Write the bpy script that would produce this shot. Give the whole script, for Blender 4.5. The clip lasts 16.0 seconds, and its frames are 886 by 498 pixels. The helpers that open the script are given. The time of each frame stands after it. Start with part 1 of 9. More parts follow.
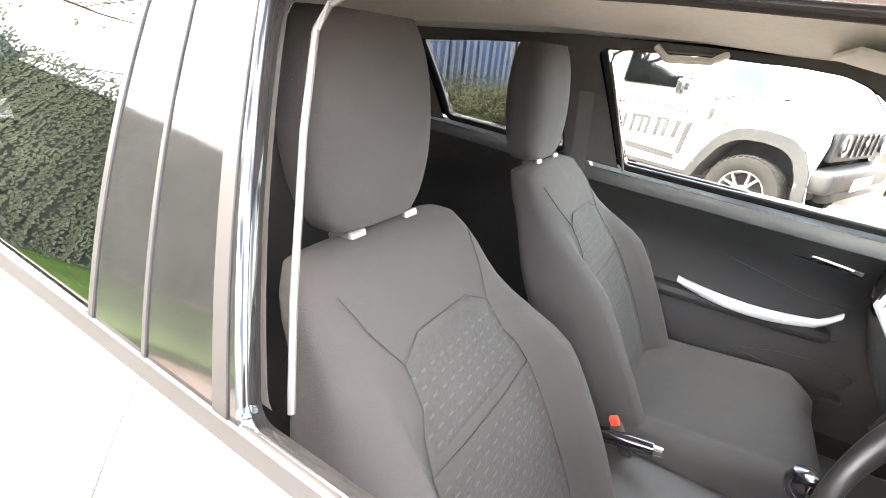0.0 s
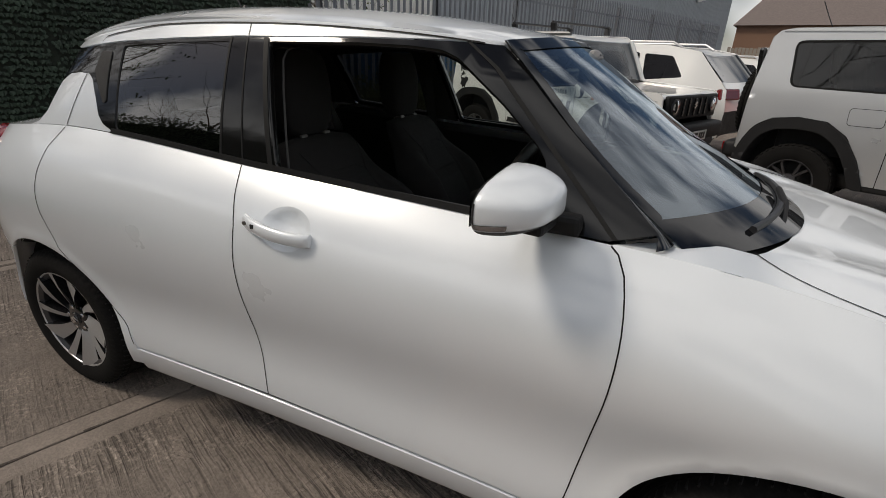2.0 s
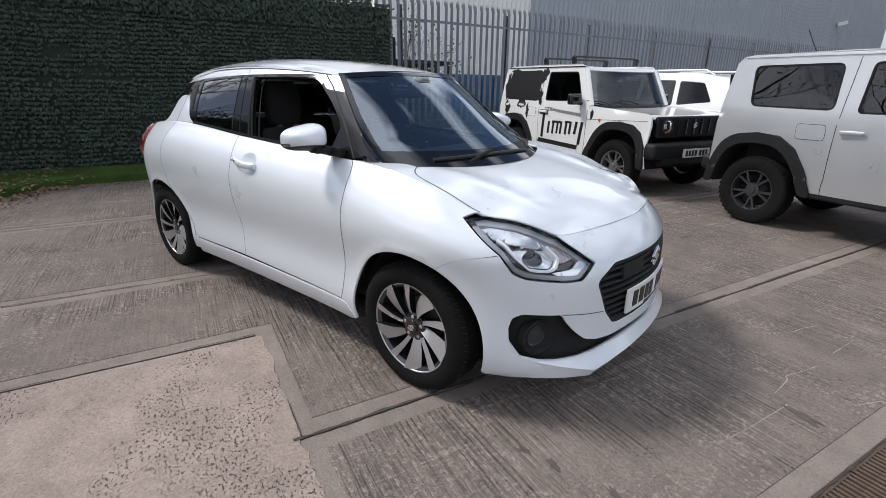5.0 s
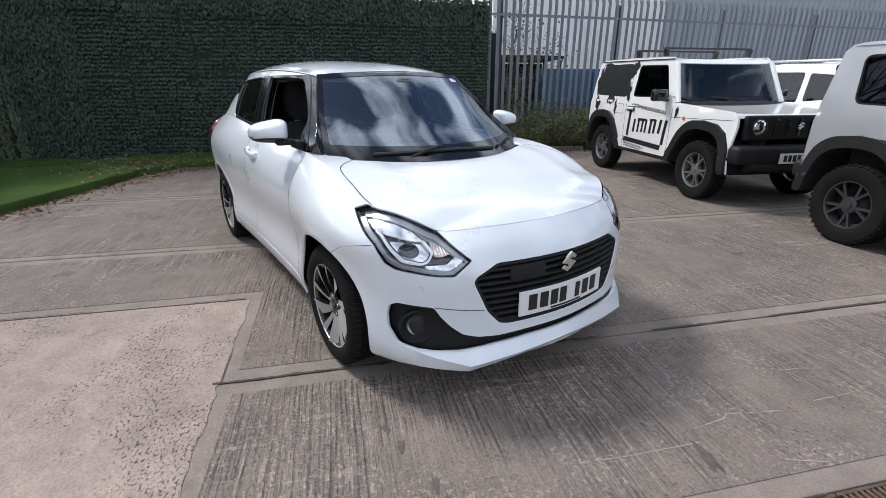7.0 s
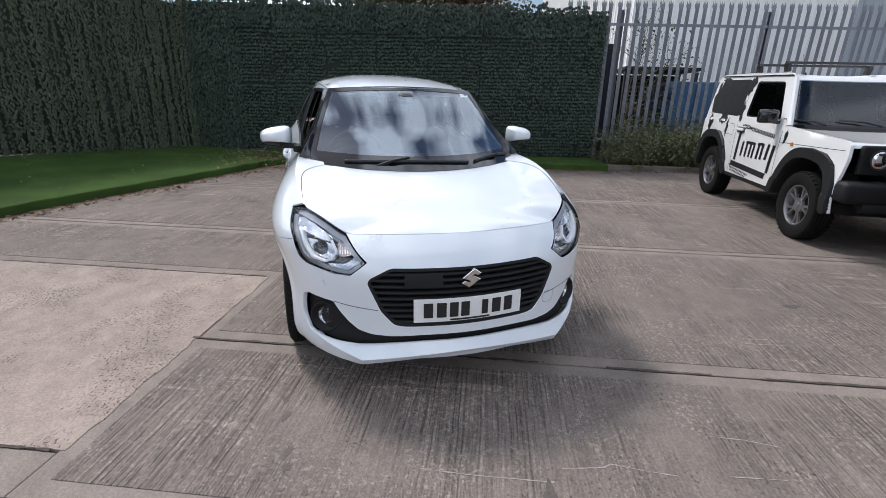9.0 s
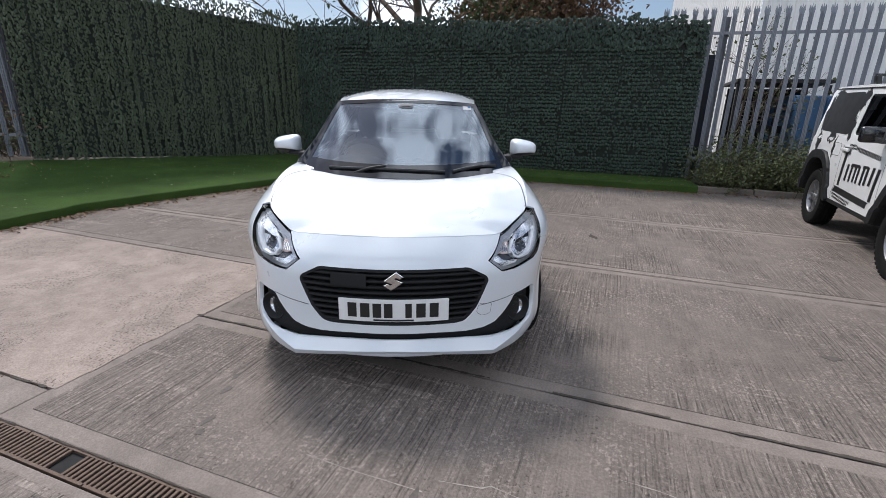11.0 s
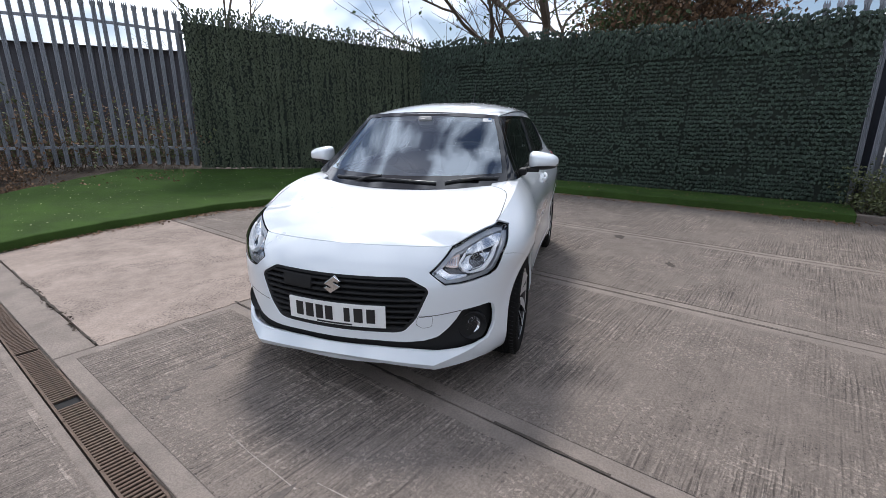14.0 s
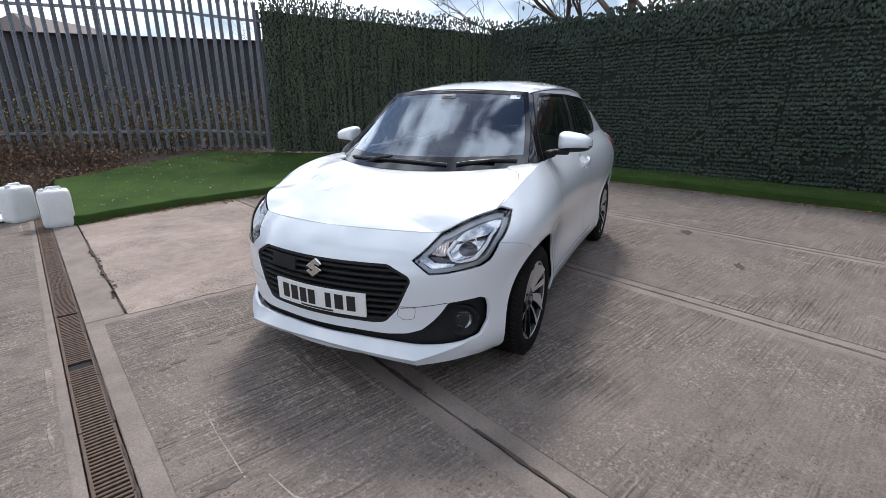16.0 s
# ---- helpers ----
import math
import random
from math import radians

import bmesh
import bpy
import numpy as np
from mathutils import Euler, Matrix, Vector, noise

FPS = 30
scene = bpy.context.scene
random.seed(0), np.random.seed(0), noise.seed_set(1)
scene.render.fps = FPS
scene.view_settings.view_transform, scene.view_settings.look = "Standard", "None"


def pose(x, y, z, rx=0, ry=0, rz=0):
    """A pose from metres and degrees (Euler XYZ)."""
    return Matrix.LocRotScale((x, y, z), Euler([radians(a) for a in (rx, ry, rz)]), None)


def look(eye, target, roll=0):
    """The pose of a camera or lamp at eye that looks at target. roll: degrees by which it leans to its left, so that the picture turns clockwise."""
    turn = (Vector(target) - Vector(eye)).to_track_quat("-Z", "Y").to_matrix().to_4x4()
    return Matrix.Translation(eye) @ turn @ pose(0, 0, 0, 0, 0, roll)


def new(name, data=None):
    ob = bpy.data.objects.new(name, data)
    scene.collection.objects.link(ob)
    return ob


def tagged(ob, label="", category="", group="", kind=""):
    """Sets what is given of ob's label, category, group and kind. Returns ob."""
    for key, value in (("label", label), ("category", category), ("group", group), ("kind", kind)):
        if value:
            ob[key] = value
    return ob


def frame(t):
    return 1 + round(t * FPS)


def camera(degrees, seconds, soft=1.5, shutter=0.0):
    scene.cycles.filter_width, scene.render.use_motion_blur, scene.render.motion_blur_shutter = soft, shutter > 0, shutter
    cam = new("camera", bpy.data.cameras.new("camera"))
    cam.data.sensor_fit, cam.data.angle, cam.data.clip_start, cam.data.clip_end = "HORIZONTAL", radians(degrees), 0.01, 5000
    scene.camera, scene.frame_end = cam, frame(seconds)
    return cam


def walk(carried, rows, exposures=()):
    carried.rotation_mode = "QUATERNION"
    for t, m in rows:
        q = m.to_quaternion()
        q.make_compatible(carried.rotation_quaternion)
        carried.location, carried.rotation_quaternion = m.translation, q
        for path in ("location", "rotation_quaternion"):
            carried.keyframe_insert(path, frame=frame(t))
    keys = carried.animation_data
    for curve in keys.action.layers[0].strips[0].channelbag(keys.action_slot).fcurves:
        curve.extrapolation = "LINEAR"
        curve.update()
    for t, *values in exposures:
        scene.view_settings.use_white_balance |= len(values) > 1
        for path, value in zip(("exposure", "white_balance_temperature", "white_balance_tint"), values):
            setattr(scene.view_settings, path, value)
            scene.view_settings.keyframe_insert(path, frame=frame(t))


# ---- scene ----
cam = camera(87.1, 16.0, 0.5)
PATH = [
    (0, (0.107, -0.861, 1.33), (-0.79, 0.737, 0.529), 6.3),
    (0.5, (0.221, -1.094, 1.363), (-0.581, 0.544, 0.543), 4.3),
    (1, (0.36, -1.369, 1.366), (-0.349, 0.318, 0.559), 3.4),
    (1.5, (0.528, -1.572, 1.383), (-0.153, 0.129, 0.58), 2.7),
    (2, (0.819, -1.692, 1.356), (0.073, -0.004, 0.586), 1.9),
    (2.5, (1.054, -1.838, 1.337), (0.207, -0.188, 0.589), 0.9),
    (3, (1.326, -2.035, 1.32), (0.444, -0.398, 0.583), 0.9),
    (3.5, (1.556, -2.073, 1.331), (0.65, -0.438, 0.621), 2.0),
    (4, (1.913, -2.067, 1.327), (0.902, -0.485, 0.639), 1.8),
    (4.5, (2.195, -2.161, 1.328), (1.102, -0.627, 0.657), 0.9),
    (4.7, (2.321, -2.191, 1.327), (1.194, -0.678, 0.664), 0.7),
    (6.8, (3.22, -1.667, 1.384), (1.711, -0.544, 0.705), 0.6),
    (7, (3.268, -1.539, 1.358), (1.718, -0.473, 0.68), 0.1),
    (7.5, (3.408, -1.315, 1.391), (1.777, -0.402, 0.68), -0.4),
    (8, (3.604, -1.159, 1.401), (1.897, -0.377, 0.712), -0.0),
    (8.5, (3.751, -0.919, 1.44), (1.998, -0.243, 0.754), 0.5),
    (9, (3.825, -0.683, 1.421), (2.016, -0.14, 0.763), 1.4),
    (9.2, (3.863, -0.611, 1.43), (2.037, -0.123, 0.775), 1.7),
    (11.3, (4.052, 0.266, 1.413), (2.147, 0.279, 0.803), 1.1),
    (11.5, (4.082, 0.338, 1.401), (2.178, 0.31, 0.79), 1.0),
    (12, (4.156, 0.535, 1.438), (2.253, 0.384, 0.84), 0.9),
    (12.5, (4.122, 0.745, 1.438), (2.221, 0.509, 0.863), 0.3),
    (13, (4.077, 0.935, 1.428), (2.19, 0.569, 0.875), -0.0),
    (13.5, (4.019, 1.032, 1.423), (2.152, 0.56, 0.883), -0.1),
    (14, (3.874, 1.106, 1.398), (2.031, 0.561, 0.844), 0.2),
    (14.5, (3.753, 1.197, 1.386), (1.933, 0.599, 0.812), 0.5),
    (15, (3.638, 1.327, 1.356), (1.854, 0.628, 0.781), 1.0),
    (15.5, (3.565, 1.405, 1.336), (1.829, 0.605, 0.747), 0.6),
    (16, (3.539, 1.431, 1.331), (1.834, 0.574, 0.731), -0.2),
]
EXPO = [(0.0, 5.5, 7300, 15), (0.2, 4.72, 7200, 14), (0.4, 3.75, 7200, 14), (0.6, 2.5, 7200, 13), (0.8, 0.95, 7100, 12), (1.0, 0.10, 7300, 11), (1.25, -0.34, 7300, 11), (1.6, -0.52, 7200, 11), (2.5, -0.40, 6850, 11), (4.0, -0.04, 6400, 12.5), (7.0, 0.36, 6080, 12.0), (11.5, 0.34, 6080, 12.0), (16.0, 0.36, 6080, 12.0)]
walk(cam, [(t, look(eye, target, roll)) for t, eye, target, roll in PATH], EXPO)
scene.view_settings.exposure = 0.0

# ---- sky and sun ----
SUN = Vector((-0.665, -0.32, 0.89)).normalized()
world = bpy.data.worlds.new("sky")
scene.world = world
world.use_nodes = True
wn, wl = world.node_tree.nodes, world.node_tree.links
bg = wn["Background"]
sky = wn.new("ShaderNodeTexSky")
sky.sky_type, sky.sun_disc = "NISHITA", False
sky.sun_elevation = math.asin(SUN.z)
sky.sun_rotation = math.atan2(SUN.x, SUN.y)
co = wn.new("ShaderNodeTexCoord")
mp = wn.new("ShaderNodeMapping")
mp.inputs["Scale"].default_value = (1.9, 1.9, 2.6)
mp.inputs["Location"].default_value = (3.1, 2.2, 1.3)
cl = wn.new("ShaderNodeTexNoise")
cl.inputs["Scale"].default_value, cl.inputs["Detail"].default_value, cl.inputs["Roughness"].default_value = 1.9, 3.0, 0.47
rp = wn.new("ShaderNodeValToRGB")
rp.color_ramp.elements[0].position, rp.color_ramp.elements[1].position = 0.43, 0.575
rp.color_ramp.elements[0].color, rp.color_ramp.elements[1].color = (0.0, 0.0, 0.0, 1), (0.95, 0.95, 0.95, 1)
mx = wn.new("ShaderNodeMix")
mx.data_type = "RGBA"
wl.new(co.outputs["Generated"], mp.inputs["Vector"])
wl.new(mp.outputs["Vector"], cl.inputs["Vector"])
wl.new(cl.outputs["Fac"], rp.inputs["Fac"])
near = wn.new("ShaderNodeVectorMath")
near.operation = "DOT_PRODUCT"
near.inputs[1].default_value = SUN
wl.new(co.outputs["Generated"], near.inputs[0])
glow = wn.new("ShaderNodeMapRange")
glow.interpolation_type = "SMOOTHSTEP"
glow.inputs["From Min"].default_value, glow.inputs["From Max"].default_value = 0.45, 1.0
glow.inputs["To Min"].default_value, glow.inputs["To Max"].default_value = 0.95, 1.4
wl.new(near.outputs["Value"], glow.inputs["Value"])
lit = wn.new("ShaderNodeVectorMath")
lit.operation = "SCALE"
lit.inputs[0].default_value = (17.6, 18.2, 19.2)
wl.new(glow.outputs["Result"], lit.inputs["Scale"])
wl.new(lit.outputs["Vector"], mx.inputs["B"])
wl.new(rp.outputs["Color"], mx.inputs["Factor"])
wl.new(sky.outputs["Color"], mx.inputs["A"])
wl.new(mx.outputs["Result"], bg.inputs["Color"])
bg.inputs["Strength"].default_value = 0.071
sun = new("sun", bpy.data.lights.new("sun", "SUN"))
sun.data.energy, sun.data.angle, sun.data.color = 2.6, radians(12.0), (1.0, 0.94, 0.86)
sun.matrix_world = look((0, 0, 30), Vector((0, 0, 30)) - SUN)


# ---- materials ----
def nodes(mat):
    return mat.node_tree.nodes, mat.node_tree.links, mat.node_tree.nodes["Principled BSDF"]


def material(name, color, rough=0.5, metal=0.0, vary=0.12, scale=8.0, bump=0.0, bump_scale=60.0, coat=0.0, stretch=(1, 1, 1), rvary=0.1, per_object=0.0, per_island=0.0, spec=0.5, detail=5.0):
    """A surface with slow and fine variation in colour, roughness and relief."""
    mat = bpy.data.materials.new(name)
    mat.use_nodes = True
    n, l, b = nodes(mat)
    tc = n.new("ShaderNodeTexCoord")
    mpn = n.new("ShaderNodeMapping")
    mpn.inputs["Scale"].default_value = stretch
    l.new(tc.outputs["Object"], mpn.inputs["Vector"])
    a = n.new("ShaderNodeTexNoise")
    a.inputs["Scale"].default_value, a.inputs["Detail"].default_value = scale, detail
    f = n.new("ShaderNodeTexNoise")
    f.inputs["Scale"].default_value, f.inputs["Detail"].default_value = bump_scale, 4
    l.new(mpn.outputs["Vector"], a.inputs["Vector"])
    l.new(mpn.outputs["Vector"], f.inputs["Vector"])
    add = n.new("ShaderNodeMath")
    add.operation = "ADD"
    l.new(a.outputs["Fac"], add.inputs[0])
    l.new(f.outputs["Fac"], add.inputs[1])
    last = add.outputs["Value"]
    if per_object or per_island:
        src = n.new("ShaderNodeObjectInfo").outputs["Random"] if per_object else n.new("ShaderNodeNewGeometry").outputs["Random Per Island"]
        ma = n.new("ShaderNodeMath")
        ma.operation = "MULTIPLY_ADD"
        l.new(src, ma.inputs[0])
        ma.inputs[1].default_value = (per_object or per_island) / max(vary, 1e-3) * 0.5
        l.new(last, ma.inputs[2])
        last = ma.outputs["Value"]
        shift = (per_object or per_island) / max(vary, 1e-3) * 0.25
    else:
        shift = 0.0
    mr = n.new("ShaderNodeMapRange")
    mr.inputs["From Min"].default_value, mr.inputs["From Max"].default_value = 0.5 + shift, 1.5 + shift
    mr.inputs["To Min"].default_value, mr.inputs["To Max"].default_value = 1 - 2 * vary, 1 + 2 * vary
    mr.clamp = False
    l.new(last, mr.inputs["Value"])
    mul = n.new("ShaderNodeVectorMath")
    mul.operation = "SCALE"
    mul.inputs[0].default_value = color
    l.new(mr.outputs["Result"], mul.inputs["Scale"])
    l.new(mul.outputs["Vector"], b.inputs["Base Color"])
    rr = n.new("ShaderNodeMapRange")
    rr.inputs["From Min"].default_value, rr.inputs["From Max"].default_value = 0.3, 0.7
    rr.inputs["To Min"].default_value, rr.inputs["To Max"].default_value = max(rough - rvary * rough, 0.02), min(rough + rvary * rough, 1)
    l.new(a.outputs["Fac"], rr.inputs["Value"])
    l.new(rr.outputs["Result"], b.inputs["Roughness"])
    b.inputs["Metallic"].default_value = metal
    b.inputs["Coat Weight"].default_value = coat
    b.inputs["Coat Roughness"].default_value = 0.03
    b.inputs["Specular IOR Level"].default_value = spec
    if bump:
        bp = n.new("ShaderNodeBump")
        bp.inputs["Strength"].default_value, bp.inputs["Distance"].default_value = 1.0, bump
        l.new(f.outputs["Fac"], bp.inputs["Height"])
        l.new(bp.outputs["Normal"], b.inputs["Normal"])
    return mat


def paint(name, color, flake=0.06):
    """Car paint: a base with fine flakes under a clear coat."""
    mat = material(name, color, rough=0.32, metal=flake, vary=0.015, scale=3, bump_scale=900, coat=1.0, rvary=0.15)
    return mat


def glass(name, tint, rough=0.0, base=0.13, graze=0.9, coat=(0.8, 0.8, 0.8)):
    """A thin pane: tinted see-through with a mirror gloss."""
    mat = bpy.data.materials.new(name)
    mat.use_nodes = True
    n, l = mat.node_tree.nodes, mat.node_tree.links
    n.remove(n["Principled BSDF"])
    tr, gl, lw, mixer = n.new("ShaderNodeBsdfTransparent"), n.new("ShaderNodeBsdfGlossy"), n.new("ShaderNodeLayerWeight"), n.new("ShaderNodeMixShader")
    tr.inputs["Color"].default_value = (*tint, 1)
    gl.inputs["Roughness"].default_value = rough
    gl.inputs["Color"].default_value = (*coat, 1)
    lw.inputs["Blend"].default_value = 0.5
    power = n.new("ShaderNodeMath")
    power.operation = "POWER"
    power.inputs[1].default_value = 3.8
    l.new(lw.outputs["Facing"], power.inputs[0])
    gain = n.new("ShaderNodeMath")
    gain.operation, gain.use_clamp = "MULTIPLY_ADD", True
    gain.inputs[1].default_value, gain.inputs[2].default_value = graze, base
    l.new(power.outputs["Value"], gain.inputs[0])
    l.new(gain.outputs["Value"], mixer.inputs["Fac"])
    l.new(tr.outputs["BSDF"], mixer.inputs[1])
    l.new(gl.outputs["BSDF"], mixer.inputs[2])
    l.new(mixer.outputs["Shader"], n["Material Output"].inputs["Surface"])
    return mat


def concrete(name, color, brushed, pits, angle):
    """Yard concrete: broom marks across the slab, stains, and pitted patches."""
    mat = bpy.data.materials.new(name)
    mat.use_nodes = True
    n, l, b = nodes(mat)
    geo = n.new("ShaderNodeNewGeometry")
    mpn = n.new("ShaderNodeMapping")
    mpn.inputs["Rotation"].default_value = (0, 0, angle)
    l.new(geo.outputs["Position"], mpn.inputs["Vector"])

    def tex(sc, det, stretch=None, rough=0.55):
        t = n.new("ShaderNodeTexNoise")
        t.inputs["Scale"].default_value, t.inputs["Detail"].default_value, t.inputs["Roughness"].default_value = sc, det, rough
        if stretch:
            m2 = n.new("ShaderNodeMapping")
            m2.inputs["Scale"].default_value = stretch
            l.new(mpn.outputs["Vector"], m2.inputs["Vector"])
            l.new(m2.outputs["Vector"], t.inputs["Vector"])
        else:
            l.new(geo.outputs["Position"], t.inputs["Vector"])
        return t.outputs["Fac"]

    def ramp(fac, p0, p1, v0, v1):
        r = n.new("ShaderNodeMapRange")
        r.interpolation_type = "SMOOTHSTEP"
        r.inputs["From Min"].default_value, r.inputs["From Max"].default_value = p0, p1
        r.inputs["To Min"].default_value, r.inputs["To Max"].default_value = v0, v1
        l.new(fac, r.inputs["Value"])
        return r.outputs["Result"]

    def mul(x, y):
        m = n.new("ShaderNodeMath")
        m.operation = "MULTIPLY"
        l.new(x, m.inputs[0])
        l.new(y, m.inputs[1])
        return m.outputs["Value"]

    slow, mid, fine = tex(0.7, 5), tex(6, 6, rough=0.65), tex(90, 3, rough=0.7)
    grain = 0.16 if brushed > 0.3 else 0.12
    k = mul(mul(ramp(slow, 0.3, 0.7, 0.86, 1.12), ramp(mid, 0.3, 0.7, 0.86, 1.13)), ramp(fine, 0.36, 0.64, 1 - grain, 1 + grain))
    if brushed > 0.3:
        # broom ridges and grooves across the slab, sharper in some patches, broken by worn skin, pits and scrapes
        warp = n.new("ShaderNodeTexNoise")
        warp.inputs["Scale"].default_value, warp.inputs["Detail"].default_value = 5.0, 4
        l.new(geo.outputs["Position"], warp.inputs["Vector"])
        shift = n.new("ShaderNodeVectorMath")
        shift.operation = "MULTIPLY_ADD"
        shift.inputs[1].default_value = (0.02, 0.02, 0.0)
        l.new(warp.outputs["Color"], shift.inputs[0])
        l.new(mpn.outputs["Vector"], shift.inputs[2])

        def lines(stretch, det, rough):
            t, m2 = n.new("ShaderNodeTexNoise"), n.new("ShaderNodeMapping")
            t.noise_dimensions = "2D"
            m2.inputs["Scale"].default_value = stretch
            t.inputs["Scale"].default_value, t.inputs["Detail"].default_value, t.inputs["Roughness"].default_value = 1.0, det, rough
            l.new(shift.outputs["Vector"], m2.inputs["Vector"])
            l.new(m2.outputs["Vector"], t.inputs["Vector"])
            return t.outputs["Fac"]

        patch, torn = tex(0.8, 4), tex(21, 4, rough=0.7)
        power = mul(ramp(patch, 0.40, 0.60, 0.32, 1.0), ramp(torn, 0.36, 0.50, 0.15, 1.0))
        def combed(period, wander):
            w, m2 = n.new("ShaderNodeTexWave"), n.new("ShaderNodeMapping")
            m2.inputs["Scale"].default_value = (0.06, 1, 1)
            w.bands_direction = "Y"
            w.inputs["Scale"].default_value = math.pi / (10 * period)
            w.inputs["Distortion"].default_value, w.inputs["Detail"].default_value, w.inputs["Detail Scale"].default_value = wander, 3.0, 0.9
            l.new(shift.outputs["Vector"], m2.inputs["Vector"])
            l.new(m2.outputs["Vector"], w.inputs["Vector"])
            return w.outputs["Fac"]

        # relief shading in the colour: grooves, teeth and pits darker, ridges paler
        uneven = ramp(lines((1.3, 17, 1), 3.0, 0.6), 0.42, 0.56, 0.15, 1.0)
        groove = mul(mul(power, uneven), ramp(combed(0.026, 5.0), 0.34, 0.06, 0.0, 1.0))
        tooth = mul(power, ramp(lines((2.4, 90, 1), 2.0, 0.6), 0.50, 0.41, 0.0, 1.0))
        ridge = mul(power, ramp(lines((1.6, 60, 1), 3.0, 0.6), 0.55, 0.60, 0.0, 1.0))
        k = mul(k, ramp(groove, 0.0, 1.0, 1.0, 1 - brushed * 0.76))
        k = mul(k, ramp(tooth, 0.0, 1.0, 1.0, 1 - brushed * 0.56))
        k = mul(k, ramp(ridge, 0.0, 1.0, 1.0, 1.45))
        pit = mul(ramp(tex(58, 3, rough=0.6), 0.60, 0.66, 0.0, 1.0), ramp(tex(3.1, 3), 0.42, 0.60, 0.1, 1.0))
        k = mul(k, ramp(pit, 0.0, 1.0, 1.0, 0.50))
        worn = mul(ramp(tex(1.7, 4), 0.44, 0.58, 0.15, 1.0), ramp(tex(44, 4, rough=0.7), 0.52, 0.56, 0.0, 1.0))
        k = mul(k, ramp(worn, 0.0, 1.0, 1.0, 1.62))
        scrape = mul(ramp(lines((15, 0.9, 1), 3.0, 0.6), 0.62, 0.66, 0.0, 1.0), ramp(tex(0.9, 3), 0.48, 0.60, 0.0, 1.0))
        k = mul(k, ramp(scrape, 0.0, 1.0, 1.0, 1.5))
        k = mul(k, ramp(tex(6.5, 2), 0.76, 0.79, 1.0, 0.60))
    if pits:
        # spalled hollows in clusters, their shade darkened into the colour
        hollow = mul(ramp(tex(1.6, 5, rough=0.6), 0.46, 0.59, 0.06, 1.0), ramp(tex(1.0, 4, (52, 84, 1), 0.60), 0.56, 0.60, 0.0, 1.0))
        speck = mul(ramp(tex(2.4, 4), 0.40, 0.62, 0.1, 1.0), ramp(tex(80, 3, rough=0.6), 0.61, 0.66, 0.0, 1.0))
        k = mul(k, ramp(hollow, 0.0, 1.0, 1.0, 1 - pits))
        k = mul(k, ramp(speck, 0.0, 1.0, 1.0, 0.55))
    stain = tex(2.2, 2)
    k = mul(k, ramp(stain, 0.70, 0.76, 1.0, 0.78))
    sc = n.new("ShaderNodeVectorMath")
    sc.operation = "SCALE"
    sc.inputs[0].default_value = color
    l.new(k, sc.inputs["Scale"])
    l.new(sc.outputs["Vector"], b.inputs["Base Color"])
    b.inputs["Roughness"].default_value = 0.88
    b.inputs["Specular IOR Level"].default_value = 0.3
    bp = n.new("ShaderNodeBump")
    bp.inputs["Strength"].default_value, bp.inputs["Distance"].default_value = 1.0, 0.005
    l.new(k, bp.inputs["Height"])
    l.new(bp.outputs["Normal"], b.inputs["Normal"])
    return mat


AX, AY = Vector((0.928, -0.372, 0)), Vector((0.372, 0.928, 0))   # across the rows, along the rows
M_SLAB = concrete("broomed_concrete", (0.192, 0.161, 0.138), 0.62, 0.0, math.atan2(0.372, 0.928))
M_PINK = concrete("pitted_concrete", (0.310, 0.250, 0.212), 0.0, 0.68, 0.3)
M_EDGE = concrete("smooth_concrete_margin", (0.222, 0.187, 0.161), 0.04, 0.0, 0.0)
M_JOINT = material("joint_dirt", (0.056, 0.045, 0.036), 0.95, vary=0.3, scale=20, bump=0.004)
M_WHITE = paint("pearl_white_paint", (0.755, 0.792, 0.822), 0.10)
M_WHITE2 = paint("solid_white_paint", (0.80, 0.80, 0.78), 0.0)
M_SILVER = paint("silver_paint", (0.53, 0.54, 0.545), 0.50)
M_RED = paint("red_paint", (0.42, 0.05, 0.03), 0.0)
M_BLACK = material("gloss_black", (0.012, 0.012, 0.013), 0.12, vary=0.1, scale=5, coat=0.6)
M_PILLAR = material("satin_black_pillar", (0.0060, 0.0060, 0.0062), 0.07, vary=0.2, scale=9, spec=0.42)
M_PLASTIC = material("grained_black_plastic", (0.014, 0.014, 0.0145), 0.58, spec=0.25, vary=0.15, scale=12, bump=0.0006, bump_scale=700)
M_RUBBER = material("tyre_rubber", (0.011, 0.0105, 0.010), 0.85, spec=0.12, vary=0.25, scale=14, bump=0.0008, bump_scale=160)
M_MATT = material("matt_black_trim", (0.0065, 0.0065, 0.007), 0.6, spec=0.06, vary=0.15, scale=12, bump=0.0005, bump_scale=600)
M_GREYPLASTIC = material("mid_grey_plastic", (0.26, 0.255, 0.25), 0.6, vary=0.08, scale=20)
M_SEAL = material("rubber_seal", (0.008, 0.008, 0.008), 0.6, vary=0.1, spec=0.2)
M_GREYSTRIP = material("grey_rubber_seal", (0.05, 0.048, 0.046), 0.7, vary=0.08)
# near-black for hidden parts and hollows, deep shade put into the colour
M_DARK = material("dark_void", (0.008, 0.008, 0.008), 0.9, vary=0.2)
M_ALLOY = material("machined_alloy", (0.56, 0.56, 0.565), 0.42, metal=0.75, vary=0.06, scale=6, bump_scale=300)
M_GUN2 = material("satin_grey_alloy", (0.30, 0.30, 0.305), 0.34, metal=0.85, vary=0.1)
M_GUN = material("gunmetal_alloy", (0.10, 0.10, 0.105), 0.35, metal=0.8, vary=0.1)
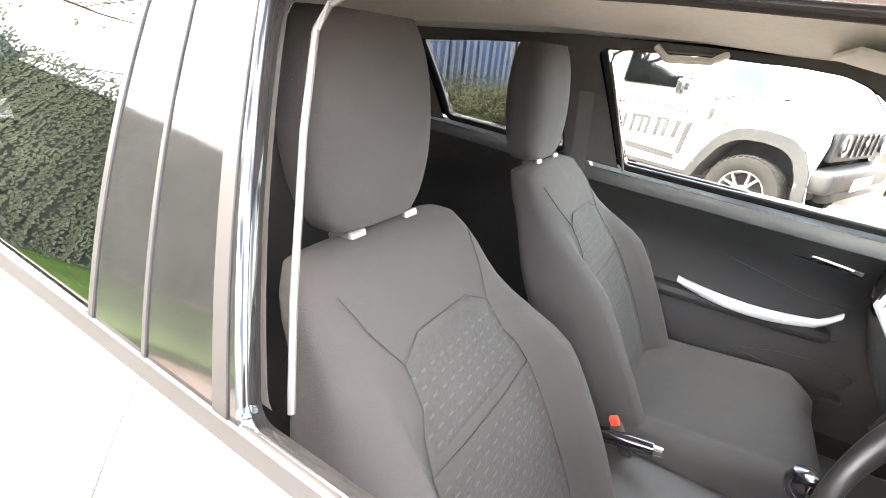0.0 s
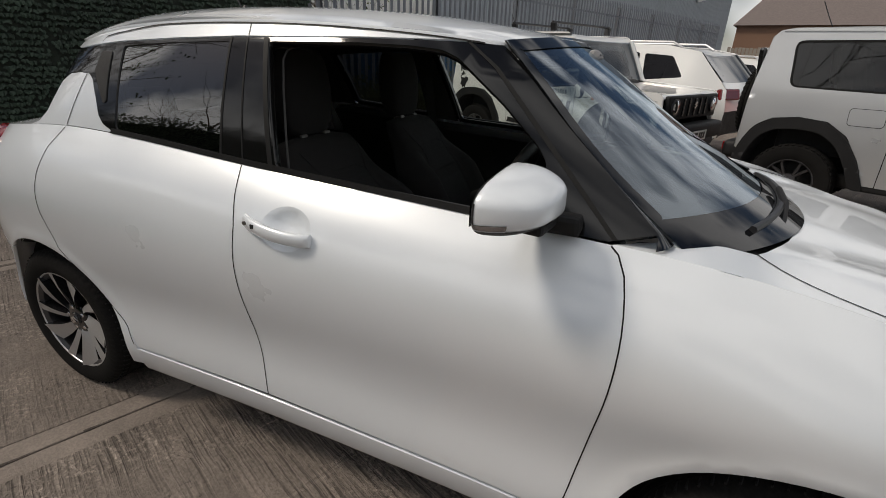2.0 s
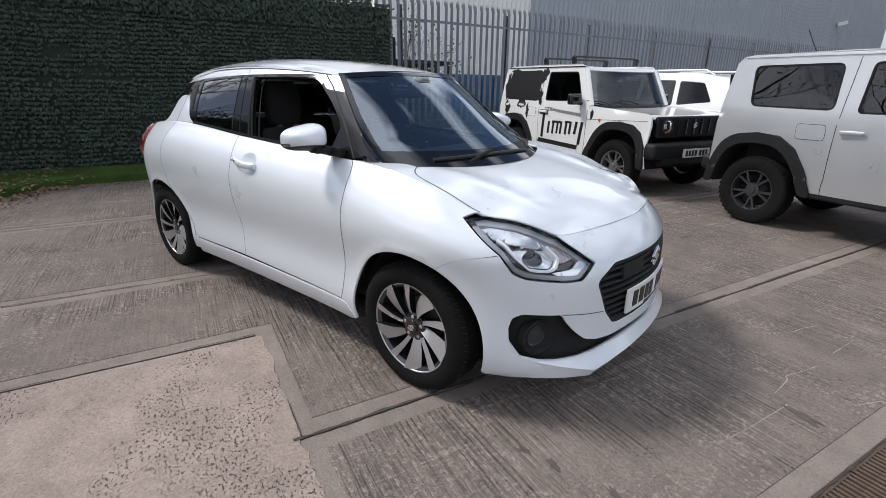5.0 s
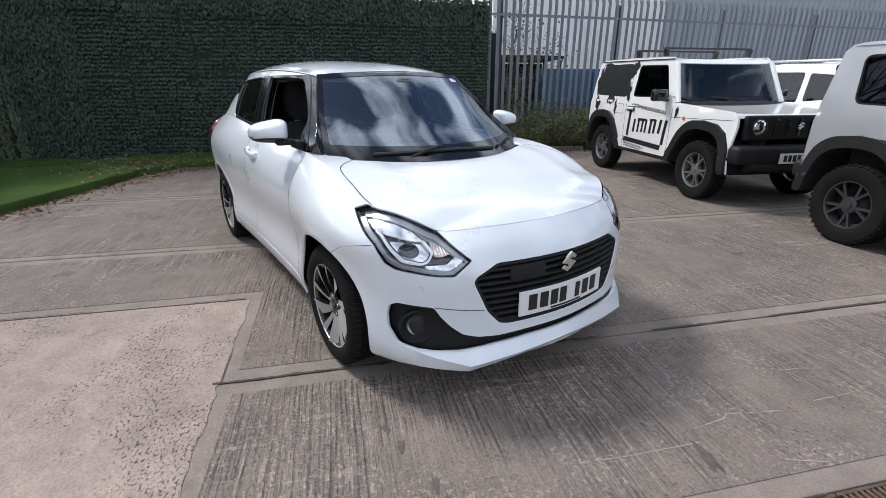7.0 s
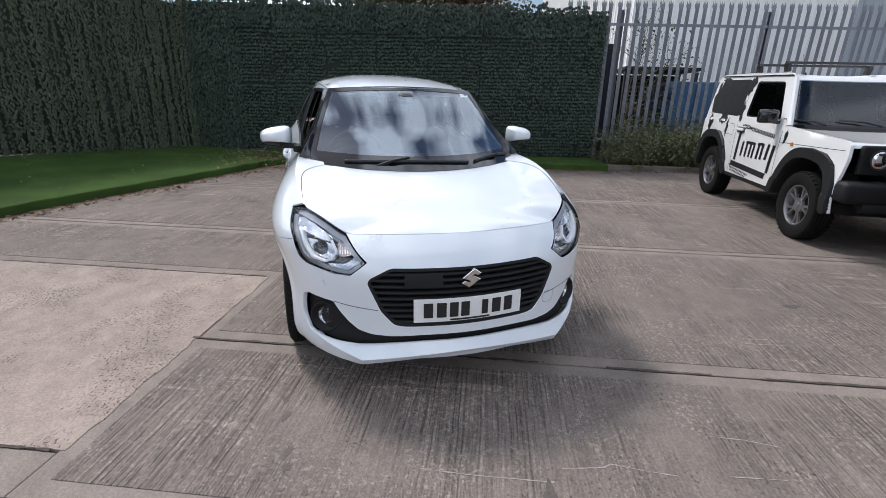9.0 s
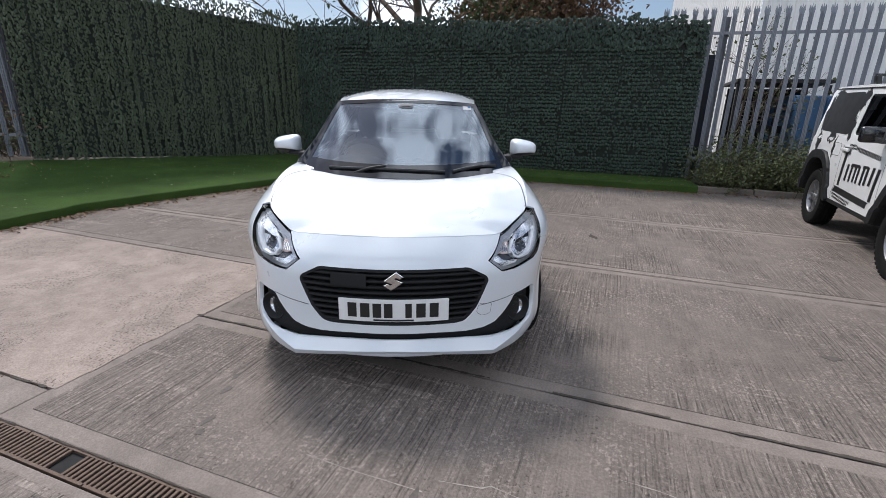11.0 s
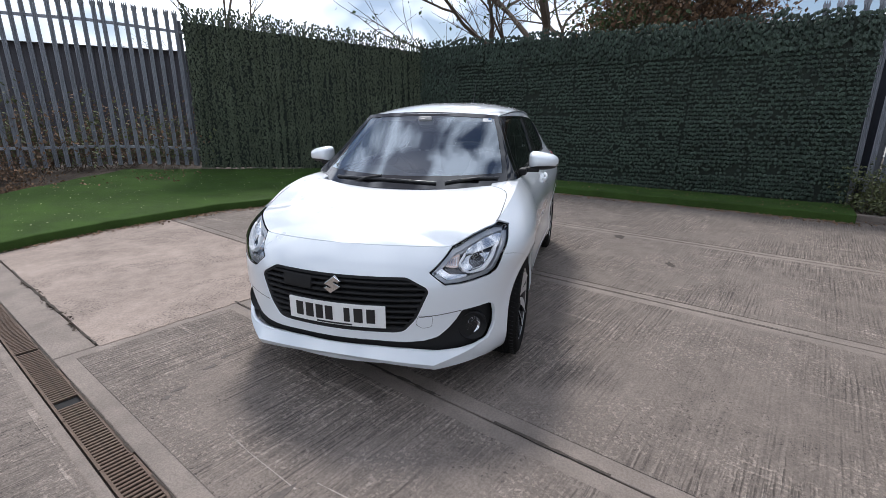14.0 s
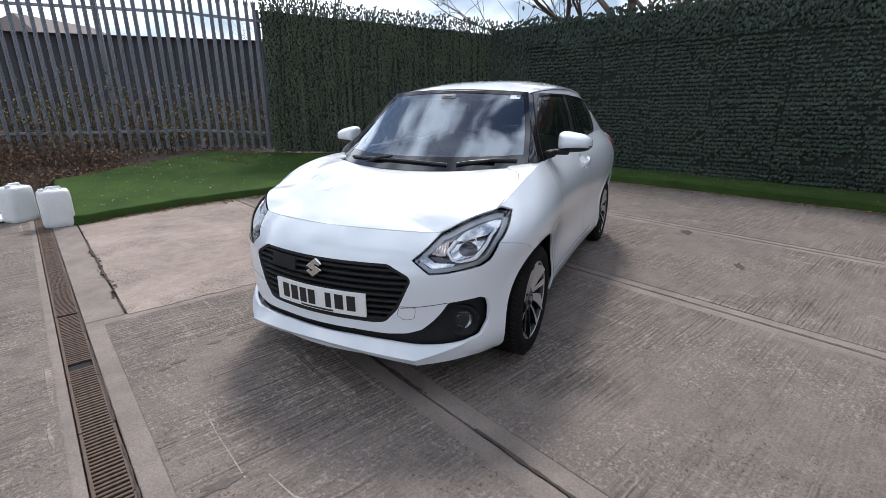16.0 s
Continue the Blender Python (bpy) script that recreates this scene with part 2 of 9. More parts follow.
M_CHROME = material("chrome", (0.82, 0.82, 0.82), 0.08, metal=1.0, vary=0.03)
M_STEEL = material("brake_steel", (0.22, 0.21, 0.20), 0.45, metal=0.9, vary=0.2, scale=20)
M_GLASS = glass("clear_car_glass", (0.80, 0.86, 0.83))
M_SCREEN = glass("windscreen_glass", (0.64, 0.71, 0.70), 0.0, 0.20, 0.9, (0.76, 0.85, 0.94))
M_TINT = glass("privacy_glass", (0.10, 0.105, 0.11))
M_SCREEN2 = glass("blue_tinted_screen", (0.34, 0.41, 0.46), 0.0, 0.11)
M_DARKGLASS = glass("dark_side_glass", (0.10, 0.105, 0.11), 0.0, 0.05, 0.3)
M_LENS = glass("lamp_lens", (0.94, 0.95, 0.96), 0.0, 0.04)
M_REDLENS = material("red_lamp", (0.20, 0.006, 0.008), 0.12, vary=0.2, scale=40, coat=0.8)
M_AMBER = material("amber_lamp", (0.55, 0.18, 0.02), 0.2, vary=0.1, coat=0.5)
M_SILVERTRIM = material("satin_silver_trim", (0.66, 0.67, 0.68), 0.32, metal=0.25, vary=0.03)
M_FABRIC = material("dark_seat_cloth", (0.021, 0.019, 0.0185), 0.95, vary=0.18, scale=30, bump=0.0008, bump_scale=900)
M_FABRIC2 = material("patterned_seat_cloth", (0.018, 0.017, 0.0168), 0.9, vary=0.28, scale=120, bump=0.002, bump_scale=170)
M_STITCH = material("grey_stitching", (0.034, 0.032, 0.031), 0.9, vary=0.1)
M_TRIM = material("dark_interior_plastic", (0.019, 0.018, 0.0175), 0.6, vary=0.12, scale=20, bump=0.0005, bump_scale=600)
M_HEADLINE = material("grey_headlining", (0.56, 0.53, 0.49), 0.95, vary=0.06, scale=50, bump=0.0005, bump_scale=500)
M_PLATE = material("white_plate", (0.78, 0.78, 0.76), 0.35, vary=0.02)
M_INK = material("black_vinyl", (0.015, 0.015, 0.016), 0.4, vary=0.1)
M_PALE = material("galvanised_pale", (0.238, 0.250, 0.275), 0.55, metal=0.30, vary=0.14, scale=9, stretch=(1, 1, 0.2), bump=0.0006, per_object=0.10)
# fence posts, in a darker colour than the pales
M_POSTSTEEL = material("weathered_post_steel", (0.15, 0.158, 0.175), 0.6, metal=0.3, vary=0.15, scale=6)
M_CLAD = material("blue_grey_cladding", (0.36, 0.39, 0.42), 0.5, vary=0.07, scale=1.4, stretch=(1, 1, 0.15), bump_scale=12)
M_CLAD2 = material("pale_cladding", (0.84, 0.82, 0.78), 0.5, vary=0.06, scale=1.4, stretch=(1, 1, 0.15), bump_scale=12)
M_LEAF = material("artificial_ivy", (0.086, 0.104, 0.068), 0.6, spec=0.2, vary=0.22, scale=2.2, per_island=0.20)
M_LEAF2 = material("artificial_ivy_rows", (0.037, 0.056, 0.040), 0.52, spec=0.3, vary=0.3, scale=2.2, per_island=0.30)
M_BACKING = material("dark_mesh_backing", (0.022, 0.030, 0.022), 0.9, vary=0.3, scale=9)
M_TURF = material("artificial_turf", (0.044, 0.080, 0.019), 0.95, spec=0.1, vary=0.30, scale=2.5, bump=0.008, bump_scale=150)
M_BARK = material("bark", (0.11, 0.085, 0.06), 0.9, vary=0.3, scale=18, bump=0.004, bump_scale=60)
M_TWIG = material("bare_twig", (0.095, 0.070, 0.05), 0.9, vary=0.3)
M_SOIL = material("leafy_soil", (0.062, 0.046, 0.033), 0.95, vary=0.35, scale=9, bump=0.02, bump_scale=30)
M_LITTER = material("dead_leaves", (0.19, 0.115, 0.065), 0.85, vary=0.3, per_island=0.35)
M_SCRUB = material("scrub_leaves", (0.10, 0.115, 0.045), 0.75, vary=0.3, per_island=0.35)
M_BROWN = material("brown_tree_leaves", (0.17, 0.10, 0.055), 0.8, vary=0.25, per_island=0.3)
M_IVY = material("ivy_leaves", (0.055, 0.085, 0.025), 0.6, vary=0.3, per_island=0.35)
M_BLUE = material("blue_container_steel", (0.045, 0.125, 0.25), 0.55, vary=0.15, scale=2, bump=0.001)
M_BRICK = material("brown_brick", (0.26, 0.15, 0.10), 0.85, vary=0.25, scale=14)
M_ROOF = material("grey_roof", (0.16, 0.13, 0.12), 0.8, vary=0.2, scale=6)
M_RUST = material("rusty_cast_iron", (0.11, 0.075, 0.055), 0.7, metal=0.4, vary=0.3, scale=25, bump=0.001, bump_scale=200)
M_JERRY = material("milky_plastic", (0.72, 0.74, 0.73), 0.42, vary=0.06, scale=6)
M_TIMBER = material("grey_fence_timber", (0.30, 0.27, 0.23), 0.85, vary=0.2, scale=10, stretch=(1, 1, 0.2))


# ---- mesh helpers ----
def put(name, verts, faces, mat, parent=None, label="", smooth=True, normals=None, mats=None, face_mats=None):
    me = bpy.data.meshes.new(name)
    me.from_pydata([tuple(map(float, v)) for v in verts], [], [tuple(map(int, f)) for f in faces])
    for m in (mats or [mat]):
        me.materials.append(m)
    if face_mats is not None:
        me.polygons.foreach_set("material_index", face_mats)
    me.polygons.foreach_set("use_smooth", [bool(smooth)] * len(me.polygons))
    me.update()
    if normals is not None:
        me.normals_split_custom_set_from_vertices([tuple(map(float, v)) for v in normals])
    ob = new(name, me)
    if parent:
        ob.parent = parent
    if label:
        tagged(ob, label)
    return ob


def part(name, bm, mat, parent=None, label="", smooth=False, sharp=0.6):
    """Link a bmesh as one mesh object under a thing or a part."""
    me = bpy.data.meshes.new(name)
    bmesh.ops.recalc_face_normals(bm, faces=bm.faces)
    if smooth:
        for e in bm.edges:
            e.smooth = len(e.link_faces) == 2 and e.calc_face_angle(0) < sharp
        for f in bm.faces:
            f.smooth = True
    bm.to_mesh(me)
    bm.free()
    me.materials.append(mat)
    ob = new(name, me)
    if parent:
        ob.parent = parent
    if label:
        tagged(ob, label)
    return ob


def thing(name, m, label, category, group="", kind=""):
    ob = new(name)
    ob.empty_display_size = 0.1
    ob.matrix_basis = m
    return tagged(ob, label, category, group, kind)


def box(bm, size, at=(0, 0, 0), rot=(0, 0, 0), bevel=0.0, seg=2, taper=None):
    """Add a bevelled box to bm; taper: scale of the top face in x and y."""
    made = bmesh.ops.create_cube(bm, size=1.0)["verts"]
    for v in made:
        k = taper if (taper and v.co.z > 0) else (1, 1)
        v.co = Vector((v.co.x * size[0] * k[0], v.co.y * size[1] * k[1], v.co.z * size[2]))
    if bevel:
        edges = list({e for v in made for e in v.link_edges})
        res = bmesh.ops.bevel(bm, geom=edges, offset=bevel, segments=seg, affect="EDGES", profile=0.5)
        made = list({v for f in res["faces"] for v in f.verts} | {v for v in made if v.is_valid})
    m = pose(*at, *rot)
    for v in made:
        v.co = m @ v.co
    return made


def lathe(bm, profile, at=(0, 0, 0), rot=(0, 0, 0), seg=48, closed=False):
    """Turn a profile of (radius, height) about z."""
    m = pose(*at, *rot)
    rings = []
    for r, z in profile:
        if r < 1e-5:
            rings.append([bm.verts.new(m @ Vector((0, 0, z)))])
        else:
            rings.append([bm.verts.new(m @ Vector((r * math.cos(2 * math.pi * i / seg), r * math.sin(2 * math.pi * i / seg), z))) for i in range(seg)])
    pairs = list(zip(rings, rings[1:])) + ([(rings[-1], rings[0])] if closed else [])
    for a, b in pairs:
        for i in range(seg):
            j = (i + 1) % seg
            if len(a) == 1 and len(b) > 1:
                bm.faces.new((a[0], b[j], b[i]))
            elif len(b) == 1 and len(a) > 1:
                bm.faces.new((a[i], a[j], b[0]))
            elif len(a) > 1:
                bm.faces.new((a[i], a[j], b[j], b[i]))


def tube(bm, pts, radius, seg=10, taper=None):
    """A round bar along points."""
    pts = [Vector(p) for p in pts]
    rings = []
    up = Vector((0, 0, 1))
    for i, p in enumerate(pts):
        d = (pts[min(i + 1, len(pts) - 1)] - pts[max(i - 1, 0)]).normalized()
        a = d.cross(up if abs(d.z) < 0.95 else Vector((1, 0, 0))).normalized()
        b = d.cross(a)
        r = radius if taper is None else radius + (taper - radius) * i / (len(pts) - 1)
        rings.append([bm.verts.new(p + r * (math.cos(2 * math.pi * k / seg) * a + math.sin(2 * math.pi * k / seg) * b)) for k in range(seg)])
    for r0, r1 in zip(rings, rings[1:]):
        for k in range(seg):
            bm.faces.new((r0[k], r0[(k + 1) % seg], r1[(k + 1) % seg], r1[k]))
    bm.faces.new(rings[0][::-1])
    bm.faces.new(rings[-1])


def prism(bm, pts, h, m=None, bevel=0.0):
    """Extrude a flat outline (x, y) upward by h, placed by m."""
    m = m or Matrix()
    low = [bm.verts.new(m @ Vector((x, y, 0))) for x, y in pts]
    top = [bm.verts.new(m @ Vector((x, y, h))) for x, y in pts]
    n = len(pts)
    fs = [bm.faces.new(low[::-1]), bm.faces.new(top)]
    for i in range(n):
        fs.append(bm.faces.new((low[i], low[(i + 1) % n], top[(i + 1) % n], top[i])))
    if bevel:
        bmesh.ops.bevel(bm, geom=list(fs[1].edges), offset=bevel, segments=2, affect="EDGES", profile=0.5)


class Spline:
    """Natural cubic through (t, value) pairs, straight beyond the ends; works on arrays."""

    def __init__(self, *pts):
        p = np.array(sorted(pts), float)
        self.t, self.v = p[:, 0], p[:, 1]
        n, h = len(p), np.diff(p[:, 0])
        a, r = np.eye(n), np.zeros(n)
        for i in range(1, n - 1):
            a[i, i - 1:i + 2] = h[i - 1], 2 * (h[i - 1] + h[i]), h[i]
            r[i] = 6 * ((self.v[i + 1] - self.v[i]) / h[i] - (self.v[i] - self.v[i - 1]) / h[i - 1])
        self.m, self.h = np.linalg.solve(a, r), h

    def __call__(self, x):
        x = np.asarray(x, float)
        i = np.clip(np.searchsorted(self.t, x) - 1, 0, len(self.t) - 2)
        h, xc = self.h[i], np.clip(x, self.t[0], self.t[-1])
        a, b = (self.t[i + 1] - xc) / h, (xc - self.t[i]) / h
        y = a * self.v[i] + b * self.v[i + 1] + ((a ** 3 - a) * self.m[i] + (b ** 3 - b) * self.m[i + 1]) * h * h / 6
        h0, h1 = self.h[0], self.h[-1]
        s0 = (self.v[1] - self.v[0]) / h0 - h0 * self.m[1] / 6
        s1 = (self.v[-1] - self.v[-2]) / h1 + h1 * self.m[-2] / 6
        return y + np.minimum(x - self.t[0], 0) * s0 + np.maximum(x - self.t[-1], 0) * s1


def smooth01(x, a, b):
    k = np.clip((np.asarray(x, float) - a) / (b - a), 0, 1)
    return k * k * (3 - 2 * k)


def dense(poly, step):
    """A closed outline with points no further apart than step."""
    p = np.array(poly, float)
    out = []
    for a, b in zip(p, np.roll(p, -1, axis=0)):
        k = max(1, int(np.ceil(np.hypot(*(b - a)) / step)))
        out += [a + (b - a) * i / k for i in range(k)]
    return np.array(out)


def rounded(poly, r, seg=4):
    """A closed outline with its corners rounded by about r."""
    p = [np.array(q, float) for q in poly]
    out = []
    for i, c in enumerate(p):
        a, b = p[i - 1] - c, p[(i + 1) % len(p)] - c
        la, lb = np.hypot(*a), np.hypot(*b)
        k = min(r, la * 0.45, lb * 0.45)
        s, e = c + a / la * k, c + b / lb * k
        for j in range(seg + 1):
            t = j / seg
            out.append((1 - t) ** 2 * s + 2 * t * (1 - t) * c + t * t * e)
    return [tuple(q) for q in out]


def inside(poly, pts):
    p, q = np.asarray(poly), np.asarray(pts)
    x, y = q[:, 0], q[:, 1]
    res = np.zeros(len(q), bool)
    for (x0, y0), (x1, y1) in zip(p, np.roll(p, -1, axis=0)):
        c = (y0 > y) != (y1 > y)
        with np.errstate(divide="ignore", invalid="ignore"):
            res ^= c & (x < (x1 - x0) * (y - y0) / (y1 - y0 + 1e-15) + x0)
    return res


def shrink(p, g):
    """Move a closed outline inwards by g."""
    q = np.asarray(p, float)
    area = np.sum(q[:, 0] * np.roll(q[:, 1], -1) - np.roll(q[:, 0], -1) * q[:, 1])
    d = np.roll(q, -1, axis=0) - np.roll(q, 1, axis=0)
    d /= np.maximum(np.hypot(d[:, 0], d[:, 1]), 1e-9)[:, None]
    n = np.stack([-d[:, 1], d[:, 0]], 1) * (1 if area > 0 else -1)
    return q + n * g


def panel(name, outline, surf, mat, parent, holes=(), h=0.03, flange=0.012, gap=0.0, off=0.0, flip=False, label="", mirror=False):
    """A curved sheet: the outline, given in surf's own two coordinates, is filled with points, laid on surf, and its edges are turned in.
    Returns the object, and its mirrored twin if asked."""
    from mathutils.geometry import delaunay_2d_cdt
    rings = [dense(outline, h * 0.6)] + [dense(q, h * 0.6) for q in holes]
    if gap:
        rings = [shrink(rings[0], gap)] + [shrink(q, -gap) for q in rings[1:]]
    lo, hi = rings[0].min(0), rings[0].max(0)
    gx, gy = np.meshgrid(np.arange(lo[0] + h * 0.5, hi[0], h), np.arange(lo[1] + h * 0.5, hi[1], h))
    grid = np.stack([gx.ravel(), gy.ravel()], 1)
    keep = inside(rings[0], grid)
    for q in rings[1:]:
        keep &= ~inside(q, grid)
    border = np.concatenate(rings)
    grid = grid[keep]
    if len(grid):
        near = np.array([np.min((border[:, 0] - x) ** 2 + (border[:, 1] - y) ** 2) for x, y in grid])
        grid = grid[near > (0.42 * h) ** 2]
    pts, edges, base = np.concatenate([border, grid]), [], 0
    for q in rings:
        edges += [(base + i, base + (i + 1) % len(q)) for i in range(len(q))]
        base += len(q)
    co, _, tris, _, _, _ = delaunay_2d_cdt([Vector(p) for p in pts], edges, [], 0, 1e-6)
    co = np.array([tuple(c) for c in co])
    tris = np.array([t for t in tris if len(t) == 3])
    cen = co[tris].mean(1)
    ok = inside(rings[0], cen)
    for q in rings[1:]:
        ok &= ~inside(q, cen)
    tris = tris[ok]
    u, v, e = co[:, 0], co[:, 1], 1e-3

    def at(a, b):
        return np.stack(np.broadcast_arrays(*surf(a, b)), 1)
    pos = at(u, v)
    nor = np.cross(at(u + e, v) - at(u - e, v), at(u, v + e) - at(u, v - e))
    nor /= np.maximum(np.linalg.norm(nor, axis=1), 1e-12)[:, None]
    if flip:
        nor = -nor
    fn = np.cross(pos[tris[:, 1]] - pos[tris[:, 0]], pos[tris[:, 2]] - pos[tris[:, 0]])
    back = np.einsum("ij,ij->i", fn, nor[tris[:, 0]]) < 0
    tris[back] = tris[back][:, ::-1]
    pos = pos + nor * off
    faces = [tuple(t) for t in tris]
    if flange:
        count = {}
        for a, b, c in faces:
            for q in ((a, b), (b, c), (c, a)):
                count[tuple(sorted(q))] = (q if tuple(sorted(q)) not in count else None)
        rim = [q for q in count.values() if q]
        ids = sorted({i for q in rim for i in q})
        ix = {v: len(pos) + k for k, v in enumerate(ids)}
        m = len(ids)
        side = np.zeros((len(pos), 3))
        for a, b in rim:
            w = np.cross(pos[b] - pos[a], nor[a])
            side[a] += w
            side[b] += w
        sd = side[ids]
        sd /= np.maximum(np.linalg.norm(sd, axis=1), 1e-12)[:, None]
        round_n = nor[ids] + sd
        round_n /= np.linalg.norm(round_n, axis=1)[:, None]
        pos = np.concatenate([pos, pos[ids], pos[ids] - nor[ids] * flange])
        nor = np.concatenate([nor, round_n, sd])
        faces += [(ix[b], ix[a], ix[a] + m, ix[b] + m) for a, b in rim]
    ob = put(name, pos, faces, mat, parent, label, True, nor)
    if not mirror:
        return ob
    fl = np.array([1, -1, 1])
    return ob, put(name, pos * fl, [f[::-1] for f in faces], mat, parent, label, True, nor * fl)


def twin(ob):
    """The mirrored copy of a part, across the thing's long axis."""
    me = ob.data.copy()
    me.transform(Matrix.Diagonal((1, -1, 1, 1)))
    me.flip_normals()
    c = new(ob.name.split(".")[0], me)
    c.parent = ob.parent
    for k in ("label",):
        if k in ob:
            c[k] = ob[k]
    return c


def blob(c, r, n, seed, sx=1.0, sy=1.0):
    rnd = random.Random(seed)
    ph = [rnd.uniform(0, 6.28) for _ in range(4)]
    return [(c[0] + sx * r * math.cos(a) * (1 + 0.25 * math.sin(3 * a + ph[0]) + 0.2 * math.sin(5 * a + ph[1])), c[1] + sy * r * math.sin(a) * (1 + 0.25 * math.sin(2 * a + ph[2]) + 0.2 * math.sin(7 * a + ph[3]))) for a in np.linspace(0, 2 * math.pi, n, endpoint=False)]


# ---- yard ground ----
def flat(name, pts, z, mat, parent=None, label="", thick=0.0, bevel=0.0):
    bm = bmesh.new()
    prism(bm, pts, max(thick, 0.001), pose(0, 0, z - max(thick, 0.001)), bevel)
    return part(name, bm, mat, parent, label)


def rowpt(a, b):
    """A yard point from its distance across (a) and along (b) the slab rows."""
    p = AX * a + AY * b
    return p.x, p.y


ground = tagged(flat("ground", [(-400, -400), (400, -400), (400, 400), (-400, 400)], -0.02, M_JOINT, None, "", 0.05), "worn concrete yard, joints full of dirt", "ground", kind="structure")

LEFT_A, LEFT_B = (-7.43, -2.80), (4.6, -14.15)      # fence line beside the turf
BACK_A, BACK_B = (-7.43, -2.80), (3.1, 26.6)        # fence line behind the car


def slab(a0, a1, b0, b1, mat, edge=0.10, gap=0.0058, lift=0.0):
    """One cast slab with a smoother trowelled margin round the broomed field."""
    o = [rowpt(a, b) for a, b in ((a0 + gap, b0 + gap), (a1 - gap, b0 + gap), (a1 - gap, b1 - gap), (a0 + gap, b1 - gap))]
    flat("slab", o, 0.0 + lift, M_EDGE if edge else mat, ground, "", 0.05, 0.006)
    if edge:
        e = edge
        i = [rowpt(a, b) for a, b in ((a0 + e, b0 + e), (a1 - e, b0 + e), (a1 - e, b1 - e), (a0 + e, b1 - e))]
        flat("broomed_field", i, 0.003 + lift, mat, ground, "", 0.004)


ROWS_A = [-9.3, -7.3, -5.2, -2.55, -0.50, 1.55, 2.58]
CUTS = {-9.3: (-9, 7.5, 18), -7.3: (-9, 7.5, 18), -5.2: (-9, 6.5, 18), -2.55: (-9, 9, 18)}
for a0, a1 in zip(ROWS_A[:3], ROWS_A[1:4]):
    cs = CUTS[a0]
    for b0, b1 in zip(cs, cs[1:]):
        slab(a0, a1, b0, b1, M_SLAB)
for b0, b1 in ((-9, 9), (9, 18)):
    slab(-2.55, -0.50, b0, b1, M_SLAB)
PINK_B = -0.87


def ell(e):
    return [rowpt(*q) for q in ((-0.50 + e, -9 + e), (0.60 - e, -9 + e), (0.60 - e, PINK_B + e), (1.55 - e, PINK_B + e), (1.55 - e, 6.3 - e), (-0.50 + e, 6.3 - e))]


flat("slab", ell(0.0036), 0.0, M_EDGE, ground, "", 0.05, 0.004)
flat("broomed_field", ell(0.10), 0.003, M_SLAB, ground, "", 0.004)
for b0, b1 in ((6.3, 11), (11, 18)):
    slab(-0.50, 1.55, b0, b1, M_SLAB)
rag = random.Random(12)
pale = [(0.603, -8.5), (2.452, -8.5), (2.452, PINK_B + 0.030)]
for i in range(1, 60):
    a = 2.452 - i * 0.031
    pale.append((a, PINK_B + 0.032 + 0.010 * math.sin(a * 9) * math.sin(a * 23) + rag.uniform(-0.006, 0.006)))
flat("slab", [rowpt(*q) for q in pale], 0.0035, M_PINK, ground, "", 0.05, 0.0)
slab(2.46, 2.69, -9, PINK_B + 0.012, M_EDGE, edge=0.0, lift=0.002)
for b0, b1 in ((PINK_B, 7.4), (7.4, 12), (12, 18)):
    slab(1.55, 2.69, b0, b1, M_SLAB, edge=0.10)


def ragged(name, path, width, mat, z, seed, broken=0.0):
    """A thin strip with torn edges along (across, along) points of the yard, with gaps where broken."""
    rnd = random.Random(seed)
    v, f, last = [], [], None
    for (a0, b0), (a1, b1) in zip(path, path[1:]):
        L = math.hypot(a1 - a0, b1 - b0)
        na, nb_ = -(b1 - b0) / L, (a1 - a0) / L
        n = max(2, int(L / 0.022))
        for i in range(n + 1):
            t = i / n
            a, b = a0 + (a1 - a0) * t, b0 + (b1 - b0) * t
            off = 0.35 * width * noise.noise((a * 5, b * 5, seed))
            w = width * (0.5 + 0.45 * noise.noise((a * 17, b * 17, seed + 3)) + rnd.uniform(-0.18, 0.18))
            if noise.noise((a * 2.3, b * 2.3, seed + 9)) < broken - 0.5:
                last = None
                continue
            for sd in (-1, 1):
                v.append((*rowpt(a + na * (off + sd * w / 2), b + nb_ * (off + sd * w / 2)), z))
            if last is not None:
                f.append((last, last + 1, len(v) - 1, len(v) - 2))
            last = len(v) - 2
        last = None if len(path) == 2 else last
    return put(name, v, f, mat, ground, "", smooth=False)


for k, (pts, w, br) in enumerate((([(1.55, PINK_B), (1.55, 7.0)], 0.030, 0.05), ([(-0.50, -6.5), (-0.50, 7.5)], 0.016, 0.30), ([(-2.55, -6.5), (-2.55, 8.5)], 0.016, 0.30), ([(-5.2, -5.0), (-5.2, 8.5)], 0.016, 0.30), ([(0.600, -6.0), (0.600, PINK_B)], 0.013, 0.32), ([(0.61, PINK_B + 0.034), (1.55, PINK_B + 0.034)], 0.008, 0.55), ([(2.69, -4.5), (2.69, 7.0)], 0.014, 0.35), ([(2.458, -3.2), (2.458, -0.9)], 0.030, 0.22), ([(-0.40, 0.6), (1.45, 0.62)], 0.006, 0.45))):
    ragged("joint_dirt", pts, w, M_JOINT, 0.0062, k + 1, br)
M_SCRAPE = material("pale_scrape", (0.33, 0.29, 0.255), 0.9, vary=0.15, scale=40, bump=0.001)
M_STAIN = material("damp_stain", (0.085, 0.070, 0.060), 0.75, vary=0.25, scale=30)
